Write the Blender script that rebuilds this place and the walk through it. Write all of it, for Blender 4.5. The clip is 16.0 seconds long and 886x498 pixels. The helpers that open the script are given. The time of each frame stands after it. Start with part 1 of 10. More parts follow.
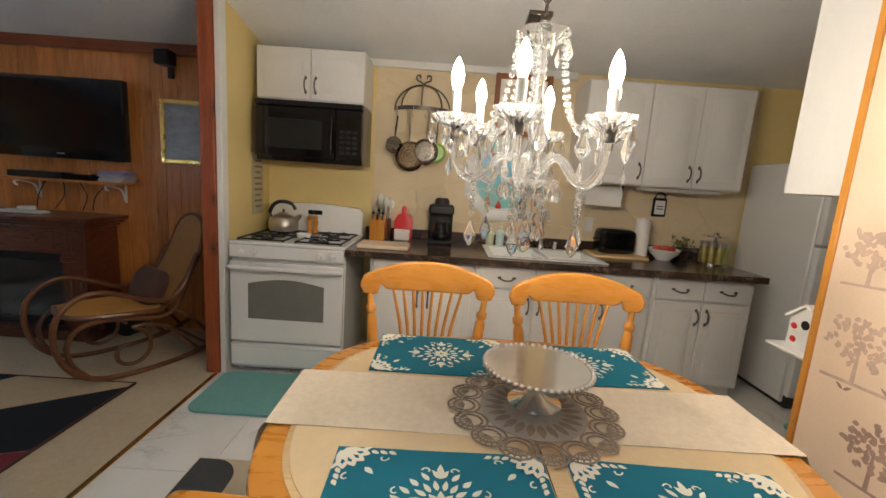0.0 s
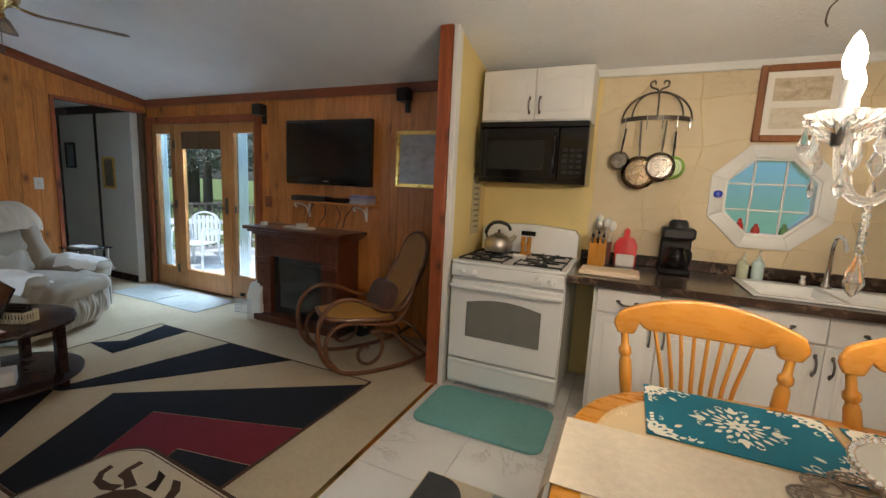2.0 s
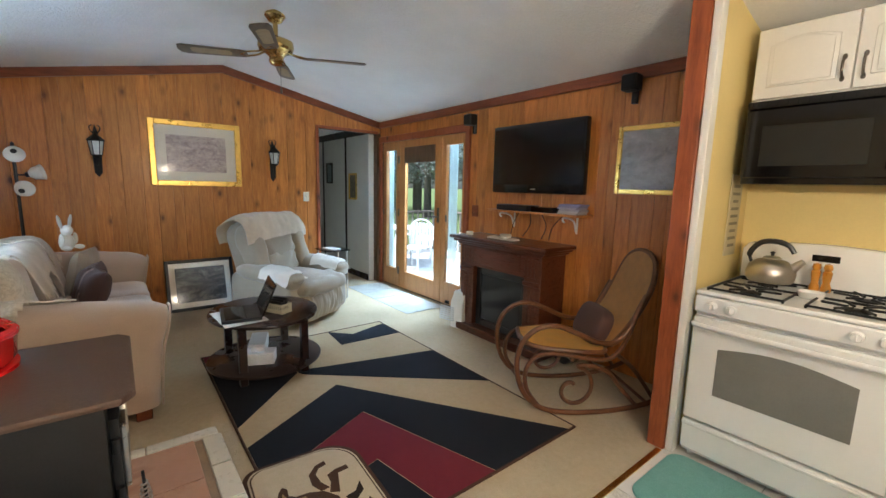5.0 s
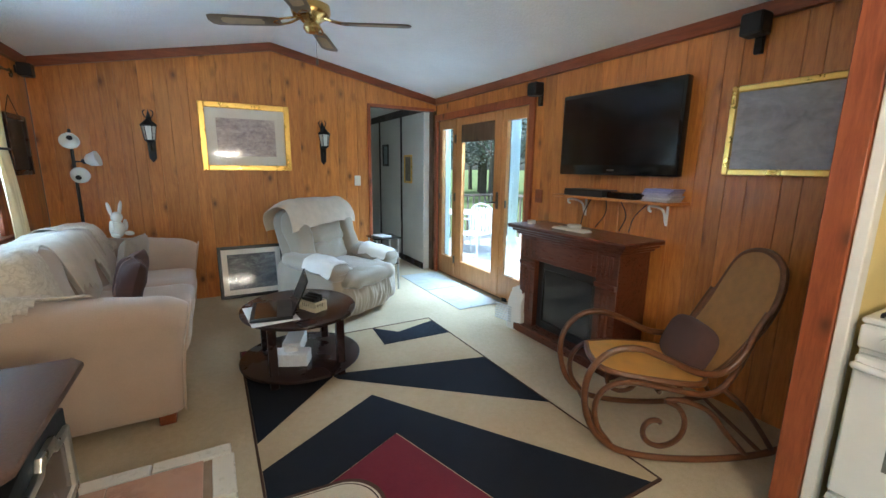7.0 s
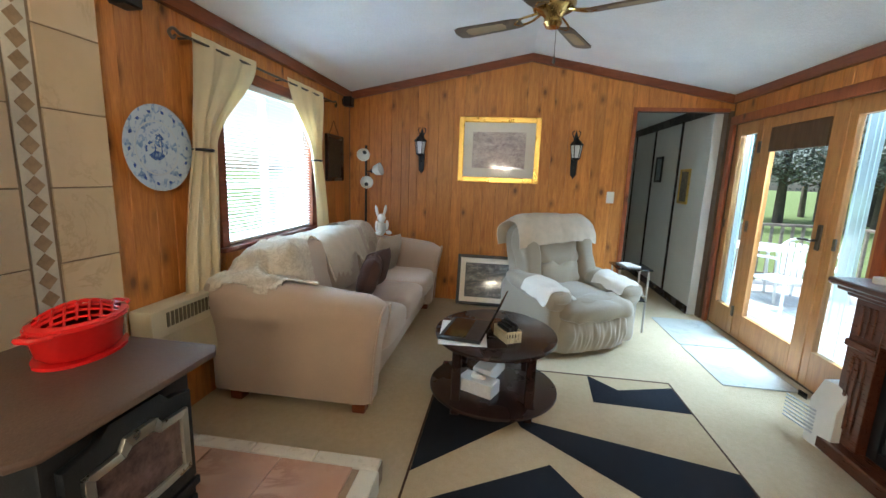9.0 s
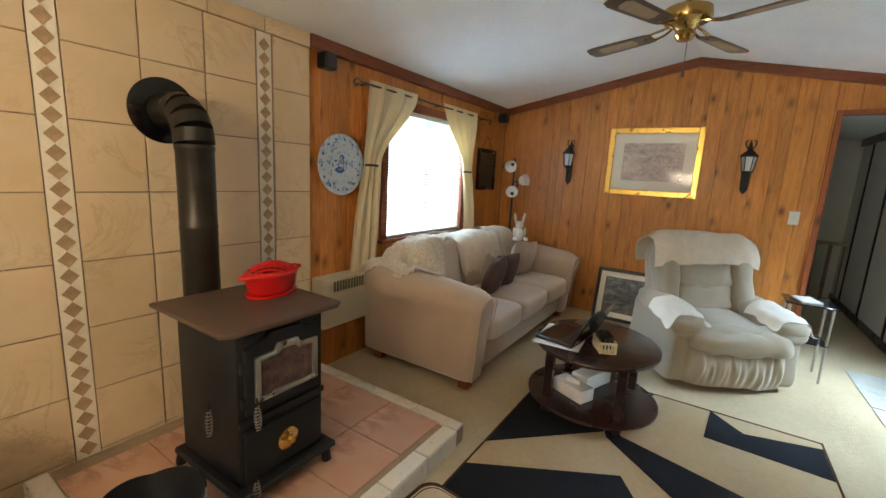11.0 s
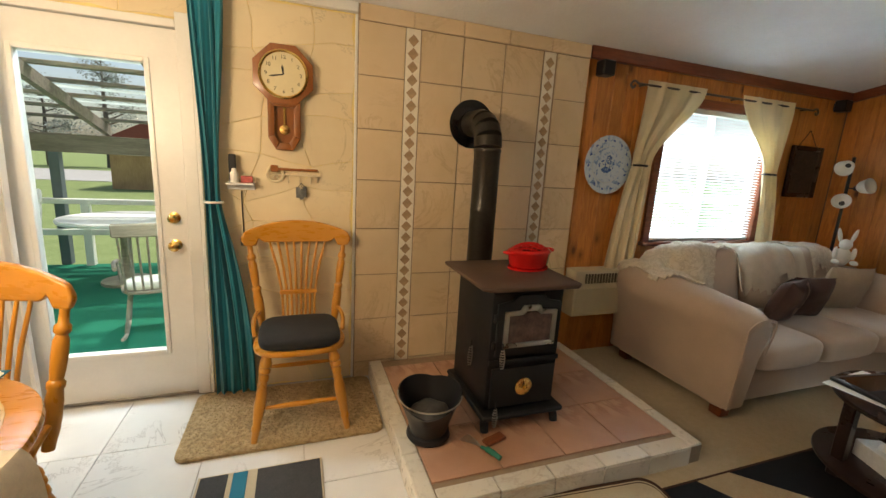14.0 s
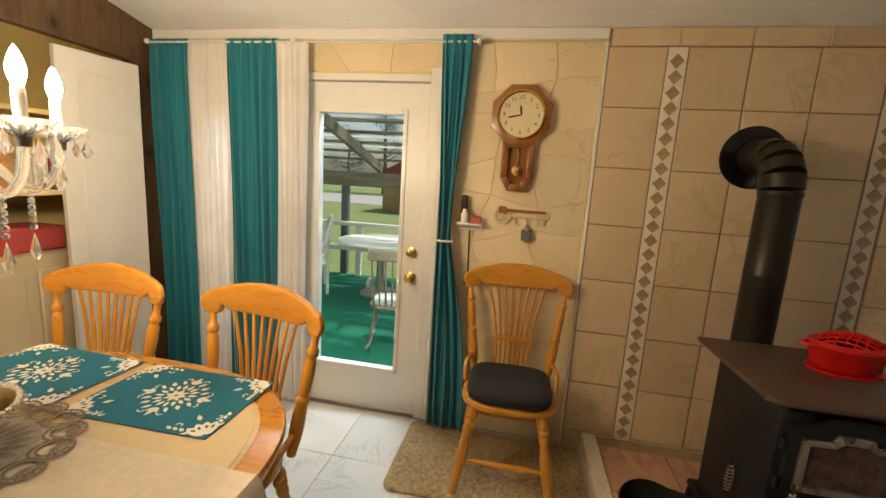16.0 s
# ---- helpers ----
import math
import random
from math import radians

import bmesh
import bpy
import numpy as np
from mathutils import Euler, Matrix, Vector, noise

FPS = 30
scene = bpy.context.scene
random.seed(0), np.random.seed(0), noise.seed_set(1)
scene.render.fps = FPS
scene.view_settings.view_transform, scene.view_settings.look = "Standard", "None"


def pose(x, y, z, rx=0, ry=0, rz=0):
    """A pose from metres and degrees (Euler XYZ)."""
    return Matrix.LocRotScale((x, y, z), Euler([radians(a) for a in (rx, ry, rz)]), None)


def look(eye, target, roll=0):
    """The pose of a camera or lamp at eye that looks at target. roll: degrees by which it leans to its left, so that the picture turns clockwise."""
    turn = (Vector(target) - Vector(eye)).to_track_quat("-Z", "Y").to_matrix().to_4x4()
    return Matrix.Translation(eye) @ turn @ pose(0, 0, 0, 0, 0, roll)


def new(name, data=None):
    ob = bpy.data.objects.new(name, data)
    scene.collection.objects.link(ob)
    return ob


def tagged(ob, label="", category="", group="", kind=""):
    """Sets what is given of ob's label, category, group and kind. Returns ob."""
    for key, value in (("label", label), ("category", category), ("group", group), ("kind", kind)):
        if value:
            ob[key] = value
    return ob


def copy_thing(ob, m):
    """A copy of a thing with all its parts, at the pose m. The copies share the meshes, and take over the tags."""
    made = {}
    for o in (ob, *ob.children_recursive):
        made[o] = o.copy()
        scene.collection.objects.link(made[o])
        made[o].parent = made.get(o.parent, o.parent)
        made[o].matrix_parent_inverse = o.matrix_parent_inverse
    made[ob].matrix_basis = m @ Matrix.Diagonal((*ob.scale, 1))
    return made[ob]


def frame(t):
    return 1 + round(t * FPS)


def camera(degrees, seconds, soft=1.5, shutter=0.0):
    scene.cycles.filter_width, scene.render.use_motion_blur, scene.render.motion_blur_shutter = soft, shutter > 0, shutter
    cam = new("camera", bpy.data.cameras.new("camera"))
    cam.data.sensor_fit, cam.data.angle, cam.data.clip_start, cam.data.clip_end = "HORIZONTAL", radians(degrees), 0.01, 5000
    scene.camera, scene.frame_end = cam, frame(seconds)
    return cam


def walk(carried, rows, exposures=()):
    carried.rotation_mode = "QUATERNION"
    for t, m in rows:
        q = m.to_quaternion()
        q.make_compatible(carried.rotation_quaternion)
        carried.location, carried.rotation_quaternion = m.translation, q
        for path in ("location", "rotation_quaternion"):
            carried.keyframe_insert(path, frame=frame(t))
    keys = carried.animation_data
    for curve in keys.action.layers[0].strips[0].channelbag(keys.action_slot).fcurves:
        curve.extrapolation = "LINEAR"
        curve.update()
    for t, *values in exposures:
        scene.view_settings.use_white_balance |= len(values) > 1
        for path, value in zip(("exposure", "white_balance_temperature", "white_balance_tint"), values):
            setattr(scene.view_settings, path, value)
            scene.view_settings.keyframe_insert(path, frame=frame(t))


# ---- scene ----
from mathutils.bvhtree import BVHTree

cam = camera(94.2, 16.0)
PATH = [
    (0, (0.324, 0.579, 1.39), (0.34, 2.552, 1.064), 3.9),
    (0.5, (0.232, 0.597, 1.39), (0.062, 2.563, 1.064), 4.0),
    (1, (0.133, 0.628, 1.387), (-0.233, 2.567, 1.062), 3.8),
    (1.5, (0.042, 0.625, 1.4), (-0.531, 2.514, 1.077), 3.3),
    (2, (0.01, 0.67, 1.389), (-0.791, 2.479, 1.098), 2.8),
    (2.5, (-0.024, 0.768, 1.396), (-1.068, 2.454, 1.14), 2.0),
    (3, (-0.061, 0.841, 1.4), (-1.283, 2.403, 1.146), 1.7),
    (3.5, (-0.078, 0.877, 1.396), (-1.433, 2.325, 1.132), 1.5),
    (4, (-0.102, 0.883, 1.393), (-1.541, 2.243, 1.11), 1.5),
    (6.5, (-0.516, 1.18, 1.414), (-2.181, 2.231, 1.066), 0.9),
    (7, (-0.579, 1.292, 1.405), (-2.29, 2.252, 1.018), 0.7),
    (7.5, (-0.728, 1.399, 1.4), (-2.527, 2.187, 1.02), 0.6),
    (8, (-0.849, 1.49, 1.396), (-2.75, 1.98, 1.016), 0.8),
    (8.5, (-0.94, 1.632, 1.404), (-2.906, 1.716, 1.042), 2.2),
    (9, (-0.947, 1.755, 1.4), (-2.897, 1.478, 1.051), 2.1),
    (9.2, (-0.932, 1.78, 1.407), (-2.868, 1.41, 1.066), 1.7),
    (11.5, (-0.691, 2.363, 1.452), (-2.229, 1.134, 1.095), 3.0),
    (12, (-0.594, 2.411, 1.415), (-2.021, 1.059, 1.05), 2.4),
    (12.5, (-0.536, 2.488, 1.419), (-1.871, 1.062, 0.989), 2.5),
    (13, (-0.566, 2.526, 1.42), (-1.735, 0.964, 0.981), 2.4),
    (13.5, (-0.657, 2.57, 1.401), (-1.563, 0.837, 0.981), 2.8),
    (14, (-0.662, 2.568, 1.418), (-1.329, 0.725, 1.016), 3.4),
    (14.5, (-0.63, 2.516, 1.474), (-1.086, 0.607, 1.09), 3.6),
    (15, (-0.59, 2.442, 1.482), (-0.815, 0.486, 1.132), 3.3),
    (15.5, (-0.581, 2.377, 1.482), (-0.557, 0.403, 1.158), 3.2),
    (16, (-0.654, 2.319, 1.486), (-0.293, 0.38, 1.152), 3.6),
]
walk(cam, [(t, look(eye, target, roll)) for t, eye, target, roll in PATH], exposures=[
    (0, -0.45, 5400, 10), (2.2, -0.3, 5750, 10), (3.5, 0.12, 5900, 10), (7, 0.55, 5350, 5), (8.5, 0.62, 5650, 5), (9, 0.58, 5750, 5), (12.5, 0.38, 6900, 9), (13.5, 0.24, 7100, 10), (14.5, -0.12, 6800, 10), (16, -0.28, 7000, 10)])


# ---------------------------------------------------------------- light
world = bpy.data.worlds.new("overcast_sky")
scene.world = world
world.use_nodes = True
wn = world.node_tree
sky = wn.nodes.new("ShaderNodeTexSky")
sky.sky_type, sky.sun_disc = "NISHITA", False
sky.sun_elevation, sky.sun_rotation = radians(62), radians(215)
sky.air_density, sky.dust_density, sky.ozone_density = 1.0, 2.5, 1.0
wn.links.new(sky.outputs["Color"], wn.nodes["Background"].inputs["Color"])
wn.nodes["Background"].inputs["Strength"].default_value = 0.15
sun = new("sun", bpy.data.lights.new("sun", "SUN"))
sun.data.energy, sun.data.angle, sun.data.color = 4.5, radians(3), (1, 0.96, 0.9)
sun.matrix_basis = Matrix.Rotation(radians(-35), 4, "Z") @ Matrix.Rotation(radians(28), 4, "X")


def sky_light(name, x, y, z, w, h, power, aim):
    """The open sky above an opening: a lamp outside, over its head, turned in through it."""
    la = bpy.data.lights.new(name, "AREA")
    la.shape, la.size, la.size_y, la.energy, la.color = "RECTANGLE", w, h, power, (0.64, 0.83, 1.0)
    ob = new(name, la)
    ob.matrix_basis = look((x, y, z), aim)
    return ob


sky_light("skylight_front_door", -4.55, 4.75, 2.55, 1.8, 0.9, 215, (-4.3, 3.3, 0.6))
sky_light("skylight_living_window", -3.95, -0.75, 2.6, 1.3, 0.8, 390, (-3.9, 0.6, 0.9))
sky_light("skylight_back_door", 0.6, -0.5, 2.28, 1.3, 0.4, 48, (0.5, 0.8, 0.4))
CHANDELIER = (0.548, 1.68)
for k in range(6):
    a = radians(60 * k + 9)
    lp = bpy.data.lights.new("candle_bulb", "POINT")
    lp.energy, lp.color, lp.shadow_soft_size = 12.5, (1.0, 0.79, 0.55), 0.018
    ob = new("candle_bulb_light", lp)
    ob.location = (CHANDELIER[0] + 0.21 * math.cos(a), CHANDELIER[1] + 0.21 * math.sin(a), 1.65)


# ---------------------------------------------------------------- helpers of this scene
def B():
    return bmesh.new()


def add(b, verts, faces, m=None):
    vs = [b.verts.new(m @ Vector(v) if m else v) for v in verts]
    for f in faces:
        b.faces.new([vs[i] for i in f])
    return vs


def box(b, lo, hi, bev=0.0, m=None, seg=1):
    t = bmesh.new()
    x0, y0, z0 = lo
    x1, y1, z1 = hi
    add(t, [(x0, y0, z0), (x1, y0, z0), (x1, y1, z0), (x0, y1, z0), (x0, y0, z1), (x1, y0, z1), (x1, y1, z1), (x0, y1, z1)],
        [(0, 3, 2, 1), (4, 5, 6, 7), (0, 1, 5, 4), (1, 2, 6, 5), (2, 3, 7, 6), (3, 0, 4, 7)])
    if bev > 0:
        bmesh.ops.bevel(t, geom=t.edges[:], offset=bev, segments=seg, affect="EDGES", profile=0.5)
    return merge(b, t, m)


def merge(b, t, m=None):
    t.verts.index_update()
    vs = [b.verts.new(m @ v.co if m else v.co) for v in t.verts]
    for f in t.faces:
        b.faces.new([vs[v.index] for v in f.verts])
    t.free()
    return b


def lathe(b, prof, n=24, m=None):
    rings = []
    for r, z in prof:
        ring = []
        for i in range(n):
            a = 2 * math.pi * i / n
            v = Vector((max(r, 1e-4) * math.cos(a), max(r, 1e-4) * math.sin(a), z))
            ring.append(b.verts.new(m @ v if m else v))
        rings.append(ring)
    for p, q in zip(rings, rings[1:]):
        for i in range(n):
            j = (i + 1) % n
            b.faces.new((p[i], p[j], q[j], q[i]))
    b.faces.new(rings[0][::-1])
    b.faces.new(rings[-1])
    return b


def tube(b, pts, r, n=8, closed=False, flat=1.0):
    pts = [Vector(p) for p in pts]
    rad = r if isinstance(r, (list, tuple)) else [r] * len(pts)
    k = len(pts)
    up = None
    rings = []
    for i, p in enumerate(pts):
        a = pts[(i - 1) % k] if (closed or i > 0) else p
        c = pts[(i + 1) % k] if (closed or i < k - 1) else p
        d = (c - a).normalized()
        if up is None:
            up = Vector((0, 0, 1)) if abs(d.z) < 0.9 else Vector((1, 0, 0))
        s = d.cross(up).normalized()
        up = s.cross(d).normalized()
        rings.append([b.verts.new(p + rad[i] * (math.cos(t) * s + flat * math.sin(t) * up)) for t in [2 * math.pi * j / n for j in range(n)]])
    for i in range(k if closed else k - 1):
        p, q = rings[i], rings[(i + 1) % k]
        for j in range(n):
            b.faces.new((p[j], p[(j + 1) % n], q[(j + 1) % n], q[j]))
    if not closed:
        b.faces.new(rings[0][::-1])
        b.faces.new(rings[-1])
    return b


def cyl(b, p, q, r, r2=None, n=14):
    return tube(b, [p, q], [r, r if r2 is None else r2], n)


def prism(b, poly, h, m=None, z=0.0, bev=0.0):
    """A polygon of the XY plane, h thick."""
    t = bmesh.new()
    k = len(poly)
    lo = [t.verts.new((x, y, z)) for x, y in poly]
    hi = [t.verts.new((x, y, z + h)) for x, y in poly]
    t.faces.new(lo[::-1])
    t.faces.new(hi)
    for i in range(k):
        j = (i + 1) % k
        t.faces.new((lo[i], lo[j], hi[j], hi[i]))
    bmesh.ops.recalc_face_normals(t, faces=t.faces[:])
    if bev > 0:
        bmesh.ops.bevel(t, geom=[e for e in t.edges if abs(e.verts[0].co.z - e.verts[1].co.z) < 1e-6], offset=bev, segments=2, affect="EDGES", profile=0.5)
    return merge(b, t, m)


def pillow(b, c, s, e1=0.5, e2=0.5, nu=28, nv=16, m=None, wob=0.0, seed=0.0, freq=6.0):
    """A rounded, stuffed block: a superellipsoid with soft lumps."""
    def f(v, e):
        return math.copysign(abs(v) ** e, v)
    rows = []
    for i in range(nv + 1):
        p = -math.pi / 2 + math.pi * i / nv
        row = []
        for j in range(nu):
            t = 2 * math.pi * j / nu
            v = Vector((f(math.cos(p), e1) * f(math.cos(t), e2), f(math.cos(p), e1) * f(math.sin(t), e2), f(math.sin(p), e1)))
            w = Vector((v.x * s[0], v.y * s[1], v.z * s[2]))
            if wob:
                k = noise.noise(w * freq + Vector((seed, seed * 2, 0))) * wob
                w += v.normalized() * k
            w += Vector(c)
            row.append(b.verts.new(m @ w if m else w))
        rows.append(row)
    for p, q in zip(rows, rows[1:]):
        for j in range(nu):
            b.faces.new((p[j], p[(j + 1) % nu], q[(j + 1) % nu], q[j]))
    bmesh.ops.remove_doubles(b, verts=b.verts[:], dist=1e-5)
    return b


def sheet(b, fn, nu, nv, thick=0.0):
    """A surface from fn(u, v) with u, v in 0..1; thick gives it a second side."""
    g = [[b.verts.new(fn(i / nu, j / nv)) for j in range(nv + 1)] for i in range(nu + 1)]
    for i in range(nu):
        for j in range(nv):
            b.faces.new((g[i][j], g[i + 1][j], g[i + 1][j + 1], g[i][j + 1]))
    if thick:
        bmesh.ops.recalc_face_normals(b, faces=b.faces[:])
        bmesh.ops.solidify(b, geom=b.faces[:], thickness=thick)
    return b


def drape(b, under, x0, x1, y0, y1, floor_z, keep, lift=0.010, fold=0.012, step=0.016, steep=2.6, seed=0.0, thick=0.006, m=None):
    """A cloth laid over objects from above: it follows their tops in the frame of m, bridges hollows and hangs where they end."""
    m = m or Matrix()
    back = m.inverted()
    trees = []
    for ob in under:
        me = ob.data
        w = back @ (ob.parent.matrix_basis if ob.parent else Matrix())
        trees.append(BVHTree.FromPolygons([w @ v.co for v in me.vertices], [tuple(p.vertices) for p in me.polygons]))
    nx, ny = round((x1 - x0) / step), round((y1 - y0) / step)
    h = np.full((nx + 1, ny + 1), floor_z)
    for i in range(nx + 1):
        for j in range(ny + 1):
            for tr in trees:
                at_, *_ = tr.ray_cast(Vector((x0 + step * i, y0 + step * j, 3.0)), Vector((0, 0, -1)))
                if at_ is not None:
                    h[i, j] = max(h[i, j], at_.z)
    for _ in range(40):
        p = np.pad(h, 1, mode="edge")
        h = np.maximum(h, np.maximum.reduce([p[:-2, 1:-1], p[2:, 1:-1], p[1:-1, :-2], p[1:-1, 2:]]) - steep * step)
    for _ in range(2):
        p = np.pad(h, 1, mode="edge")
        h = np.maximum(h, (p[:-2, 1:-1] + p[2:, 1:-1] + p[1:-1, :-2] + p[1:-1, 2:] + 4 * h) / 8)
    vs = {}
    for i in range(nx + 1):
        for j in range(ny + 1):
            x, y = x0 + step * i, y0 + step * j
            if keep(x, y):
                n1, n2 = noise.noise(Vector((x * 7 + y * 3 + seed, y * 5 - x * 2, seed))), noise.noise(Vector((x * 17, y * 15 + seed, 4.0)))
                vs[i, j] = b.verts.new((x + 0.4 * fold * n2, y + 0.4 * fold * n1, h[i, j] + lift + fold * (abs(n1) * 1.6 + 0.5 * n2 + 0.25)))
    for i, j in vs:
        q = [(i, j), (i + 1, j), (i + 1, j + 1), (i, j + 1)]
        if all(k in vs for k in q):
            b.faces.new([vs[k] for k in q])
    bmesh.ops.delete(b, geom=[v for v in b.verts if not v.link_faces], context="VERTS")
    bmesh.ops.recalc_face_normals(b, faces=b.faces[:])
    bmesh.ops.solidify(b, geom=b.faces[:], thickness=thick)
    return b


def to_mesh(name, b, material, sharp=40, crisp=False):
    bmesh.ops.recalc_face_normals(b, faces=b.faces[:])
    me = bpy.data.meshes.new(name)
    b.to_mesh(me)
    b.free()
    me.materials.append(material)
    if not crisp:
        me.polygons.foreach_set("use_smooth", [True] * len(me.polygons))
        me.set_sharp_from_angle(angle=radians(sharp))
    return me


def part(name, b, material, parent, label="", crisp=False):
    ob = new(name, to_mesh(name, b, material, crisp=crisp))
    ob.parent = parent
    return tagged(ob, label)


def piece(name, me, parent, m=None):
    ob = new(name, me)
    ob.parent = parent
    if m is not None:
        ob.matrix_basis = m
    return ob


def thing(name, label, category, m=None, group=""):
    ob = new(name)
    ob.empty_display_size = 0.1
    ob.matrix_basis = m if m is not None else Matrix()
    return tagged(ob, label, category, group)


def single(name, b, material, label, category, m=None, group=""):
    ob = new(name, to_mesh(name, b, material))
    if m is not None:
        ob.matrix_basis = m
    return tagged(ob, label, category, group)


def structure(name, b, material, label="", crisp=True):
    ob = new(name, to_mesh(name, b, material, crisp=crisp))
    return tagged(ob, label, kind="structure")


def arc(cx, cy, r, a0, a1, n=10):
    return [(cx + r * math.cos(radians(a0 + (a1 - a0) * i / n)), cy + r * math.sin(radians(a0 + (a1 - a0) * i / n))) for i in range(n + 1)]


def smooth_path(pts, k=6):
    """Catmull-Rom through the points."""
    p = [Vector(q) for q in pts]
    p = [2 * p[0] - p[1]] + p + [2 * p[-1] - p[-2]]
    out = []
    for i in range(1, len(p) - 2):
        for j in range(k):
            t = j / k
            a, c, d, e = p[i - 1], p[i], p[i + 1], p[i + 2]
            out.append(0.5 * ((2 * c) + (d - a) * t + (2 * a - 5 * c + 4 * d - e) * t * t + (3 * c - a - 3 * d + e) * t ** 3))
    return out + [p[-2]]


# ---------------------------------------------------------------- materials
def M(name):
    m = bpy.data.materials.new(name)
    m.use_nodes = True
    nt = m.node_tree
    return m, nt, nt.nodes["Principled BSDF"]


def node(nt, kind, **kw):
    n = nt.nodes.new(kind)
    for k, v in kw.items():
        n.inputs[k.replace("_", " ")].default_value = v
    return n


def coords(nt, scale=(1, 1, 1), space="Object", rot=(0, 0, 0)):
    tc = nt.nodes.new("ShaderNodeTexCoord")
    mp = nt.nodes.new("ShaderNodeMapping")
    mp.inputs["Scale"].default_value = scale
    mp.inputs["Rotation"].default_value = rot
    nt.links.new(tc.outputs[space], mp.inputs["Vector"])
    return mp.outputs["Vector"]


def noise_of(nt, vec, scale, detail=4, rough=0.6, dist=0.0):
    n = node(nt, "ShaderNodeTexNoise", Scale=scale, Detail=detail, Roughness=rough, Distortion=dist)
    nt.links.new(vec, n.inputs["Vector"])
    return n.outputs["Fac"]


def ramp(nt, fac, stops):
    r = nt.nodes.new("ShaderNodeValToRGB")
    els = r.color_ramp.elements
    while len(els) < len(stops):
        els.new(0.5)
    for e, (p, c) in zip(els, stops):
        e.position, e.color = p, (*c, 1)
    nt.links.new(fac, r.inputs["Fac"])
    return r.outputs["Color"]


def mix(nt, fac, a, b, mode="MIX"):
    n = nt.nodes.new("ShaderNodeMix")
    n.data_type, n.blend_type = "RGBA", mode
    for s, v in ((n.inputs["Factor"], fac), (n.inputs["A"], a), (n.inputs["B"], b)):
        if isinstance(v, (int, float)):
            s.default_value = v
        elif isinstance(v, tuple):
            s.default_value = (*v, 1)
        else:
            nt.links.new(v, s)
    return n.outputs["Result"]


def bump(nt, bsdf, height, strength, dist=0.01):
    n = node(nt, "ShaderNodeBump", Strength=strength, Distance=dist)
    nt.links.new(height, n.inputs["Height"])
    nt.links.new(n.outputs["Normal"], bsdf.inputs["Normal"])


def paint(name, col, rough=0.5, metal=0.0, var=0.12, scale=9.0, fine=90.0, relief=0.08, spread=(0.9, 1.1), coat=0.0, sheen=0.0, dist=0.004):
    """Painted, moulded or woven surface: colour drifting at two scales, fine relief, uneven gloss."""
    m, nt, s = M(name)
    v = coords(nt)
    big, small = noise_of(nt, v, scale), noise_of(nt, v, fine, 3)
    lo, hi = tuple(c * (1 - var) for c in col), tuple(min(1, c * (1 + var)) for c in col)
    c = ramp(nt, big, [(0.3, lo), (0.7, hi)])
    c = mix(nt, 0.35, c, ramp(nt, small, [(0.3, lo), (0.7, hi)]))
    rnd = nt.nodes.new("ShaderNodeObjectInfo").outputs["Random"]
    c = mix(nt, 1.0, c, ramp(nt, rnd, [(0.0, (spread[0],) * 3), (1.0, (spread[1],) * 3)]), "MULTIPLY") if spread else c
    nt.links.new(c, s.inputs["Base Color"])
    r = ramp(nt, big, [(0.25, (max(0.02, rough - 0.07),) * 3), (0.75, (min(1, rough + 0.07),) * 3)])
    nt.links.new(r, s.inputs["Roughness"])
    s.inputs["Metallic"].default_value = metal
    s.inputs["Coat Weight"].default_value = coat
    s.inputs["Sheen Weight"].default_value = sheen
    if relief:
        bump(nt, s, small, relief, dist)
    return m


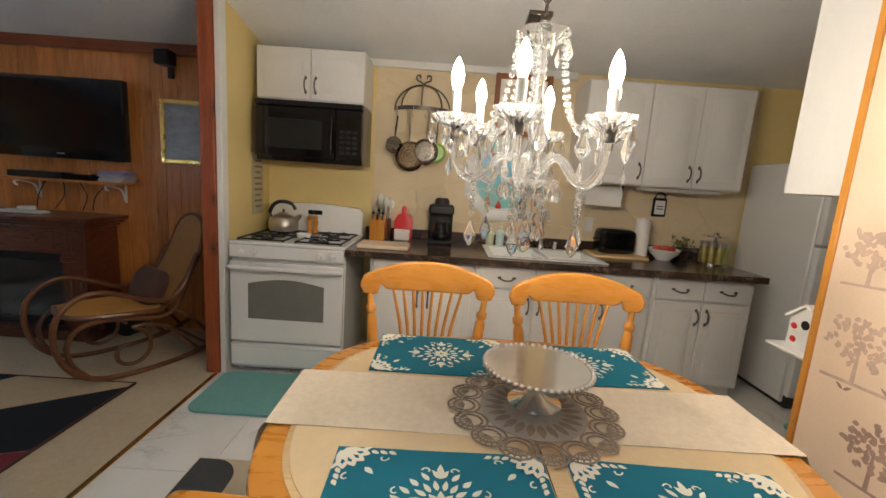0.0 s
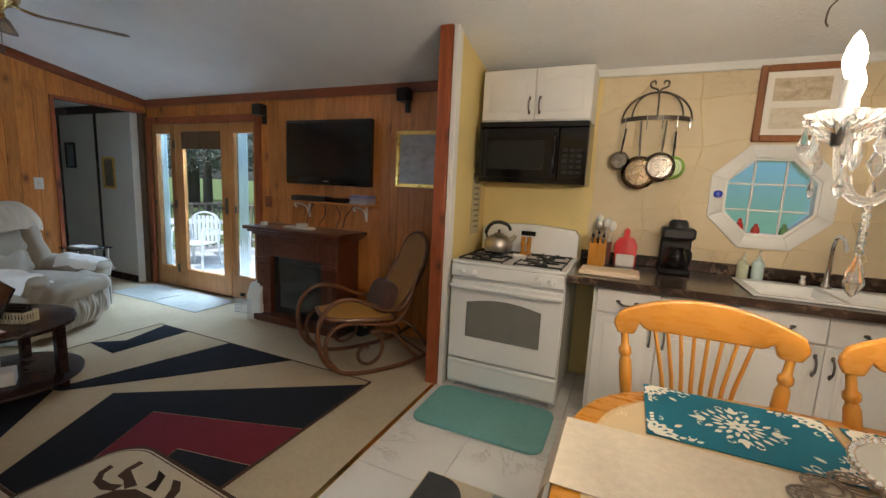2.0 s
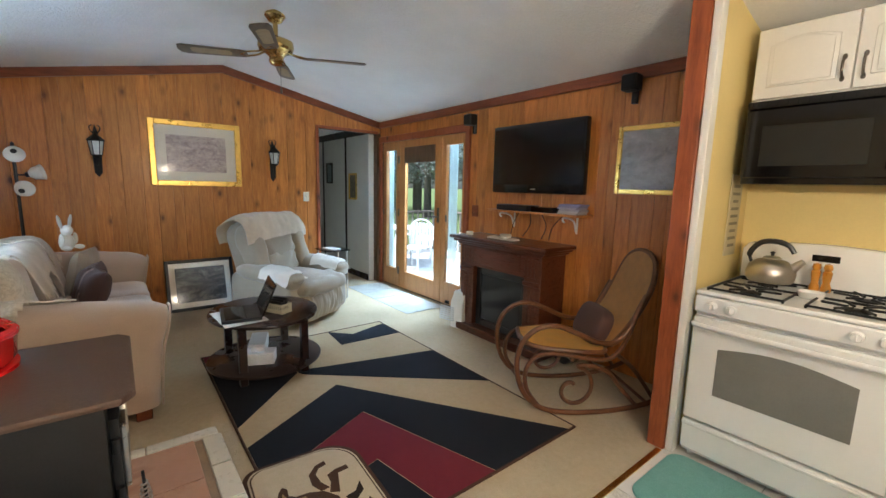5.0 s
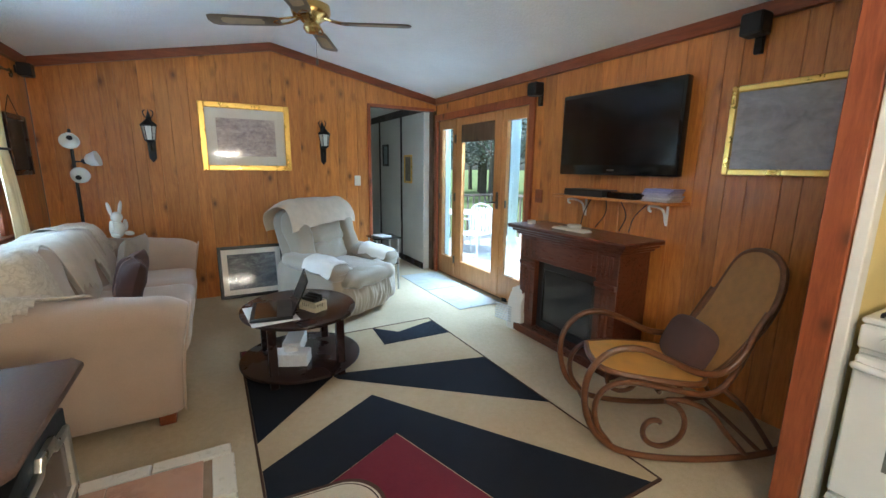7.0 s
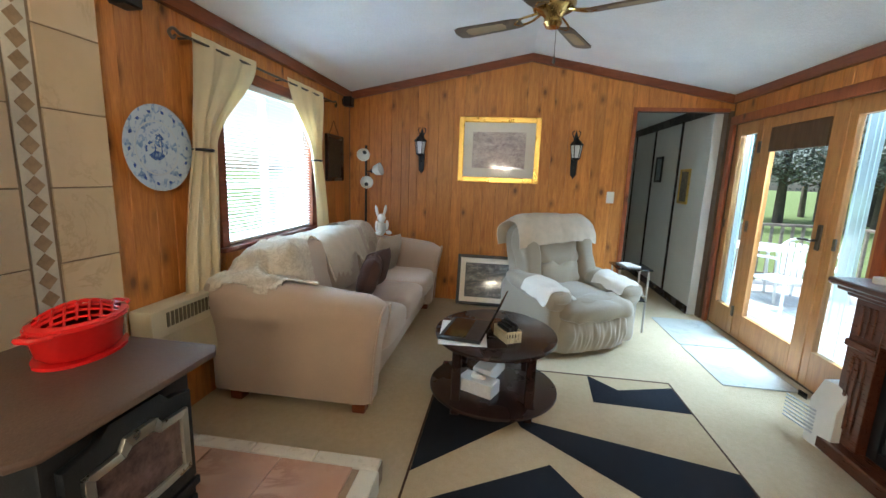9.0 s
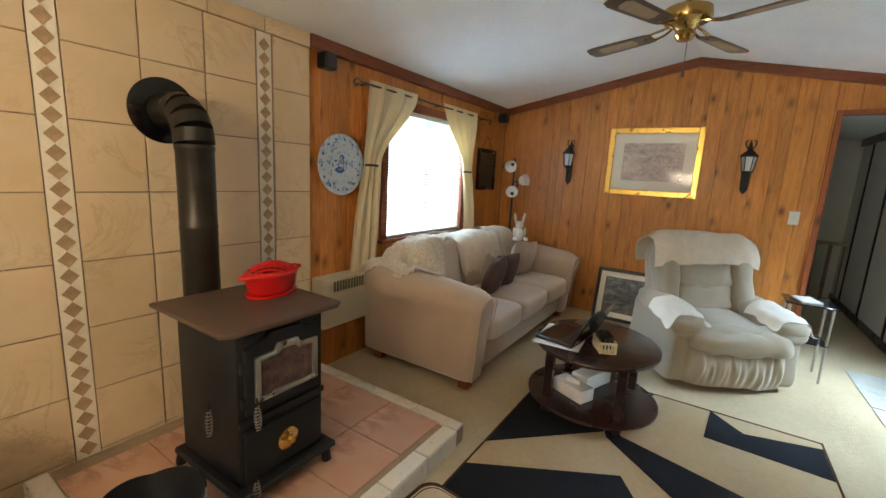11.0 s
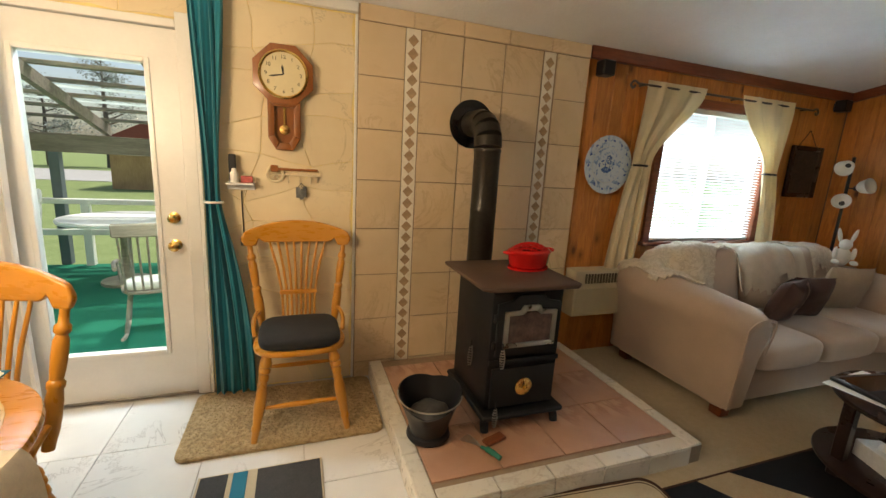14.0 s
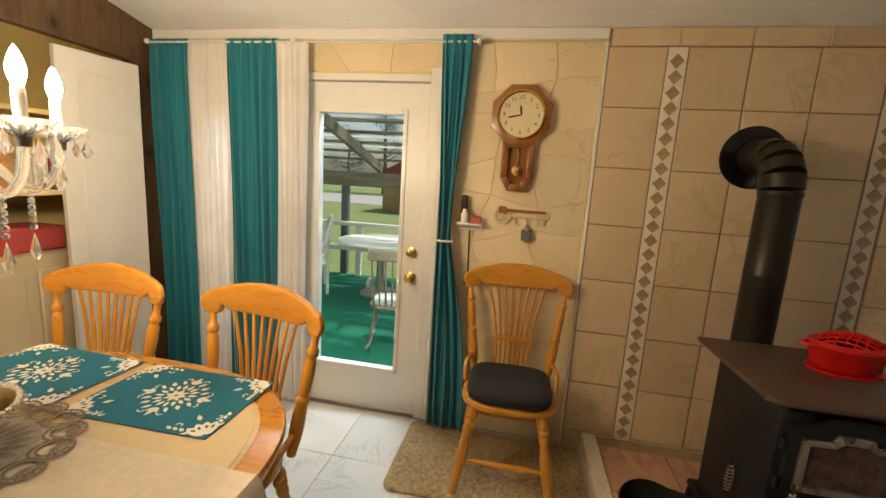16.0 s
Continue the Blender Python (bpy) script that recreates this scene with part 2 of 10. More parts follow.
def timber(name, dark, light, rough=0.45, axis=2, knots=False, stretch=9.0, coat=0.0, tone=(0.8, 1.15), size=1.0):
    """Wood with grain along one axis, boards that differ in tone, knots on request."""
    m, nt, s = M(name)
    sc = [stretch * size] * 3
    sc[axis] = size
    rnd = nt.nodes.new("ShaderNodeObjectInfo").outputs["Random"]
    tc = nt.nodes.new("ShaderNodeTexCoord").outputs["Object"]
    shift = nt.nodes.new("ShaderNodeVectorMath")
    shift.operation = "MULTIPLY_ADD"
    cmb = nt.nodes.new("ShaderNodeCombineXYZ")
    for i in range(3):
        nt.links.new(rnd, cmb.inputs[i])
    nt.links.new(cmb.outputs[0], shift.inputs[0])
    shift.inputs[1].default_value = (13, 7, 29)
    nt.links.new(tc, shift.inputs[2])
    mp = nt.nodes.new("ShaderNodeMapping")
    mp.inputs["Scale"].default_value = sc
    nt.links.new(shift.outputs[0], mp.inputs["Vector"])
    v = mp.outputs["Vector"]
    grain = noise_of(nt, v, 3.2, 6, 0.62, 0.7)
    fine = noise_of(nt, v, 16, 4, 0.6, 0.3)
    broad = noise_of(nt, shift.outputs[0], 1.6 * size, 3)
    c = ramp(nt, grain, [(0.32, dark), (0.62, light)])
    c = mix(nt, 0.35, c, ramp(nt, fine, [(0.35, dark), (0.65, light)]))
    c = mix(nt, 0.6, c, ramp(nt, broad, [(0.3, (0.72, 0.66, 0.6)), (0.7, (1.1, 1.08, 1.05))]), "MULTIPLY")
    if knots:
        kp = nt.nodes.new("ShaderNodeMapping")
        ks = [6.0, 6.0, 6.0]
        ks[axis] = 3.4
        kp.inputs["Scale"].default_value = ks
        nt.links.new(shift.outputs[0], kp.inputs["Vector"])
        vo = node(nt, "ShaderNodeTexVoronoi", Scale=1.0, Randomness=1.0)
        nt.links.new(kp.outputs["Vector"], vo.inputs["Vector"])
        k = ramp(nt, vo.outputs["Distance"], [(0.06, (1, 1, 1)), (0.13, (0.45, 0.45, 0.45)), (0.26, (0, 0, 0))])
        c = mix(nt, k, c, tuple(x * 0.32 for x in dark))
    c = mix(nt, 1.0, c, ramp(nt, rnd, [(0.0, (tone[0],) * 3), (1.0, (tone[1], tone[1] * 0.97, tone[1] * 0.93))]), "MULTIPLY")
    nt.links.new(c, s.inputs["Base Color"])
    nt.links.new(ramp(nt, fine, [(0.2, (rough - 0.08,) * 3), (0.8, (rough + 0.1,) * 3)]), s.inputs["Roughness"])
    s.inputs["Coat Weight"].default_value = coat
    s.inputs["Coat Roughness"].default_value = 0.15
    bump(nt, s, fine, 0.12, 0.003)
    return m


def pile(name, a, c, scale=220.0, depth=0.02):
    """Carpet pile: matt, tufted, with trodden lighter and darker drifts."""
    m, nt, s = M(name)
    v = coords(nt)
    tuft, drift, mid = noise_of(nt, v, scale, 2), noise_of(nt, v, 2.2, 4), noise_of(nt, v, 30, 3)
    col = mix(nt, 0.5, ramp(nt, drift, [(0.3, a), (0.7, c)]), ramp(nt, tuft, [(0.25, tuple(x * 0.7 for x in a)), (0.75, tuple(min(1, x * 1.15) for x in c))]))
    col = mix(nt, 0.3, col, ramp(nt, mid, [(0.3, a), (0.7, c)]))
    nt.links.new(col, s.inputs["Base Color"])
    s.inputs["Roughness"].default_value = 0.95
    s.inputs["Sheen Weight"].default_value = 0.02
    s.inputs["Specular IOR Level"].default_value = 0.2
    bump(nt, s, tuft, 0.7, depth)
    return m


def metal(name, col, rough=0.25, var=0.1):
    return paint(name, col, rough, 1.0, var, 14, 160, 0.05)


def glass(name, col=(1, 1, 1), rough=0.0, ior=1.45):
    m, nt, s = M(name)
    s.inputs["Base Color"].default_value = (*col, 1)
    s.inputs["Roughness"].default_value = rough
    s.inputs["Transmission Weight"].default_value = 1.0
    s.inputs["IOR"].default_value = ior
    return m


def glow(name, col, power):
    m, nt, s = M(name)
    s.inputs["Base Color"].default_value = (*col, 1)
    s.inputs["Emission Color"].default_value = (*col, 1)
    s.inputs["Emission Strength"].default_value = power
    return m


def marbled(name, base, vein, scale=1.3, rough=0.2, width=0.04, size=(1, 1, 1), base2=None, fine=30):
    """Stone look with thin wandering veins."""
    m, nt, s = M(name)
    v = coords(nt, size)
    warp = noise_of(nt, v, scale, 6, 0.65, 1.6)
    lines = ramp(nt, warp, [(0.5 - width, (0, 0, 0)), (0.5, (1, 1, 1)), (0.5 + width, (0, 0, 0))])
    gate = ramp(nt, noise_of(nt, v, scale * 0.9, 2), [(0.45, (0, 0, 0)), (0.62, (1, 1, 1))])
    c = ramp(nt, noise_of(nt, v, fine * 0.1, 4), [(0.3, base), (0.7, base2 or tuple(x * 0.9 for x in base))])
    c = mix(nt, mix(nt, 1.0, lines, gate, "MULTIPLY"), c, vein)
    rnd = nt.nodes.new("ShaderNodeObjectInfo").outputs["Random"]
    c = mix(nt, 1.0, c, ramp(nt, rnd, [(0.0, (0.93, 0.93, 0.92)), (1.0, (1.03, 1.03, 1.03))]), "MULTIPLY")
    nt.links.new(c, s.inputs["Base Color"])
    nt.links.new(ramp(nt, noise_of(nt, v, fine, 3), [(0.2, (rough - 0.06,) * 3), (0.8, (rough + 0.1,) * 3)]), s.inputs["Roughness"])
    return m


pine = timber("pine_panelling", (0.42, 0.135, 0.022), (0.69, 0.29, 0.062), 0.40, 2, True, 10, tone=(0.86, 1.08), coat=0.08)
red_trim = timber("red_stained_trim", (0.15, 0.04, 0.014), (0.30, 0.085, 0.03), 0.4, 0, False, 9)
red_trim_y = timber("red_stained_trim_along", (0.15, 0.04, 0.014), (0.30, 0.085, 0.03), 0.4, 1, False, 9)
red_post = timber("red_stained_post", (0.22, 0.05, 0.015), (0.40, 0.11, 0.035), 0.42, 2, True, 9)
oak = timber("honey_oak", (0.56, 0.24, 0.024), (0.63, 0.29, 0.036), 0.30, 2, False, 5, coat=0.35, tone=(0.93, 1.04), size=0.6)
oak_h = timber("honey_oak_across", (0.56, 0.24, 0.024), (0.63, 0.29, 0.036), 0.28, 0, False, 5, coat=0.35, tone=(0.93, 1.04), size=0.6)
walnut = timber("dark_cherry_wood", (0.07, 0.018, 0.008), (0.16, 0.045, 0.02), 0.3, 0, False, 8, coat=0.3)
espresso = paint("espresso_wood", (0.024, 0.011, 0.009), 0.27, var=0.12, scale=3, fine=60, relief=0.015, spread=(0.95, 1.05))
# walnut tone darkened: the shadow the rocker stands in is in the colour
bentwood = timber("shaded_bentwood_walnut", (0.085, 0.033, 0.013), (0.17, 0.07, 0.027), 0.32, 0, False, 8, coat=0.3)
door_wood = timber("clear_fir_door", (0.46, 0.20, 0.06), (0.66, 0.34, 0.12), 0.35, 2, False, 10, coat=0.2)
clock_wood = timber("clock_oak", (0.20, 0.065, 0.014), (0.34, 0.125, 0.03), 0.32, 2, False, 9, coat=0.3)
weathered = timber("weathered_boards", (0.20, 0.17, 0.14), (0.36, 0.32, 0.27), 0.8, 0, False, 9)
ceiling_paint = paint("textured_ceiling_paint", (0.86, 0.86, 0.85), 0.9, var=0.05, scale=3, fine=55, relief=0.45, spread=None, dist=0.012)
yellow_wall = paint("yellow_wall_paint", (0.80, 0.64, 0.27), 0.6, var=0.05, scale=4, fine=70, relief=0.1, spread=None)
white_paint = paint("white_gloss_paint", (0.80, 0.79, 0.75), 0.35, var=0.04, scale=5, fine=60, relief=0.06, spread=(0.97, 1.0))
cab_white = paint("white_cabinet_foil", (0.78, 0.76, 0.72), 0.38, var=0.035, scale=4, fine=50, relief=0.05, spread=(0.97, 1.0))
enamel = paint("white_enamel", (0.82, 0.82, 0.80), 0.18, var=0.02, scale=4, fine=40, relief=0.02, spread=None, coat=0.3)
black_gloss = paint("black_gloss", (0.005, 0.005, 0.006), 0.09, var=0.2, scale=6, fine=60, relief=0.01)
black_matte = paint("black_plastic", (0.010, 0.010, 0.011), 0.36, var=0.25, scale=12, fine=120, relief=0.1)
cast_iron = paint("black_cast_iron", (0.015, 0.0165, 0.019), 0.52, 0.35, 0.3, 8, 130, 0.25)
iron_top = paint("brown_scorched_iron", (0.105, 0.066, 0.048), 0.5, 0.3, 0.28, 7, 140, 0.3)
pipe_black = paint("black_stove_pipe", (0.03, 0.026, 0.02), 0.36, 0.5, 0.35, 5, 60, 0.1)
brass = metal("brass", (0.80, 0.54, 0.18), 0.22)
steel = metal("brushed_steel", (0.50, 0.47, 0.43), 0.34)
chrome = metal("chrome", (0.78, 0.78, 0.78), 0.1)
pewter = metal("antique_pewter", (0.16, 0.14, 0.12), 0.35, 0.25)
nickel = metal("nickel_trim", (0.55, 0.53, 0.47), 0.3)
pan_steel = metal("tarnished_pan_steel", (0.17, 0.15, 0.125), 0.26, 0.25)
copper_steel = metal("warm_pan_steel", (0.17, 0.12, 0.07), 0.26, 0.2)
gilt = metal("gilt_frame", (0.88, 0.60, 0.16), 0.3, 0.15)
teal = paint("teal_curtain_cloth", (0.003, 0.165, 0.225), 0.8, var=0.15, scale=6, fine=260, relief=0.2, sheen=0.2)
teal_mat = paint("teal_placemat_cloth", (0.008, 0.15, 0.23), 0.85, var=0.1, scale=20, fine=350, relief=0.3, spread=None)
cream_print = paint("cream_damask_print", (0.80, 0.78, 0.66), 0.85, var=0.06, scale=30, fine=350, relief=0.3, spread=None)
cream_cloth = paint("cream_curtain_cloth", (0.88, 0.76, 0.50), 0.85, var=0.06, scale=8, fine=240, relief=0.15, sheen=0.2)


def translucent(m, share):
    """Lets a share of the daylight through a thin cloth."""
    nt = m.node_tree
    s, out = nt.nodes["Principled BSDF"], nt.nodes["Material Output"]
    thin = nt.nodes.new("ShaderNodeBsdfTranslucent")
    if s.inputs["Base Color"].links:
        nt.links.new(s.inputs["Base Color"].links[0].from_socket, thin.inputs["Color"])
    both = nt.nodes.new("ShaderNodeMixShader")
    both.inputs[0].default_value = share
    nt.links.new(s.outputs[0], both.inputs[1])
    nt.links.new(thin.outputs[0], both.inputs[2])
    nt.links.new(both.outputs[0], out.inputs["Surface"])


translucent(cream_cloth, 0.25)
runner_cloth = paint("ivory_runner_cloth", (0.70, 0.61, 0.47), 0.85, var=0.10, scale=45, fine=200, relief=0.25, spread=None)
sofa_cloth = paint("beige_velour", (0.52, 0.40, 0.31), 0.9, var=0.09, scale=4, fine=150, relief=0.25, sheen=0.6, spread=(0.96, 1.04))
recliner_cloth = paint("pale_taupe_velour", (0.37, 0.325, 0.25), 0.9, var=0.1, scale=5, fine=150, relief=0.25, sheen=0.5, spread=(0.96, 1.04))
throw_cloth = paint("ivory_throw", (0.66, 0.58, 0.47), 0.92, var=0.12, scale=14, fine=170, relief=0.4, sheen=0.4, spread=(0.96, 1.04))
patterned_throw, nt_, s_ = M("ivory_leaf_patterned_throw")
v_ = coords(nt_)
leafy = noise_of(nt_, v_, 13, 3, 0.5, 2.2)
weave = noise_of(nt_, v_, 240, 2)
nt_.links.new(mix(nt_, 0.25, ramp(nt_, leafy, [(0.42, (0.66, 0.58, 0.46)), (0.50, (0.50, 0.42, 0.31)), (0.58, (0.70, 0.62, 0.50))]), ramp(nt_, weave, [(0.3, (0.50, 0.43, 0.33)), (0.7, (0.74, 0.66, 0.54))])), s_.inputs["Base Color"])
s_.inputs["Roughness"].default_value = 0.93
s_.inputs["Sheen Weight"].default_value = 0.3
bump(nt_, s_, weave, 0.4, 0.004)
brown_cloth = paint("brown_cushion_cloth", (0.075, 0.034, 0.027), 0.92, var=0.15, scale=15, fine=180, relief=0.3, sheen=0.08)
tan_cloth = paint("tan_cushion_cloth", (0.38, 0.30, 0.22), 0.92, var=0.1, scale=12, fine=180, relief=0.3, sheen=0.3)
mauve_cloth = paint("mauve_patch_cloth", (0.27, 0.16, 0.13), 0.92, var=0.1, scale=12, fine=180, relief=0.3, sheen=0.1)
black_cloth = paint("black_seat_pad_cloth", (0.009, 0.008, 0.008), 0.95, var=0.3, scale=30, fine=220, relief=0.5, sheen=0.05)
linen = paint("white_linen", (0.78, 0.76, 0.70), 0.9, var=0.05, scale=10, fine=200, relief=0.3)
paper = paint("white_paper", (0.80, 0.78, 0.74), 0.8, var=0.03, scale=10, fine=90, relief=0.03)
mat_card = paint("cream_mount_card", (0.74, 0.70, 0.62), 0.8, var=0.03, scale=10, fine=120, relief=0.04)
red_enamel = paint("red_enamel", (0.62, 0.012, 0.012), 0.22, var=0.12, scale=7, fine=60, relief=0.03, coat=0.4)
red_plastic = paint("red_plastic", (0.66, 0.03, 0.03), 0.4, var=0.08)
carpet = pile("beige_carpet_pile", (0.52, 0.41, 0.25), (0.72, 0.60, 0.41))
rug_navy = pile("navy_rug_pile", (0.006, 0.008, 0.014), (0.013, 0.015, 0.023), 260, 0.012)
rug_tan = pile("tan_rug_pile", (0.46, 0.34, 0.19), (0.58, 0.45, 0.28), 260, 0.012)
rug_red = pile("burgundy_rug_pile", (0.13, 0.012, 0.022), (0.20, 0.022, 0.036), 260, 0.012)
rug_brown = pile("brown_rug_pile", (0.06, 0.03, 0.018), (0.10, 0.05, 0.03), 260, 0.012)
rug_cream = pile("cream_rug_pile", (0.60, 0.50, 0.33), (0.70, 0.60, 0.43), 260, 0.012)
rug_gold = pile("gold_rug_pile", (0.36, 0.24, 0.10), (0.48, 0.34, 0.17), 260, 0.012)
rug_dark = pile("dark_brown_rug_pile", (0.018, 0.011, 0.008), (0.035, 0.02, 0.014), 260, 0.012)
fur = pile("tan_shag_pile", (0.16, 0.10, 0.04), (0.60, 0.44, 0.24), 45, 0.05)
aqua_mat = pile("aqua_bath_mat_pile", (0.20, 0.46, 0.42), (0.28, 0.56, 0.52), 200, 0.02)
floor_tile = marbled("white_marbled_floor_tile", (0.78, 0.76, 0.72), (0.52, 0.49, 0.46), 1.5, 0.16, 0.012)
stone_paper = marbled("stone_look_wall_panel", (0.72, 0.58, 0.36), (0.58, 0.47, 0.29), 1.0, 0.6, 0.008, base2=(0.78, 0.66, 0.44))
wall_tile = marbled("tan_ceramic_tile", (0.65, 0.495, 0.30), (0.58, 0.43, 0.255), 2.5, 0.33, 0.03, base2=(0.72, 0.565, 0.375))
hearth_tile = marbled("terracotta_hearth_tile", (0.46, 0.25, 0.16), (0.38, 0.19, 0.12), 2.5, 0.42, 0.05, base2=(0.55, 0.33, 0.22))
edge_tile = marbled("ivory_edge_tile", (0.74, 0.68, 0.57), (0.6, 0.52, 0.42), 3, 0.28, 0.03)
grout = paint("brown_grout", (0.32, 0.23, 0.15), 0.9, var=0.2, scale=14, fine=160, relief=0.3, spread=None)
pale_grout = paint("grey_grout", (0.42, 0.39, 0.34), 0.9, var=0.15, scale=14, fine=160, relief=0.3, spread=None)
accent_light = paint("ivory_accent_tile", (0.76, 0.70, 0.58), 0.4, var=0.1, scale=20, fine=90, relief=0.1)
accent_dark = paint("brown_accent_tile", (0.40, 0.27, 0.15), 0.4, var=0.2, scale=20, fine=90, relief=0.1)
counter_stone = marbled("dark_marbled_laminate", (0.028, 0.02, 0.017), (0.26, 0.17, 0.12), 7.0, 0.16, 0.05, base2=(0.07, 0.045, 0.035))
hall_panel = paint("white_hall_panel", (0.70, 0.69, 0.64), 0.55, var=0.06, scale=3, fine=40, relief=0.06, spread=None)
dark_wall = timber("dark_brown_panelling", (0.10, 0.055, 0.028), (0.20, 0.12, 0.065), 0.5, 2, True, 8)
clear_glass = glass("clear_glass")
crystal = glass("cut_crystal", (1, 1, 0.98), 0.0, 1.52)
translucent(crystal, 0.07)
pane_glass = glass("window_glass", (0.97, 1, 0.99), 0.0, 1.02)
frost = paint("blue_white_sheer_film", (0.72, 0.86, 0.90), 0.6, var=0.06, scale=6, fine=80, relief=0.05, spread=None)
frost.node_tree.nodes["Principled BSDF"].inputs["Transmission Weight"].default_value = 0.75
frost.node_tree.nodes["Principled BSDF"].inputs["IOR"].default_value = 1.05
picture_glass = paint("dark_mirror_glass", (0.03, 0.03, 0.032), 0.03, var=0.1, relief=0.0)
screen_black = paint("dark_screen_glass", (0.006, 0.006, 0.007), 0.14, var=0.1, relief=0.0)
grass_mat = pile("lawn_grass", (0.14, 0.20, 0.06), (0.28, 0.34, 0.14), 40, 0.05)
green_carpet = pile("green_porch_carpet", (0.006, 0.13, 0.075), (0.012, 0.19, 0.11), 180, 0.01)
# leaf colour greyed and paled: the haze over the woods is painted in
leaf_mat = paint("hazed_tree_leaves", (0.23, 0.26, 0.235), 0.6, var=0.35, scale=2, fine=20, relief=0.0, spread=(0.7, 1.2))
bark = timber("grey_bark", (0.10, 0.085, 0.07), (0.20, 0.17, 0.14), 0.9, 2, False, 6)
gravel = paint("gravel_drive", (0.36, 0.35, 0.33), 0.95, var=0.2, scale=3, fine=120, relief=0.4, spread=None)
snow_deck = paint("pale_weathered_decking", (0.70, 0.70, 0.69), 0.8, var=0.12, scale=6, fine=60, relief=0.2)
sky_film = paint("clear_roof_panel", (0.80, 0.86, 0.84), 0.5, var=0.15, scale=5, fine=40, relief=0.05)
translucent(sky_film, 0.7)


# ---------------------------------------------------------------- the large structure
WX, NY, EX = -5.52, 3.94, 3.5          # west wall, north wall, kitchen's east wall; the south wall is y = 0
EAVE, RIDGE_Y, RIDGE_Z = 2.27, 1.96, 2.665
FLOOR_LINE = -1.13                      # carpet to the west, tile to the east


def roof_z(y):
    return EAVE + (RIDGE_Z - EAVE) * (1 - abs(y - RIDGE_Y) / (RIDGE_Y if y < RIDGE_Y else NY - RIDGE_Y))


# floors
b = B()
box(b, (WX - 3.2, -0.12, -0.2), (FLOOR_LINE, NY + 0.12, 0.0))
structure("floor_carpet", b, carpet, "worn beige wall-to-wall carpet")
b = B()
box(b, (FLOOR_LINE, -0.12, -0.2), (EX + 0.1, NY + 0.12, -0.006))
kitchen_floor = structure("floor_tiled", b, pale_grout, "white marbled floor tiles with thin grey veins")
b = B()
box(b, (FLOOR_LINE - 0.015, 0.6, 0.0), (FLOOR_LINE + 0.015, NY - 0.75, 0.006), 0.002)
structure("floor_threshold_trim", b, brass)

# ceiling
b = B()
add(b, [(WX - 0.1, -0.1, roof_z(0) - 0.02), (EX + 0.1, -0.1, roof_z(0) - 0.02), (EX + 0.1, RIDGE_Y, RIDGE_Z), (WX - 0.1, RIDGE_Y, RIDGE_Z), (EX + 0.1, NY + 0.1, EAVE - 0.02), (WX - 0.1, NY + 0.1, EAVE - 0.02),
        (WX - 0.1, -0.1, 2.9), (EX + 0.1, -0.1, 2.9), (EX + 0.1, NY + 0.1, 2.9), (WX - 0.1, NY + 0.1, 2.9)],
    [(0, 1, 2, 3), (3, 2, 4, 5), (6, 7, 1, 0), (7, 8, 4, 2, 1), (8, 9, 5, 4), (9, 6, 0, 3, 5), (6, 9, 8, 7)])
structure("ceiling", b, ceiling_paint, "white sloping textured ceiling")


def wall_with_holes(b, axis, at, thick, u0, u1, z0, ztop, holes):
    """A wall of boxes round rectangular holes (u0, z0, u1, z1)."""
    cuts = sorted({u0, u1, *[h[0] for h in holes], *[h[2] for h in holes]})
    for a, c in zip(cuts, cuts[1:]):
        spans = [(z0, ztop)]
        for h in holes:
            if h[0] <= a + 1e-6 and h[2] >= c - 1e-6:
                spans = [s for p, q in spans for s in ((p, min(q, h[1])), (max(p, h[3]), q)) if s[1] - s[0] > 1e-4]
        for p, q in spans:
            if axis == "y":
                box(b, (a, min(at, at + thick), p), (c, max(at, at + thick), q))
            else:
                box(b, (min(at, at + thick), a, p), (max(at, at + thick), c, q))
    return b


DOOR_W = (-5.44, 0.02, -3.66, 1.99)      # the glazed front door with its sidelights
WINDOW_S = (-4.55, 0.90, -3.35, 1.98)    # living room window
DOOR_S = (-0.12, 0.0, 1.36, 2.01)        # back door and the sidelight behind the curtains
OCT = (0.82, 1.43, 0.25)                 # octagonal window: x, z, clear radius

wall_north_living = structure("wall_north_living", wall_with_holes(B(), "y", NY + 0.02, 0.12, WX - 0.1, -1.16, 0, 2.4, [DOOR_W]), dark_wall)
wall_north_kitchen = structure("wall_north_kitchen", wall_with_holes(B(), "y", NY, 0.14, -1.16, EX, 0, 2.4, [(OCT[0] - 0.36, OCT[1] - 0.36, OCT[0] + 0.36, OCT[1] + 0.36)]), yellow_wall, "yellow and stone-patterned kitchen wall")
wall_south_living = structure("wall_south_living", wall_with_holes(B(), "y", -0.02, -0.12, WX - 0.1, -2.57, 0, 2.4, [WINDOW_S]), dark_wall)
wall_south_kitchen = structure("wall_south_kitchen", wall_with_holes(B(), "y", 0.0, -0.14, -2.57, EX, 0, 2.4, [DOOR_S]), yellow_wall)
b = B()
for lo, hi, z1 in ((0.0, 3.04, 2.9), (3.9, NY + 0.1, 2.9)):
    box(b, (WX - 0.12, lo, 0), (WX - 0.02, hi, z1))
box(b, (WX - 0.12, 3.04, 2.12), (WX - 0.02, 3.9, 2.9))
wall_west = structure("wall_west", b, dark_wall)
b = B()
box(b, (EX, -0.1, 0), (EX + 0.1, NY + 0.1, 2.9))
structure("wall_east", b, stone_paper)

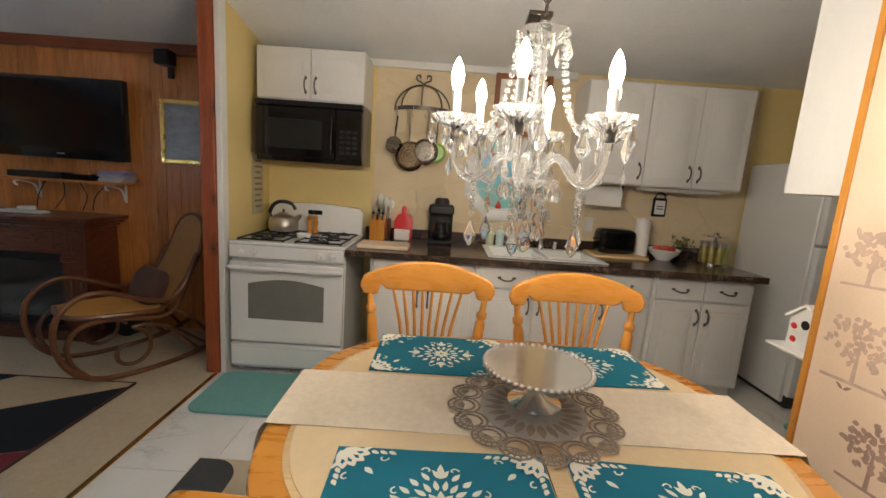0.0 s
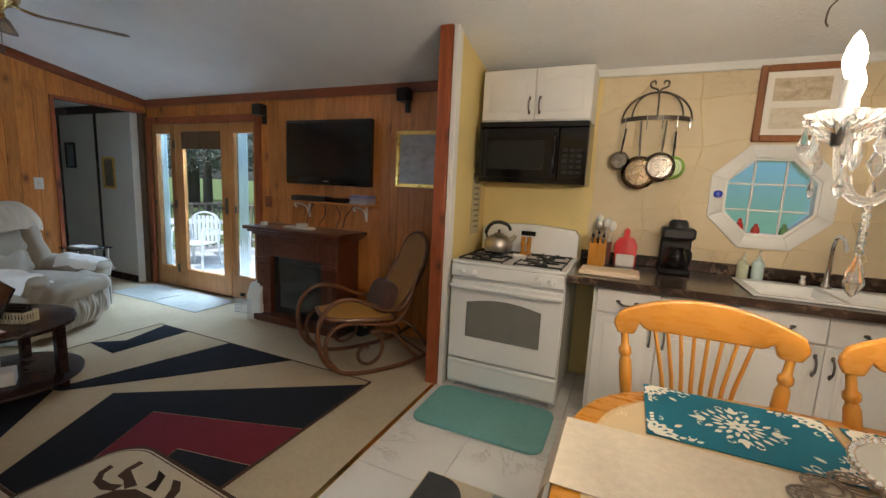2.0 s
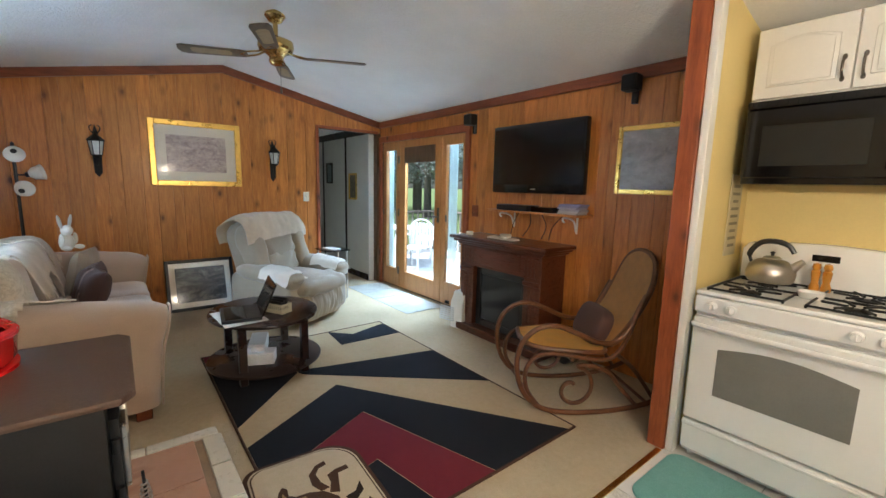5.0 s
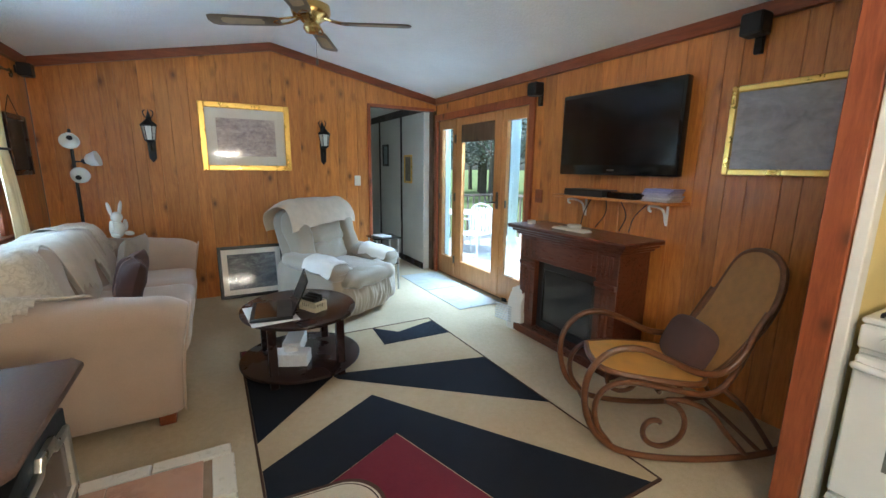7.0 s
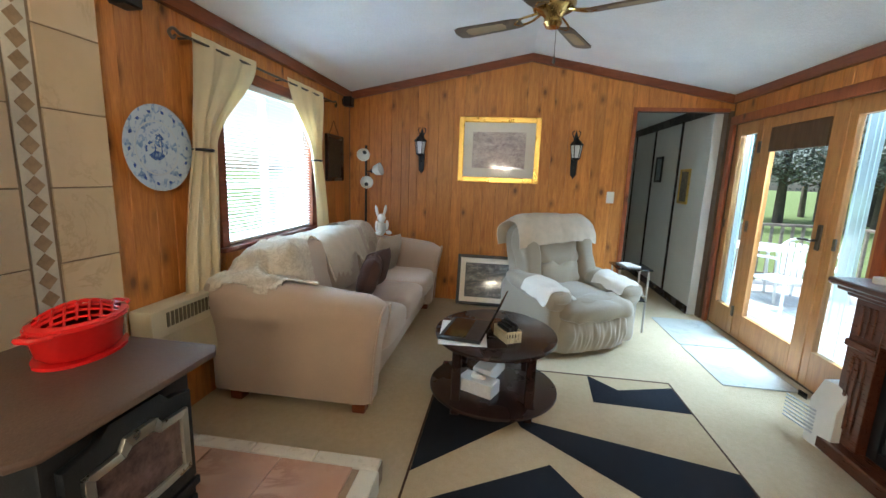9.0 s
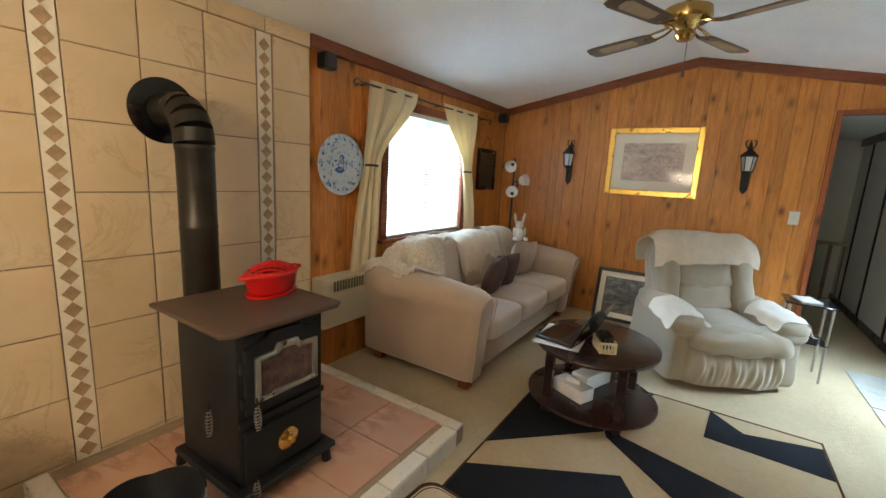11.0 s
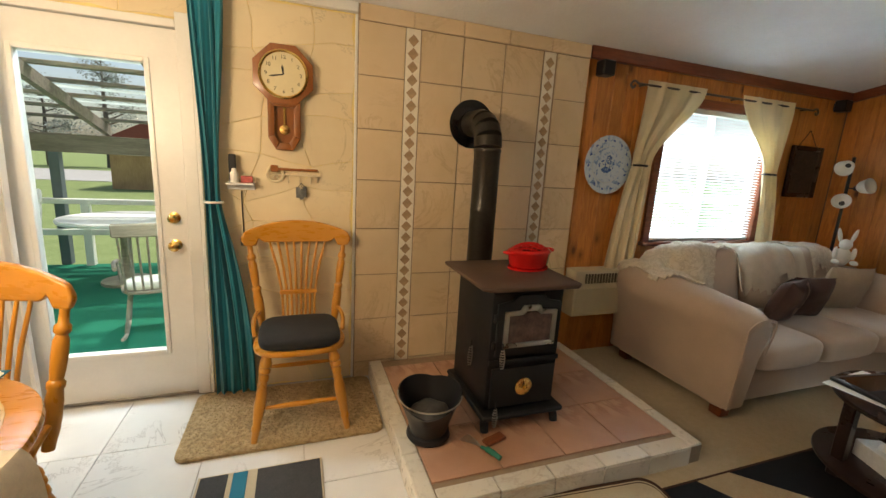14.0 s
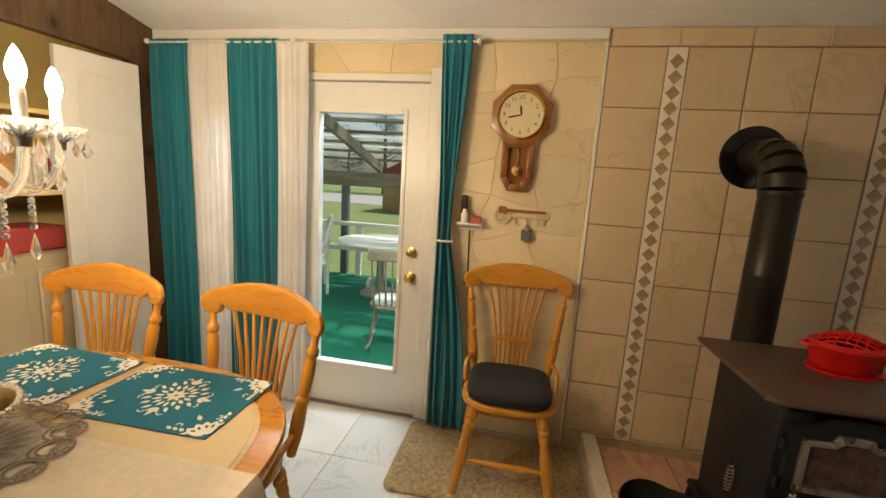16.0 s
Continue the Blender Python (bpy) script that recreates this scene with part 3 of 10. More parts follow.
# octagonal surround fills the square hole of the kitchen wall
b = B()
cx, cz, cr = OCT
octo = [(cr / math.cos(math.pi / 8) * math.cos(math.pi / 8 + math.pi / 4 * i), cr / math.cos(math.pi / 8) * math.sin(math.pi / 8 + math.pi / 4 * i)) for i in range(8)]
outer = [(x / cr * 0.33, z / cr * 0.33) for x, z in octo]
sq = [(x * 0.36 / max(abs(x), abs(z)), z * 0.36 / max(abs(x), abs(z))) for x, z in octo]
for i in range(8):
        j = (i + 1) % 8
        quad = [octo[i], octo[j], sq[j], sq[i]]
        if abs(abs(sq[i][0]) - 0.36) < 1e-6 and abs(abs(sq[j][1]) - 0.36) < 1e-6 or abs(abs(sq[i][1]) - 0.36) < 1e-6 and abs(abs(sq[j][0]) - 0.36) < 1e-6:
            corner = (math.copysign(0.36, sq[i][0] + sq[j][0]), math.copysign(0.36, sq[i][1] + sq[j][1]))
            quad = [octo[i], octo[j], sq[j], corner, sq[i]]
        prism(b, [(x + cx, z + cz) for x, z in quad], 0.14, Matrix.Translation((0, NY + 0.14, 0)) @ Matrix.Rotation(radians(90), 4, "X"))
structure("wall_north_window_surround", b, stone_paper)

# partition between kitchen and living room, with its post
b = B()
box(b, (-1.16, 3.29, 0), (-1.085, NY, 2.5))
structure("wall_partition", b, yellow_wall)
b = B()
box(b, (-1.172, 3.285, 0), (-1.160, NY, 2.5))
structure("wall_partition_panelling", b, dark_wall)
b = B()
box(b, (-1.205, 3.20, 0), (-1.115, 3.29, roof_z(3.24) + 0.02), 0.004)
structure("partition_post", b, red_post, "red-stained knotty pine post", crisp=False)
b = B()
box(b, (-1.113, 3.215, 0), (-1.075, 3.289, roof_z(3.24) + 0.02), 0.004)
structure("partition_trim", b, white_paint, crisp=False)

# hall beyond the west opening: panelled white walls with dark battens
b = B()
box(b, (WX - 3.2, NY - 0.12, 0), (WX - 0.12, NY - 0.04, 2.4))
hall_n = structure("wall_hall_north", b, hall_panel, "white hall wall with dark battens")
b = B()
box(b, (WX - 3.2, 2.5, 0), (WX - 3.1, NY, 2.4))
structure("wall_hall_end", b, hall_panel)
b = B()
box(b, (WX - 3.2, 2.6, 0), (WX - 0.12, 2.7, 2.4))
structure("wall_hall_south", b, hall_panel)
b = B()
box(b, (WX - 3.2, 2.5, 2.22), (WX - 0.12, NY, 2.3))
structure("ceiling_hall", b, ceiling_paint)
for x in (WX - 0.86, WX - 1.75, WX - 2.6):
    b = B()
    box(b, (x - 0.02, NY - 0.135, 0), (x + 0.02, NY - 0.12, 2.2), 0.003)
    part("batten", b, espresso, hall_n)
b = B()
box(b, (WX - 3.1, NY - 0.15, 2.12), (WX - 0.13, NY - 0.12, 2.22), 0.004)
part("crown", b, espresso, hall_n)
b = B()
box(b, (WX - 3.1, NY - 0.14, 0), (WX - 0.13, NY - 0.121, 0.09), 0.004)
part("baseboard", b, espresso, hall_n)


# pantry block on the east of the dining corner
b = B()
box(b, (1.66, 0.0, 0), (1.72, 0.18, 2.6))
box(b, (1.66, 0.18, 2.06), (1.72, 1.2, 2.6))
box(b, (1.66, 1.2, 0), (1.72, 1.9, 2.65))
box(b, (1.72, 1.84, 0), (2.5, 1.9, 2.65))
structure("wall_pantry", b, dark_wall, "dark brown panelled pantry wall")
b = B()
box(b, (2.3, 0.0, 0), (2.36, 1.84, 2.65))
structure("wall_pantry_back", b, yellow_wall)

# planks of the pine walls
def plank_mesh(u0, u1, z0, za, zb, t=0.016):
    """Board in the UZ plane, its face towards -Y of its own frame, edges eased."""
    b = B()
    e = 0.0032
    add(b, [(u0, 0, z0), (u1, 0, z0), (u1, 0, zb), (u0, 0, za), (u0 + e, -t, z0), (u1 - e, -t, z0), (u1 - e, -t, zb), (u0 + e, -t, za), (u0, -t + e, z0), (u1, -t + e, z0), (u1, -t + e, zb), (u0, -t + e, za)],
        [(4, 5, 6, 7), (8, 4, 7, 11), (5, 9, 10, 6), (0, 8, 11, 3), (9, 1, 2, 10), (3, 11, 7, 6, 10, 2), (0, 1, 9, 5, 4, 8)])
    return to_mesh("plank", b, pine, crisp=True)


def planks(parent, to_wall, u0, u1, top, holes, seed):
    rng = random.Random(seed)
    u = u0
    while u < u1 - 0.01:
        w = rng.choice((0.09, 0.115, 0.115, 0.14, 0.165))
        v = min(u + w, u1)
        for h in holes:
            for edge in (h[0], h[2]):
                if u < edge - 0.002 < v - 0.004 and edge - u > 0.02:
                    v = min(v, edge)
        mid = (u + v) / 2
        spans = [(0.0, None)]
        for h in holes:
            if h[0] - 1e-6 <= mid <= h[2] + 1e-6:
                spans = ([(0.0, h[1])] if h[1] > 0.05 else []) + [(h[3], None)]
        for lo, hi in spans:
            za, zb = (top(u), top(v)) if hi is None else (hi, hi)
            if min(za, zb) - lo > 0.02:
                piece("plank", plank_mesh(u + 0.0004, v - 0.0004, lo, za, zb), parent, to_wall)
        u = v


PLANK_N = Matrix.Translation((0, NY + 0.02, 0))
PLANK_S = Matrix.Translation((0, -0.02, 0)) @ Matrix.Diagonal((1, -1, 1, 1))
PLANK_W = Matrix.Translation((WX - 0.02, 0, 0)) @ Matrix.Rotation(radians(90), 4, "Z")


# crown trim along the living room's eaves and gable, base trim
b = B()
box(b, (WX, NY - 0.035, EAVE - 0.075), (-1.21, NY + 0.004, EAVE + 0.006), 0.004)
structure("trim_crown_north", b, red_trim, crisp=False)
b = B()
box(b, (WX, -0.004, EAVE - 0.075), (-2.58, 0.035, EAVE + 0.006), 0.004)
structure("trim_crown_south", b, red_trim, crisp=False)
b = B()
for ya, yb in ((0.0, RIDGE_Y), (RIDGE_Y, NY)):
    za, zb = roof_z(ya), roof_z(yb)
    add(b, [(x, y, z) for x in (WX - 0.003, WX + 0.03) for y, z in ((ya, za - 0.08), (yb, zb - 0.08), (yb, zb + 0.004), (ya, za + 0.004))],
        [(0, 1, 2, 3), (7, 6, 5, 4), (0, 4, 5, 1), (1, 5, 6, 2), (2, 6, 7, 3), (3, 7, 4, 0)])
structure("trim_crown_west", b, red_trim_y)
b = B()
box(b, (WX - 0.022, 3.0, 0.0), (WX + 0.012, 3.04, 2.15), 0.003)
box(b, (WX - 0.022, 3.041, 2.115), (WX + 0.012, 3.9, 2.15), 0.003)
structure("trim_hall_opening", b, red_post, crisp=False)
b = B()
box(b, (-1.06, NY - 0.03, EAVE - 0.05), (1.3, NY - 0.001, EAVE + 0.006), 0.006)
structure("trim_crown_kitchen", b, white_paint, crisp=False)
b = B()
box(b, (-1.0, 0.001, EAVE - 0.055), (1.66, 0.03, EAVE + 0.006), 0.006)
box(b, (-1.0, 0.001, 0.0), (-0.985, 0.022, EAVE - 0.057), 0.003)
box(b, (-0.185, 0.001, 0.0), (-0.165, 0.02, EAVE - 0.057), 0.003)
structure("trim_crown_dining", b, white_paint, crisp=False)


# stone-look panels of the kitchen and dining walls: irregular flagstones
def flagstones(parent, to_wall, u0, u1, z0, z1, holes, seed, mat_, cell=0.30, t=0.004):
    rng = random.Random(seed)
    nu, nz = max(1, round((u1 - u0) / cell)), max(1, round((z1 - z0) / (cell * 0.8)))
    g = {}
    for i in range(nu + 1):
        for j in range(nz + 1):
            du = rng.uniform(-0.3, 0.3) * cell if 0 < i < nu else 0
            dz = rng.uniform(-0.3, 0.3) * cell * 0.8 if 0 < j < nz else 0
            g[i, j] = (u0 + (u1 - u0) * i / nu + du, z0 + (z1 - z0) * j / nz + dz)
    for i in range(nu):
        for j in range(nz):
            q = [g[i, j], g[i + 1, j], g[i + 1, j + 1], g[i, j + 1]]
            c = (sum(p[0] for p in q) / 4, sum(p[1] for p in q) / 4)
            if any(h[0] < c[0] < h[2] and h[1] < c[1] < h[3] for h in holes):
                continue
            pts = []
            for k in range(4):
                a, d = q[k], q[(k + 1) % 4]
                sm = a[0] + d[0] + a[1] + d[1]
                m_ = ((a[0] + d[0]) / 2 + 0.014 * math.sin(9 * sm), (a[1] + d[1]) / 2 + 0.014 * math.cos(11 * sm))
                pts += [a, m_]
            for h in holes:
                hx, hz, hr = (h[0] + h[2]) / 2, (h[1] + h[3]) / 2, (h[2] - h[0]) / 2 * 1.06
                pts = [(x, z) if math.hypot(x - hx, z - hz) > hr else (hx + (x - hx) * hr / math.hypot(x - hx, z - hz), hz + (z - hz) * hr / math.hypot(x - hx, z - hz)) for x, z in pts]
            pts = [(c[0] + (x - c[0]) * 0.990, c[1] + (z - c[1]) * 0.990) for x, z in pts]
            b = B()
            add(b, [(x, 0, z) for x, z in pts] + [(x, -t, z) for x, z in [(c[0] + (x - c[0]) * 0.99, c[1] + (z - c[1]) * 0.99) for x, z in pts]],
                [tuple(range(7, -1, -1)), tuple(range(8, 16))] + [(k, (k + 1) % 8, 8 + (k + 1) % 8, 8 + k) for k in range(8)])
            piece("stone", to_mesh("stone", b, mat_, crisp=True), parent, to_wall)


# ---- front door with sidelights
fd = thing("door_front", "clear fir front door with glazed leaf between two narrow sidelights", "door", Matrix.Translation((0, NY, 0)))
tagged(fd, kind="structure")
x0, z0, x1, z1 = DOOR_W
b = B()
box(b, (x0 - 0.07, -0.03, 0), (x0, 0.0, z1 + 0.0), 0.004)
box(b, (x1, -0.03, 0), (x1 + 0.07, 0.0, z1 + 0.0), 0.004)
box(b, (x0 - 0.07, -0.03, z1), (x1 + 0.07, 0.0, z1 + 0.08), 0.004)
part("casing", b, red_post, fd, "red-stained casing")


def leaf(name, u0, u1, stile, zb, zt, y0=0.01, y1=0.055):
    b = B()
    box(b, (u0, y0, 0.02), (u0 + stile, y1, z1), 0.003)
    box(b, (u1 - stile, y0, 0.02), (u1, y1, z1), 0.003)
    box(b, (u0 + stile, y0, 0.02), (u1 - stile, y1, zb), 0.003)
    box(b, (u0 + stile, y0, zt), (u1 - stile, y1, z1), 0.003)
    ob = part(name, b, door_wood, fd)
    b = B()
    box(b, (u0 + stile, y0 + 0.02, zb), (u1 - stile, y0 + 0.026, zt))
    g = part("pane", b, pane_glass, ob, crisp=True)
    g.visible_shadow = False
    return ob


left_leaf = leaf("sidelight", x0, -5.02, 0.08, 0.26, 1.88)
main_leaf = leaf("door_leaf", -5.01, -4.10, 0.13, 0.25, 1.72)
right_leaf = leaf("sidelight", -4.09, x1, 0.07, 0.28, 1.88)
for u0, u1, zb, zt, ob in ((-5.36, -5.24, 0.26, 1.88, left_leaf), (-4.02, -3.86, 0.28, 1.88, right_leaf)):
    b = B()
    sheet(b, lambda u, v, a=u0, c=u1, p=zb, q=zt: (a + (c - a) * u, 0.065 + 0.008 * math.sin(u * 30), p + (q - p) * v), 16, 2)
    part("sheer", b, frost, ob, "pale blue sheer strip")
b = B()
box(b, (-4.88, -0.004, 1.70), (-4.23, 0.012, 1.90), 0.004)
part("rolled_blind", b, dark_wall, main_leaf, "brown bamboo roller blind, raised")
b = B()
box(b, (-4.165, -0.006, 0.98), (-4.125, 0.012, 1.16), 0.006)
tube(b, smooth_path([(-4.145, -0.006, 1.05), (-4.145, -0.05, 1.05), (-4.17, -0.055, 1.05), (-4.26, -0.055, 1.045)]), 0.009)
part("handle", b, pewter, main_leaf, "dark lever handle")
for u, z in ((-5.03, 0.25), (-5.03, 1.05), (-5.03, 1.75)):
    b = B()
    box(b, (u - 0.012, -0.004, z - 0.05), (u + 0.018, 0.012, z + 0.05), 0.003)
    part("hinge", b, pewter, main_leaf)
for u in (-5.42, -4.0):
    b = B()
    box(b, (u - 0.012, -0.003, 1.0), (u + 0.012, 0.012, 1.08), 0.003)
    part("latch", b, pewter, left_leaf if u < -5 else right_leaf)

# ---- back door
bd = thing("door_back", "white back door with one tall glass pane and brass knobs", "door", Matrix())
tagged(bd, kind="structure")
b = B()
box(b, (-0.165, -0.06, 0), (-0.10, 0.016, 2.08), 0.003)
box(b, (0.66, -0.06, 0), (0.70, 0.016, 2.02), 0.003)
box(b, (1.33, -0.06, 0), (1.37, 0.016, 2.02), 0.003)
box(b, (-0.1, -0.06, 2.006), (1.37, 0.016, 2.045), 0.003)
part("casing", b, white_paint, bd)


def glazed(name, u0, u1, g0, g1, zb, zt):
    b = B()
    for lo, hi in (((u0, -0.05, 0.01), (g0, -0.008, 2.0)), ((g1, -0.05, 0.01), (u1, -0.008, 2.0)), ((g0, -0.05, 0.01), (g1, -0.008, zb)), ((g0, -0.05, zt), (g1, -0.008, 2.0))):
        box(b, lo, hi)
    for lo, hi in (((g0 - 0.025, -0.008, zb - 0.025), (g0, 0.0, zt + 0.025)), ((g1, -0.008, zb - 0.025), (g1 + 0.025, 0.0, zt + 0.025)), ((g0, -0.008, zb - 0.025), (g1, 0.0, zb)), ((g0, -0.008, zt), (g1, 0.0, zt + 0.025))):
        box(b, lo, hi, 0.003)
    ob = part(name, b, white_paint, bd)
    b = B()
    box(b, (g0, -0.03, zb), (g1, -0.024, zt))
    g = part("pane", b, pane_glass, ob, crisp=True)
    g.visible_shadow = False
    return ob


dl = glazed("door_leaf", -0.095, 0.655, 0.05, 0.56, 0.29, 1.83)
glazed("sidelight", 0.705, 1.325, 0.79, 1.24, 0.29, 1.83)
for z, r in ((1.05, 0.022), (0.9, 0.027)):
    b = B()
    my = Matrix.Translation((-0.035, -0.008, z)) @ Matrix.Rotation(radians(-90), 4, "X")
    lathe(b, [(0.03, 0), (0.03, 0.006), (0.012, 0.012), (0.011, 0.03), (r, 0.04), (r * 1.05, 0.052), (r * 0.6, 0.064), (0.0, 0.066)], 20, my)
    part("knob", b, brass, dl, "polished brass knob")
b = B()
box(b, (-0.1, -0.1, 0.0), (0.66, 0.0, 0.012), 0.003)
part("sill", b, steel, bd)

# ---- living room window with blind
wl = thing("window_1", "pine-framed living room window with white slatted blind", "window", Matrix())
tagged(wl, kind="structure")
x0, z0, x1, z1 = WINDOW_S
b = B()
box(b, (x0 - 0.06, -0.03, z0 - 0.02), (x0 + 0.01, 0.016, z1 + 0.06), 0.004)
box(b, (x1 - 0.01, -0.03, z0 - 0.02), (x1 + 0.06, 0.016, z1 + 0.06), 0.004)
box(b, (x0 - 0.06, -0.03, z1 - 0.01), (x1 + 0.06, 0.016, z1 + 0.06), 0.004)
part("frame", b, red_trim, wl)
b = B()
box(b, (x0 - 0.08, -0.1, z0 - 0.03), (x1 + 0.08, 0.05, z0), 0.005)
part("sill", b, red_trim, wl)
b = B()
for u0, u1 in ((x0, x0 + 0.04), (x1 - 0.04, x1), ((x0 + x1) / 2 - 0.025, (x0 + x1) / 2 + 0.025)):
    box(b, (u0, -0.11, z0), (u1, -0.07, z1), 0.003)
box(b, (x0, -0.11, z0), (x1, -0.07, z0 + 0.04), 0.003)
box(b, (x0, -0.11, z1 - 0.04), (x1, -0.07, z1), 0.003)
sash = part("sash", b, white_paint, wl)
b = B()
box(b, (x0 + 0.04, -0.095, z0 + 0.04), (x1 - 0.04, -0.09, z1 - 0.04))
g = part("pane", b, pane_glass, sash, crisp=True)
g.visible_shadow = False
b = B()
box(b, (x0 + 0.012, -0.05, z1 - 0.05), (x1 - 0.012, 0.0, z1 - 0.012), 0.004)
blind = part("blind_headrail", b, white_paint, wl)
vinyl = paint("white_vinyl_slat", (0.76, 0.79, 0.81), 0.5, var=0.03, relief=0.0)
b = B()
box(b, (x0 + 0.02, -0.028, -0.0008), (x1 - 0.02, 0.0, 0.0008), 0.0)
slat_me = to_mesh("slat", b, vinyl)
n_slats = 42
for i in range(n_slats):
    z = z0 + 0.04 + (z1 - z0 - 0.11) * i / (n_slats - 1)
    piece("slat", slat_me, blind, Matrix.Translation((0, -0.018, z)) @ Matrix.Rotation(radians(-12), 4, "X") @ Matrix.Translation((0, 0.014, 0)))
b = B()
box(b, (x0 + 0.02, -0.04, z0 + 0.006), (x1 - 0.02, -0.005, z0 + 0.026), 0.004)
part("bottom_rail", b, white_paint, blind)

# ---- octagonal window
ow = thing("window_2", "white octagonal kitchen window with grid of muntins", "window", Matrix.Translation((cx, NY, cz)) @ Matrix.Rotation(radians(90), 4, "X"))
tagged(ow, kind="structure")
b = B()
for i in range(8):
    j = (i + 1) % 8
    prism(b, [octo[i], octo[j], outer[j], outer[i]], 0.022, None, 0.0, 0.004)
    inner = [(x * 0.93, z * 0.93) for x, z in (octo[i], octo[j])]
    prism(b, [octo[i], octo[j], inner[1], inner[0]], 0.13, None, -0.13)
part("frame", b, white_paint, ow)
b = B()
for k in (-0.085, 0.085):
    box(b, (k - 0.006, -0.24, -0.07), (k + 0.006, 0.24, -0.055))
    box(b, (-0.24, k - 0.006, -0.071), (0.24, k + 0.006, -0.054))
part("muntin", b, white_paint, ow)
b = B()
aqua_glass = glass("frosted_aqua_glass", (0.62, 0.93, 1.0), 0.45, 1.2)
prism(b, octo, 0.004, None, -0.08)
g = part("pane", b, aqua_glass, ow, crisp=True)
g.visible_shadow = False

# ---- raised hearth under the wood stove
b = B()
box(b, (-2.596, 0.034, 0.0), (-1.105, 1.274, 0.094))
hearth = structure("hearth", b, grout, "raised terracotta tile hearth with ivory edge tiles")
for lo, hi in (((-1.18, 0.03), (-1.10, 1.275)), ((-2.60, 0.03), (-2.52, 1.275))):
    for k in range(4):
        y0 = lo[1] + (hi[1] - lo[1]) * k / 4
        b = B()
        box(b, (lo[0], y0 + 0.002, -0.0 if lo[0] > -2 else 0.0), (hi[0], y0 + (hi[1] - lo[1]) / 4 - 0.002, 0.106), 0.006)
        part("edge_tile", b, edge_tile, hearth)
for k in range(5):
    x0 = -2.518 + 1.336 * k / 5
    b = B()
    box(b, (x0 + 0.002, 1.195, 0.094), (x0 + 1.336 / 5 - 0.002, 1.283, 0.106), 0.004)
    box(b, (x0 + 0.002, 1.275, 0.0), (x0 + 1.336 / 5 - 0.002, 1.283, 0.0935), 0.002)
    part("edge_tile", b, edge_tile, hearth)


# ---------------------------------------------------------------- kitchen
def panel_door(u0, u1, z0, z1, y, t=0.018, arch=False):
    """Cabinet door: slab with a raised panel; its face looks to -y."""
    b = B()
    box(b, (u0, y - t, z0), (u1, y, z1), 0.004)
    m = 0.055
    if u1 - u0 > 0.16 and z1 - z0 > 0.2:
        a, c, p, q = u0 + m, u1 - m, z0 + m, z1 - m
        if arch:
            k = [(a, p), (c, p), (c, q - 0.03)] + [(a + (c - a) * (1 - i / 10), q - 0.03 + 0.03 * math.sin(math.pi * i / 10)) for i in range(1, 10)] + [(a, q - 0.03)]
        else:
            k = [(a, p), (c, p), (c, q), (a, q)]
        mm = Matrix.Translation((0, y - t, 0)) @ Matrix.Rotation(radians(90), 4, "X")
        prism(b, k, 0.006, mm, 0.0, 0.004)
        w = (a + c) / 2
        k2 = [((x - w) * 0.86 + w, (z - (p + q) / 2) * 0.9 + (p + q) / 2) for x, z in k]
        prism(b, k2, 0.004, mm, 0.006, 0.003)
    return b


def cabinet(name, label, x0, x1, y0, y1, z0, z1, doors, drawers=(), kick=0.0, arch=False, low_pull=True):
    """A cabinet unit; doors and drawers are lists of (x0, x1, z0, z1, side of the handle)."""
    c = thing(name, label, "cabinet", Matrix.Translation(((x0 + x1) / 2, y0, z0)))
    m = Matrix.Translation((-(x0 + x1) / 2, -y0, -z0))
    def put(nm, b, mat_, par=c, lab=""):
        bmesh.ops.transform(b, matrix=m, verts=b.verts[:]) if par is c else None
        return part(nm, b, mat_, par, lab)
    b = B()
    box(b, (x0 + 0.001, y0 + 0.02, z0 + kick), (x1 - 0.001, y1, z1), 0.002)
    if kick:
        box(b, (x0 + 0.001, y0 + 0.08, z0), (x1 - 0.001, y1, z0 + kick))
    put("body", b, cab_white)
    for k, (a, d, p, q, side) in enumerate(list(doors) + list(drawers)):
        is_door = k < len(doors)
        ob = put("door" if is_door else "drawer", panel_door(a + 0.002, d - 0.002, p + 0.002, q - 0.002, y0 + 0.019, arch=arch), cab_white)
        hx = (d - 0.035 if side > 0 else a + 0.035) if is_door else (a + d) / 2
        hz = ((p + 0.1) if not low_pull else (q - 0.1)) if is_door else (p + q) / 2
        pull_at(ob, hx, y0, hz, is_door, m)
    return c


def pull_at(parent, x, y, z, tall, m):
    b = B()
    h = 0.048
    pts = [(0, 0, -h), (0, -0.012, -h + 0.004), (0, -0.03, -h * 0.45), (0, -0.033, 0), (0, -0.03, h * 0.45), (0, -0.012, h - 0.004), (0, 0, h)]
    tube(b, [(x + (p[0] if tall else p[2]), y + p[1] + 0.002, z + (p[2] if tall else -abs(p[1]) * 0.4)) for p in smooth_path(pts, 4)], 0.0055, 8)
    for s in (-h, h):
        pillow(b, (x + (0 if tall else s), y, z + (s if tall else 0)), (0.009, 0.005, 0.014) if tall else (0.014, 0.005, 0.009), 1, 1, 10, 6)
    bmesh.ops.transform(b, matrix=m, verts=b.verts[:])
    part("handle", b, pewter, parent, "dark pewter handle")


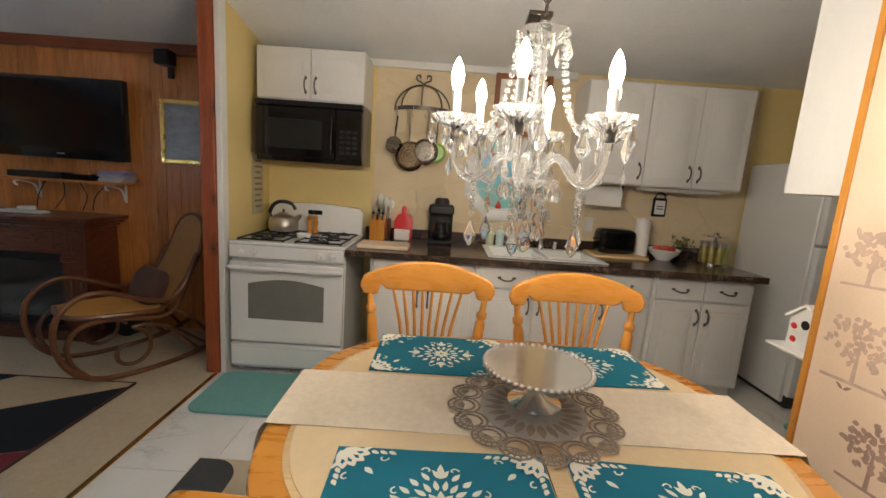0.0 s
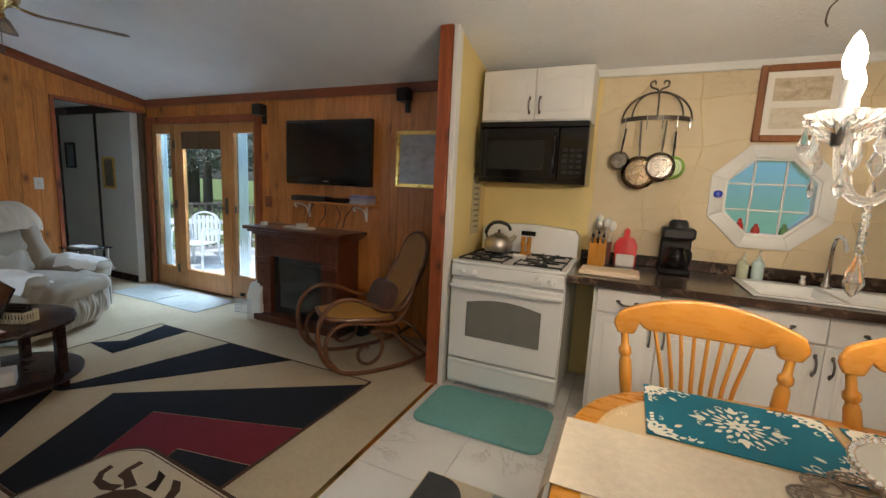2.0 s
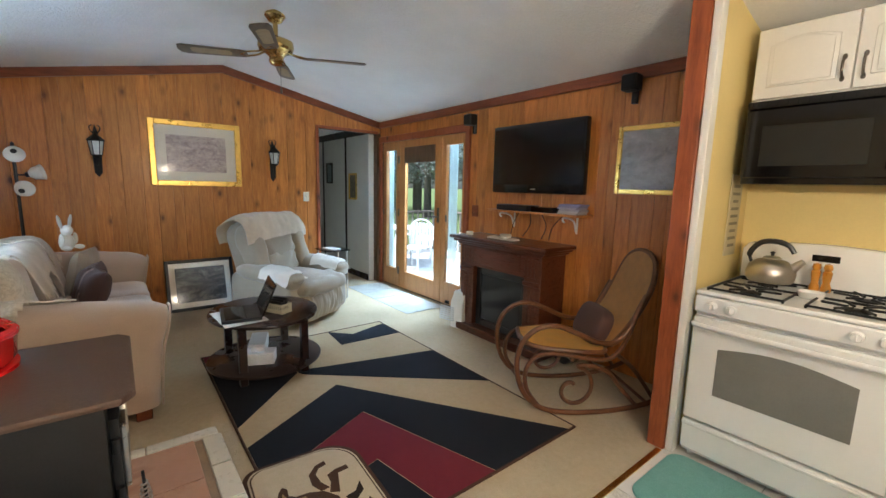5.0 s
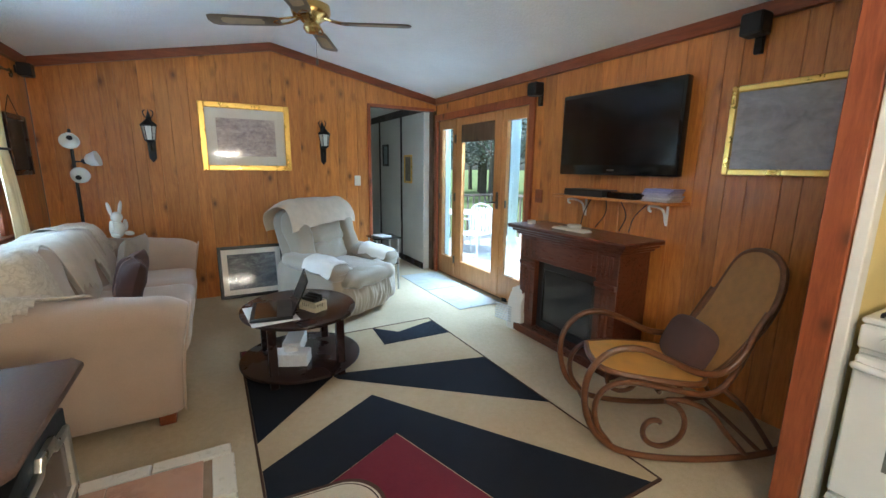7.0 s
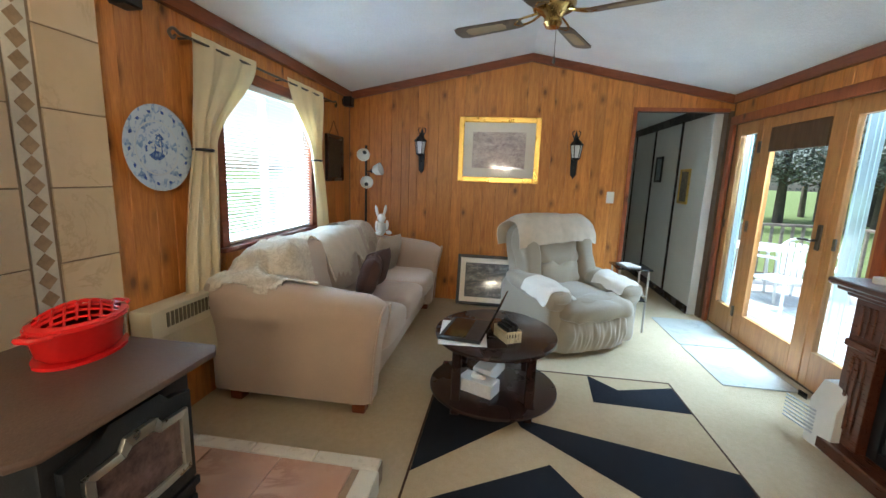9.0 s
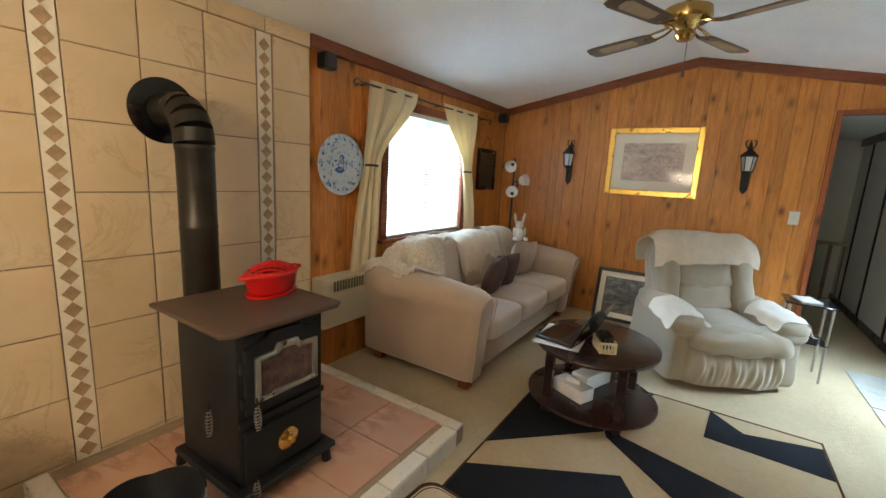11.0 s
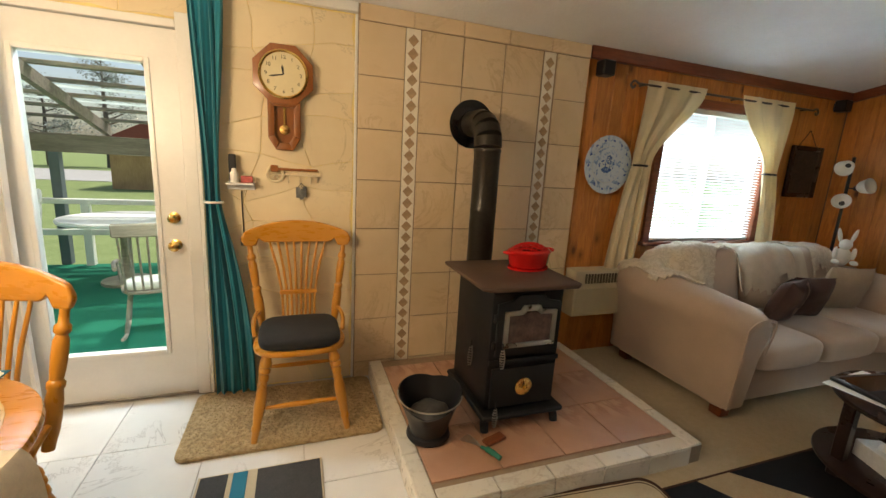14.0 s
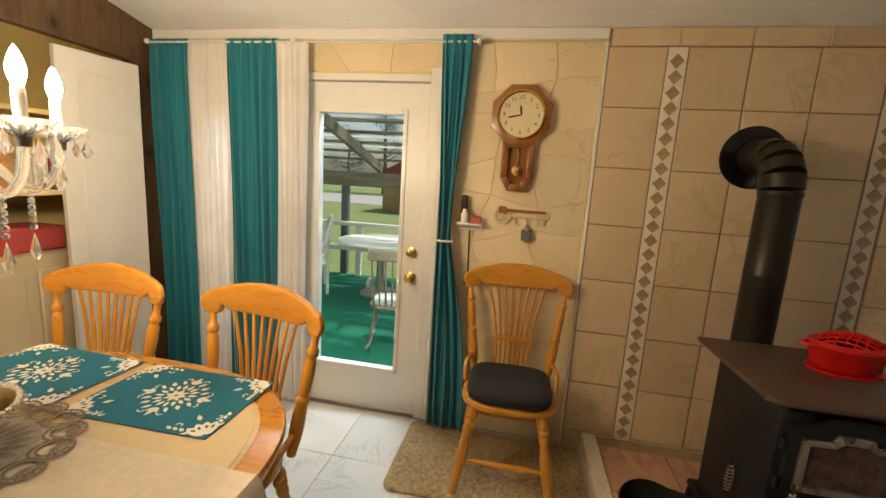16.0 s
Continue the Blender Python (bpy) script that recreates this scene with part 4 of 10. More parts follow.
CF = 3.235      # front of the base cabinets
base = [(-0.13, 0.57, [(-0.11, 0.23, 0.12, 0.70, 1), (0.23, 0.55, 0.12, 0.70, -1)], [(-0.11, 0.23, 0.71, 0.86, 0), (0.23, 0.55, 0.71, 0.86, 0)]),
        (0.57, 1.37, [(0.59, 0.97, 0.12, 0.70, 1), (0.97, 1.35, 0.12, 0.70, -1)], [(0.59, 0.97, 0.71, 0.86, 0), (0.97, 1.35, 0.71, 0.86, 0)]),
        (1.37, 1.76, [(1.39, 1.74, 0.12, 0.70, -1)], [(1.39, 1.74, 0.71, 0.86, 0)]),
        (1.76, 2.44, [(1.78, 2.10, 0.12, 0.70, 1), (2.10, 2.42, 0.12, 0.70, -1)], [(1.78, 2.10, 0.71, 0.86, 0), (2.10, 2.42, 0.71, 0.86, 0)])]
for x0, x1, doors, drawers in base:
    tagged(cabinet("base_cabinet", "white base cabinet with raised panels and dark pulls", x0, x1, CF, NY - 0.01, 0, 0.87, doors, drawers, 0.1), group="kitchen base cabinets")
cabinet("wall_cabinet", "white two-door wall cabinet above the microwave", -1.03, -0.275, 3.60, NY - 0.006, 1.88, 2.235, [(-1.03, -0.652, 1.885, 2.23, 1), (-0.652, -0.275, 1.885, 2.23, -1)], arch=True, low_pull=False)
cabinet("wall_cabinet", "white wall cabinet with a single tall door beside the window", 1.30, 1.75, 3.60, NY - 0.006, 1.45, 2.165, [(1.30, 1.75, 1.455, 2.16, 1)], arch=True, low_pull=False)
cabinet("wall_cabinet", "white two-door wall cabinet over the counter's end", 1.751, 2.475, 3.60, NY - 0.006, 1.45, 2.165, [(1.751, 2.113, 1.455, 2.16, 1), (2.113, 2.475, 1.455, 2.16, -1)], arch=True, low_pull=False)

# worktop with sink cut out
SX0, SX1, SY0, SY1 = 0.66, 1.44, 3.27, 3.76
b = B()
for lo, hi in (((-0.285, 3.19), (SX0, NY - 0.006)), ((SX1, 3.19), (2.47, NY - 0.006)), ((SX0, 3.19), (SX1, SY0)), ((SX0, SY1), (SX1, NY - 0.006))):
    box(b, (lo[0], lo[1], 0.871), (hi[0], hi[1], 0.91))
box(b, (-0.285, 3.186, 0.868), (2.474, 3.1899, 0.9105), 0.0018)
box(b, (-0.285, NY - 0.03, 0.9102), (2.47, NY - 0.006, 0.985), 0.004)
single("worktop", b, counter_stone, "dark brown marbled laminate worktop with upstand", "worktop")
sink = thing("kitchen_sink", "white enamel drop-in double sink with dish liquid bottles behind", "sink", Matrix.Translation(((SX0 + SX1) / 2, (SY0 + SY1) / 2, 0.91)))
b = B()
hw, hd = (SX1 - SX0) / 2 + 0.012, (SY1 - SY0) / 2 + 0.012
for lo, hi in (((-hw, -hd), (-hw + 0.045, hd)), ((hw - 0.045, -hd), (hw, hd)), ((-hw + 0.045, -hd), (hw - 0.045, -hd + 0.04)), ((-hw + 0.045, hd - 0.09), (hw - 0.045, hd)), ((-0.02, -hd + 0.04), (0.02, hd - 0.09))):
    box(b, (lo[0], lo[1], 0.001), (hi[0], hi[1], 0.012), 0.004)
part("rim", b, enamel, sink)
for s in (-1, 1):
    b = B()
    a, c = sorted((s * 0.02, s * (hw - 0.045)))
    t = bmesh.new()
    add(t, [(a, -hd + 0.04, 0.004), (c, -hd + 0.04, 0.004), (c, hd - 0.09, 0.004), (a, hd - 0.09, 0.004), (a + 0.02, -hd + 0.06, -0.17), (c - 0.02, -hd + 0.06, -0.17), (c - 0.02, hd - 0.11, -0.17), (a + 0.02, hd - 0.11, -0.17)],
        [(4, 5, 6, 7), (0, 1, 5, 4), (1, 2, 6, 5), (2, 3, 7, 6), (3, 0, 4, 7)])
    merge(b, t)
    part("basin", b, enamel, sink)
b = B()
lathe(b, [(0.028, 0.012), (0.026, 0.03), (0.016, 0.05), (0.014, 0.12)], 16, Matrix.Translation((0.05, hd - 0.045, 0)))
tube(b, smooth_path([(0.05, hd - 0.045, 0.1), (0.05, hd - 0.045, 0.24), (0.05, hd - 0.08, 0.31), (0.05, hd - 0.16, 0.31), (0.05, hd - 0.21, 0.25)]), 0.011, 10)
part("faucet", b, chrome, sink, "tall chrome gooseneck faucet")
for dx in (-0.06, 0.16):
    b = B()
    lathe(b, [(0.02, 0.012), (0.018, 0.04), (0.01, 0.05), (0.016, 0.07), (0.0, 0.075)], 12, Matrix.Translation((dx, hd - 0.045, 0)))
    part("tap_handle", b, chrome, sink)

# ---- gas stove
st = thing("gas_stove", "white freestanding gas range with grey oven window", "stove", Matrix.Translation((-0.672, 3.24, 0)))
b = B()
box(b, (-0.378, 0.02, 0.03), (0.378, 0.66, 0.895), 0.004)
for sx in (-0.34, 0.34):
    for sy in (0.06, 0.6):
        cyl(b, (sx, sy, 0.0), (sx, sy, 0.04), 0.02)
part("body", b, enamel, st)
b = B()
box(b, (-0.38, -0.01, 0.895), (0.38, 0.6, 0.917), 0.006)
part("cooktop", b, enamel, st)
b = B()
box(b, (-0.378, -0.018, 0.805), (0.378, 0.02, 0.893), 0.008)
ctl = part("control_panel", b, enamel, st)
for k, sx in enumerate((-0.30, -0.215, 0.215, 0.30)):
    b = B()
    lathe(b, [(0.024, 0), (0.024, 0.008), (0.019, 0.012), (0.017, 0.03), (0.0, 0.032)], 18, Matrix.Translation((sx, -0.018, 0.85)) @ Matrix.Rotation(radians(90), 4, "X"))
    box(b, (sx - 0.004, -0.054, 0.835), (sx + 0.004, -0.046, 0.865), 0.002)
    part("knob", b, enamel, ctl)
b = B()
box(b, (-0.374, -0.022, 0.235), (0.374, 0.018, 0.785), 0.008)
dr = part("oven_door", b, enamel, st)
b = B()
k = [(-0.25, 0.40), (0.25, 0.40), (0.25, 0.64)] + [(0.25 - 0.5 * i / 12, 0.64 + 0.035 * math.sin(math.pi * i / 12)) for i in range(1, 12)] + [(-0.25, 0.64)]
prism(b, k, 0.003, Matrix.Translation((0, -0.0225, 0)) @ Matrix.Rotation(radians(90), 4, "X"))
part("window", b, paint("grey_oven_glass", (0.20, 0.20, 0.18), 0.18, var=0.1, fine=120, relief=0.0, spread=None), dr, "grey oven window")
b = B()
tube(b, smooth_path([(-0.36, -0.02, 0.745), (-0.35, -0.055, 0.752), (-0.2, -0.068, 0.752), (0.2, -0.068, 0.752), (0.35, -0.055, 0.752), (0.36, -0.02, 0.745)]), 0.014, 10)
part("handle", b, enamel, dr)
b = B()
box(b, (-0.374, -0.018, 0.06), (0.374, 0.018, 0.222), 0.006)
box(b, (-0.374, -0.024, 0.196), (0.374, -0.016, 0.212), 0.003)
part("drawer", b, enamel, st)
b = B()
k = [(-0.37, 0.917), (0.37, 0.917), (0.37, 1.09), (0.34, 1.125)] + [(0.34 - 0.68 * i / 10, 1.125 + 0.022 * math.sin(math.pi * i / 10)) for i in range(1, 10)] + [(-0.34, 1.125), (-0.37, 1.09)]
prism(b, k, 0.09, Matrix.Translation((0, 0.675, 0)) @ Matrix.Rotation(radians(90), 4, "X"), 0, 0.012)
bg = part("backguard", b, enamel, st)
b = B()
box(b, (-0.055, 0.579, 1.06), (0.055, 0.5845, 1.095), 0.002)
part("clock_display", b, black_gloss, bg, "black clock display")
for sx in (-0.19, 0.19):
    b = B()
    for dy in (0.14, 0.42):
        for e in range(6):
            a = math.pi / 3 * e
            tube(b, [(sx + 0.03 * math.cos(a), dy + 0.03 * math.sin(a), 0.935), (sx + 0.12 * math.cos(a), dy + 0.12 * math.sin(a), 0.938)], 0.006, 6)
    tube(b, [(sx - 0.15, 0.03, 0.928), (sx + 0.15, 0.03, 0.928), (sx + 0.15, 0.54, 0.928), (sx - 0.15, 0.54, 0.928)], 0.006, 6, True)
    for px in (-0.15, 0.15):
        for py in (0.03, 0.28, 0.54):
            cyl(b, (sx + px, py, 0.916), (sx + px, py, 0.93), 0.006, n=6)
    tube(b, [(sx - 0.15, 0.28, 0.928), (sx + 0.15, 0.28, 0.928)], 0.006, 6)
    part("grate", b, cast_iron, st, "black cast iron grate")
    for dy in (0.14, 0.42):
        b = B()
        lathe(b, [(0.045, 0.917), (0.042, 0.925), (0.02, 0.93), (0.0, 0.931)], 16, Matrix.Translation((sx, dy, 0)))
        part("burner", b, cast_iron, st)

# ---- microwave over the range
mw = thing("microwave", "black over-range microwave with dark glass door", "microwave", Matrix.Translation((-0.652, 3.57, 1.455)))
b = B()
box(b, (-0.377, 0.02, 0), (0.377, 0.36, 0.418), 0.004)
part("body", b, black_gloss, mw)
b = B()
box(b, (-0.375, -0.012, 0.03), (0.19, 0.02, 0.375), 0.006)
d_ = part("door", b, black_gloss, mw)
b = B()
box(b, (-0.30, -0.0135, 0.09), (0.10, -0.0118, 0.29), 0.0005)
part("window", b, paint("smoked_glass", (0.018, 0.02, 0.02), 0.1, var=0.1, relief=0.0, spread=None), d_)
b = B()
tube(b, smooth_path([(0.165, -0.012, 0.07), (0.168, -0.035, 0.10), (0.168, -0.04, 0.2), (0.168, -0.035, 0.3), (0.165, -0.012, 0.33)]), 0.009, 8)
part("handle", b, black_gloss, d_)
b = B()
box(b, (0.192, -0.012, 0.03), (0.375, 0.02, 0.375), 0.006)
cp = part("keypad_panel", b, black_gloss, mw)
for i in range(5):
    for j in range(3):
        b = B()
        box(b, (0.222 + 0.045 * j, -0.0135, 0.07 + 0.036 * i), (0.254 + 0.045 * j, -0.0118, 0.09 + 0.036 * i), 0.0005)
        part("button", b, black_matte, cp)
b = B()
box(b, (-0.375, -0.01, 0.378), (0.375, 0.02, 0.416), 0.003)
for k in range(18):
    box(b, (-0.36 + 0.04 * k, -0.013, 0.385), (-0.33 + 0.04 * k, -0.009, 0.409), 0.0)
part("vent_grille", b, black_gloss, mw)

# ---- fridge
fr = thing("refrigerator", "white top-freezer refrigerator at the counter's end", "refrigerator", Matrix.Translation((3.1, 3.18, 0)))
b = B()
box(b, (-0.35, 0.06, 0.03), (0.35, 0.74, 1.68), 0.008)
part("body", b, enamel, fr)
for z0_, z1_, nm in ((0.09, 1.13, "door"), (1.14, 1.675, "freezer_door")):
    b = B()
    box(b, (-0.35, 0.0, z0_), (0.35, 0.058, z1_), 0.012, None, 2)
    d_ = part(nm, b, enamel, fr)
    b = B()
    zc = z1_ - 0.2 if nm == "door" else z0_ + 0.15
    tube(b, smooth_path([(-0.30, 0.0, zc - 0.13), (-0.30, -0.035, zc - 0.11), (-0.30, -0.04, zc), (-0.30, -0.035, zc + 0.11), (-0.30, 0.0, zc + 0.13)]), 0.011, 8)
    part("handle", b, black_matte, d_)
b = B()
box(b, (-0.33, 0.03, 0.0), (0.33, 0.72, 0.085))
part("plinth", b, black_matte, fr)

# ---- pot rack with pans
pr = thing("pot_rack", "black wrought iron half-round pot rack hung on the wall", "pot rack", Matrix.Translation((0.117, NY - 0.006, 1.915)))
R_ = 0.215
b = B()
ring = [(R_ * math.cos(a), -R_ * 0.75 * math.sin(a), 0) for a in [math.pi * i / 20 for i in range(21)]]
sheet(b, lambda u, v: Vector(ring[round(u * 20)]) + Vector((0, 0, -0.014 + 0.028 * v)), 20, 1, 0.004)
part("band", b, pewter, pr)
for a in (0, 45, 90, 135, 180):
    b = B()
    ca, sa = math.cos(radians(a)), math.sin(radians(a))
    tube(b, [(R_ * ca * math.cos(t), -R_ * 0.75 * sa * math.cos(t) - 0.006, 0.19 * math.sin(t)) for t in [math.pi / 2 * i / 10 for i in range(11)]], 0.006, 6)
    part("rib", b, pewter, pr)
b = B()
for s in (-1, 1):
    tube(b, smooth_path([(0, -0.012, 0.185), (s * 0.014, -0.012, 0.21), (s * 0.05, -0.012, 0.225), (s * 0.055, -0.012, 0.255), (s * 0.03, -0.012, 0.262), (s * 0.025, -0.012, 0.242)]), 0.006, 6)
part("scroll", b, pewter, pr)
for a in (20, 55, 80, 105, 150):
    b = B()
    hx, hy = R_ * math.cos(radians(a)), -R_ * 0.75 * math.sin(radians(a))
    tube(b, smooth_path([(hx, hy, 0.01), (hx, hy - 0.01, 0.0), (hx, hy - 0.006, -0.05), (hx, hy, -0.07), (hx, hy + 0.012, -0.062)]), 0.0035, 6)
    part("hook", b, chrome, pr)


def pan(x, z, r, depth, handle, mat_, label, tilt=0, y=3.80):
    p = thing("frying_pan", label, "pan", Matrix.Translation((x, y, z)) @ Matrix.Rotation(radians(tilt), 4, "Y"))
    b = B()
    lathe(b, [(0.0, 0.0), (r * 0.78, 0.0), (r, depth), (r * 1.03, depth + 0.002), (r * 0.98, depth + 0.001), (r * 0.75, 0.006), (0, 0.006)], 28, Matrix.Rotation(radians(-90), 4, "X"))
    bowl_ = part("bowl", b, mat_, p)
    for q in (0.30, 0.52, 0.74):
        b = B()
        tube(b, [(r * q * math.cos(t), 0.0, r * q * math.sin(t)) for t in [2 * math.pi * i / 28 for i in range(28)]], 0.0022, 5, True)
        part("turned_ring", b, pewter, bowl_)
    b = B()
    tube(b, smooth_path([(0, depth, r * 0.97), (0, depth - 0.008, r + 0.05), (0, depth - 0.004, r + handle * 0.6), (0, depth, r + handle)]), [0.009] * 6 + [0.012] * 6 + [0.010] * 7, 8, flat=0.6)
    part("handle", b, black_matte if handle < 0.17 else steel, p)


pan(-0.085, 1.64, 0.062, 0.05, 0.155, pan_steel, "small steel saucepan with black handle hanging on the rack", 6)
pan(0.045, 1.56, 0.11, 0.04, 0.23, copper_steel, "large warm-toned steel skillet hanging on the rack", -3)
pan(0.165, 1.60, 0.095, 0.04, 0.20, pan_steel, "round steel pan lid hanging on the rack", 3, 3.78)
pan(0.245, 1.60, 0.075, 0.035, 0.16, paint("green_pan_enamel", (0.30, 0.55, 0.06), 0.3), "lime green skillet hanging on the rack", 0, 3.83)

# ---- things on the counter and cooktop
def turned(name, prof, mat_, label, category, at, n=20, rx=0):
    b = B()
    lathe(b, prof, n)
    return single(name, b, mat_, label, category, Matrix.Translation(at) @ Matrix.Rotation(radians(rx), 4, "X"))


ke = thing("tea_kettle", "polished steel tea kettle with arched black handle on the stove", "kettle", Matrix.Translation((-0.86, 3.66, 0.944)))
b = B()
lathe(b, [(0.0, 0.0), (0.095, 0.0), (0.105, 0.015), (0.108, 0.05), (0.095, 0.09), (0.065, 0.115), (0.04, 0.122), (0.04, 0.128), (0.03, 0.135), (0.0, 0.137)], 32)
part("body", b, steel, ke)
b = B()
tube(b, smooth_path([(-0.085, 0, 0.085), (-0.10, 0, 0.14), (-0.06, 0, 0.20), (0.0, 0, 0.215), (0.06, 0, 0.20), (0.09, 0, 0.16)]), [0.008] * 5 + [0.014] * 20 + [0.012] * 6, 8)
part("handle", b, black_matte, ke)
b = B()
tube(b, [(0.08, 0, 0.07), (0.115, 0, 0.11), (0.13, 0, 0.125)], [0.026, 0.017, 0.014], 12)
part("spout", b, steel, ke)
b = B()
lathe(b, [(0.008, 0.137), (0.007, 0.148), (0.013, 0.155), (0.0, 0.162)], 14)
part("knob", b, black_matte, ke)
for x in (-0.69, -0.645):
    turned("pepper_mill", [(0.0, 0), (0.021, 0), (0.022, 0.02), (0.014, 0.045), (0.018, 0.075), (0.02, 0.1), (0.013, 0.108), (0.019, 0.12), (0.015, 0.14), (0.0, 0.146)], oak, "turned wooden pepper mill on the cooktop", "pepper mill", (x, 3.74, 0.918))
turned("spoon_rest", [(0.0, 0.0), (0.045, 0.0), (0.055, 0.03), (0.05, 0.03), (0.042, 0.008), (0.0, 0.008)], enamel, "small white dish between the burners", "dish", (-0.66, 3.52, 0.918))
kb = thing("knife_block", "honey wood knife block full of black-handled knives", "knife block", Matrix.Translation((-0.16, 3.74, 0.911)))
b = B()
prism(b, [(-0.07, 0.0), (0.07, 0.0), (0.07, 0.10), (-0.03, 0.19), (-0.07, 0.15)], 0.11, Matrix.Translation((-0.055, 0, 0)) @ Matrix.Rotation(radians(90), 4, "Z") @ Matrix.Rotation(radians(90), 4, "X"), 0, 0.004)
part("block", b, oak, kb)
for i in range(3):
    for j in range(3):
        b = B()
        p0 = Vector((-0.035 + 0.035 * i, -0.04 + 0.03 * j, 0.12 + 0.02 * j))
        tube(b, [p0, p0 + Vector((0, -0.035, 0.075))], [0.008, 0.010], 6)
        part("knife_handle", b, black_matte if (i + j) % 2 else steel, kb)
dt = thing("dish_towel_holder", "small white mesh utensil crock behind the knives", "utensil crock", Matrix.Translation((-0.13, 3.84, 0.911)))
b = B()
lathe(b, [(0.0, 0), (0.05, 0), (0.055, 0.16), (0.05, 0.16), (0.046, 0.01), (0, 0.01)], 20)
part("crock", b, steel, dt)
for k in range(5):
    b = B()
    a = 1.256 * k
    p0, p1 = Vector((0.02 * math.cos(a), 0.02 * math.sin(a), 0.02)), Vector((0.05 * math.cos(a), 0.03 * math.sin(a), 0.27 + 0.02 * (k % 3)))
    tube(b, [p0, p1], 0.005, 6)
    pillow(b, p1, (0.026, 0.008, 0.038), 1, 1, 12, 8)
    part("utensil", b, steel if k % 2 else linen, dt)
cb = thing("cutting_board", "red paddle-shaped cutting board leaning on the wall", "cutting board", Matrix.Translation((0.02, 3.86, 0.911)) @ Matrix.Rotation(radians(-10), 4, "X"))
b = B()
prism(b, [(-0.07, 0), (0.07, 0), (0.075, 0.14), (0.05, 0.19), (0.02, 0.2), (0.018, 0.25), (0, 0.265), (-0.018, 0.25), (-0.02, 0.2), (-0.05, 0.19), (-0.075, 0.14)], 0.012, Matrix.Rotation(radians(90), 4, "X"), 0, 0.003)
part("board", b, red_plastic, cb)
b = B()
box(b, (-0.06, -0.04, 0.0), (0.06, -0.018, 0.085), 0.006)
single("recipe_card_box", b, paper, "small white box in front of the red board", "box", Matrix.Translation((0.02, 3.80, 0.911)))
b = B()
box(b, (-0.17, -0.11, 0.0), (0.17, 0.11, 0.025), 0.004)
box(b, (-0.15, -0.09, 0.025), (0.15, 0.09, 0.029), 0.0015)
single("serving_board", b, timber("pale_maple", (0.62, 0.50, 0.36), (0.74, 0.64, 0.50), 0.5, 0), "pale maple board lying on the worktop", "chopping board", Matrix.Translation((-0.06, 3.40, 0.911)))
cm = thing("coffee_maker", "black drip coffee maker with glass carafe", "coffee maker", Matrix.Translation((0.32, 3.76, 0.911)))
b = B()
box(b, (-0.09, -0.11, 0), (0.09, 0.10, 0.03), 0.01)
box(b, (-0.09, 0.02, 0.03), (0.09, 0.10, 0.24), 0.01)
box(b, (-0.095, -0.10, 0.225), (0.095, 0.10, 0.30), 0.014)
lathe(b, [(0.06, 0.30), (0.055, 0.335), (0.04, 0.35), (0.0, 0.352)], 18)
part("body", b, black_matte, cm)
b = B()
lathe(b, [(0.0, 0.035), (0.055, 0.035), (0.066, 0.07), (0.06, 0.12), (0.045, 0.155), (0.05, 0.175), (0.0, 0.176)], 22, Matrix.Translation((0, -0.045, 0)))
part("carafe", b, black_gloss, cm, "dark glass carafe")
b = B()
tube(b, smooth_path([(0.05, -0.075, 0.16), (0.075, -0.10, 0.15), (0.075, -0.10, 0.09), (0.055, -0.08, 0.07)]), 0.008, 8)
part("carafe_handle", b, black_matte, cm)
for x, h, c in ((0.72, 0.13, (0.75, 0.78, 0.55)), (0.80, 0.15, (0.62, 0.75, 0.72))):
    so = thing("soap_bottle", "small hand soap bottle beside the sink", "bottle", Matrix.Translation((x, 3.86, 0.911)))
    b = B()
    lathe(b, [(0.0, 0), (0.03, 0), (0.032, 0.01), (0.032, h * 0.7), (0.012, h * 0.85), (0.012, h * 0.9), (0, h * 0.9)], 18)
    part("bottle", b, paint("soap_plastic", c, 0.3), so)
    b = B()
    lathe(b, [(0.014, h * 0.9), (0.014, h), (0.004, h + 0.002), (0.004, h + 0.03), (0.0, h + 0.031)], 12)
    tube(b, [(0, 0, h + 0.03), (0, -0.035, h + 0.028)], 0.005, 6)
    part("pump", b, linen, so)
to = thing("toaster", "black two-slot toaster on the counter", "toaster", Matrix.Translation((1.66, 3.72, 0.929)))
b = B()
pillow(b, (0, 0, 0.095), (0.14, 0.085, 0.095), 0.35, 0.35, 32, 16)
part("shell", b, black_gloss, to)
for s in (-0.03, 0.03):
    b = B()
    box(b, (-0.10, s - 0.012, 0.186), (0.10, s + 0.012, 0.1925), 0.002)
    part("slot", b, steel, to)
b = B()
box(b, (-0.165, -0.012, 0.10), (-0.135, 0.012, 0.115), 0.004)
part("lever", b, black_matte, to)
b = B()
box(b, (-0.2, -0.14, 0), (0.2, 0.14, 0.018), 0.004)
single("bamboo_board", b, timber("bamboo_board_wood", (0.60, 0.44, 0.2), (0.72, 0.55, 0.3), 0.5, 0), "bamboo board under the toaster", "chopping board", Matrix.Translation((1.66, 3.68, 0.911)))
pt = thing("paper_towel_roll", "white paper towel roll standing on the counter", "paper towel", Matrix.Translation((1.88, 3.75, 0.911)))
b = B()
lathe(b, [(0.055, 0.012), (0.055, 0.29), (0.018, 0.29), (0.018, 0.3), (0.0, 0.301)], 26)
part("roll", b, paper, pt)
b = B()
lathe(b, [(0.07, 0.0), (0.07, 0.012), (0.0, 0.012)], 24)
part("base", b, oak_h, pt)
fb = thing("fruit_bowl", "white bowl of red apples on the counter", "fruit bowl", Matrix.Translation((2.02, 3.66, 0.911)))
b = B()
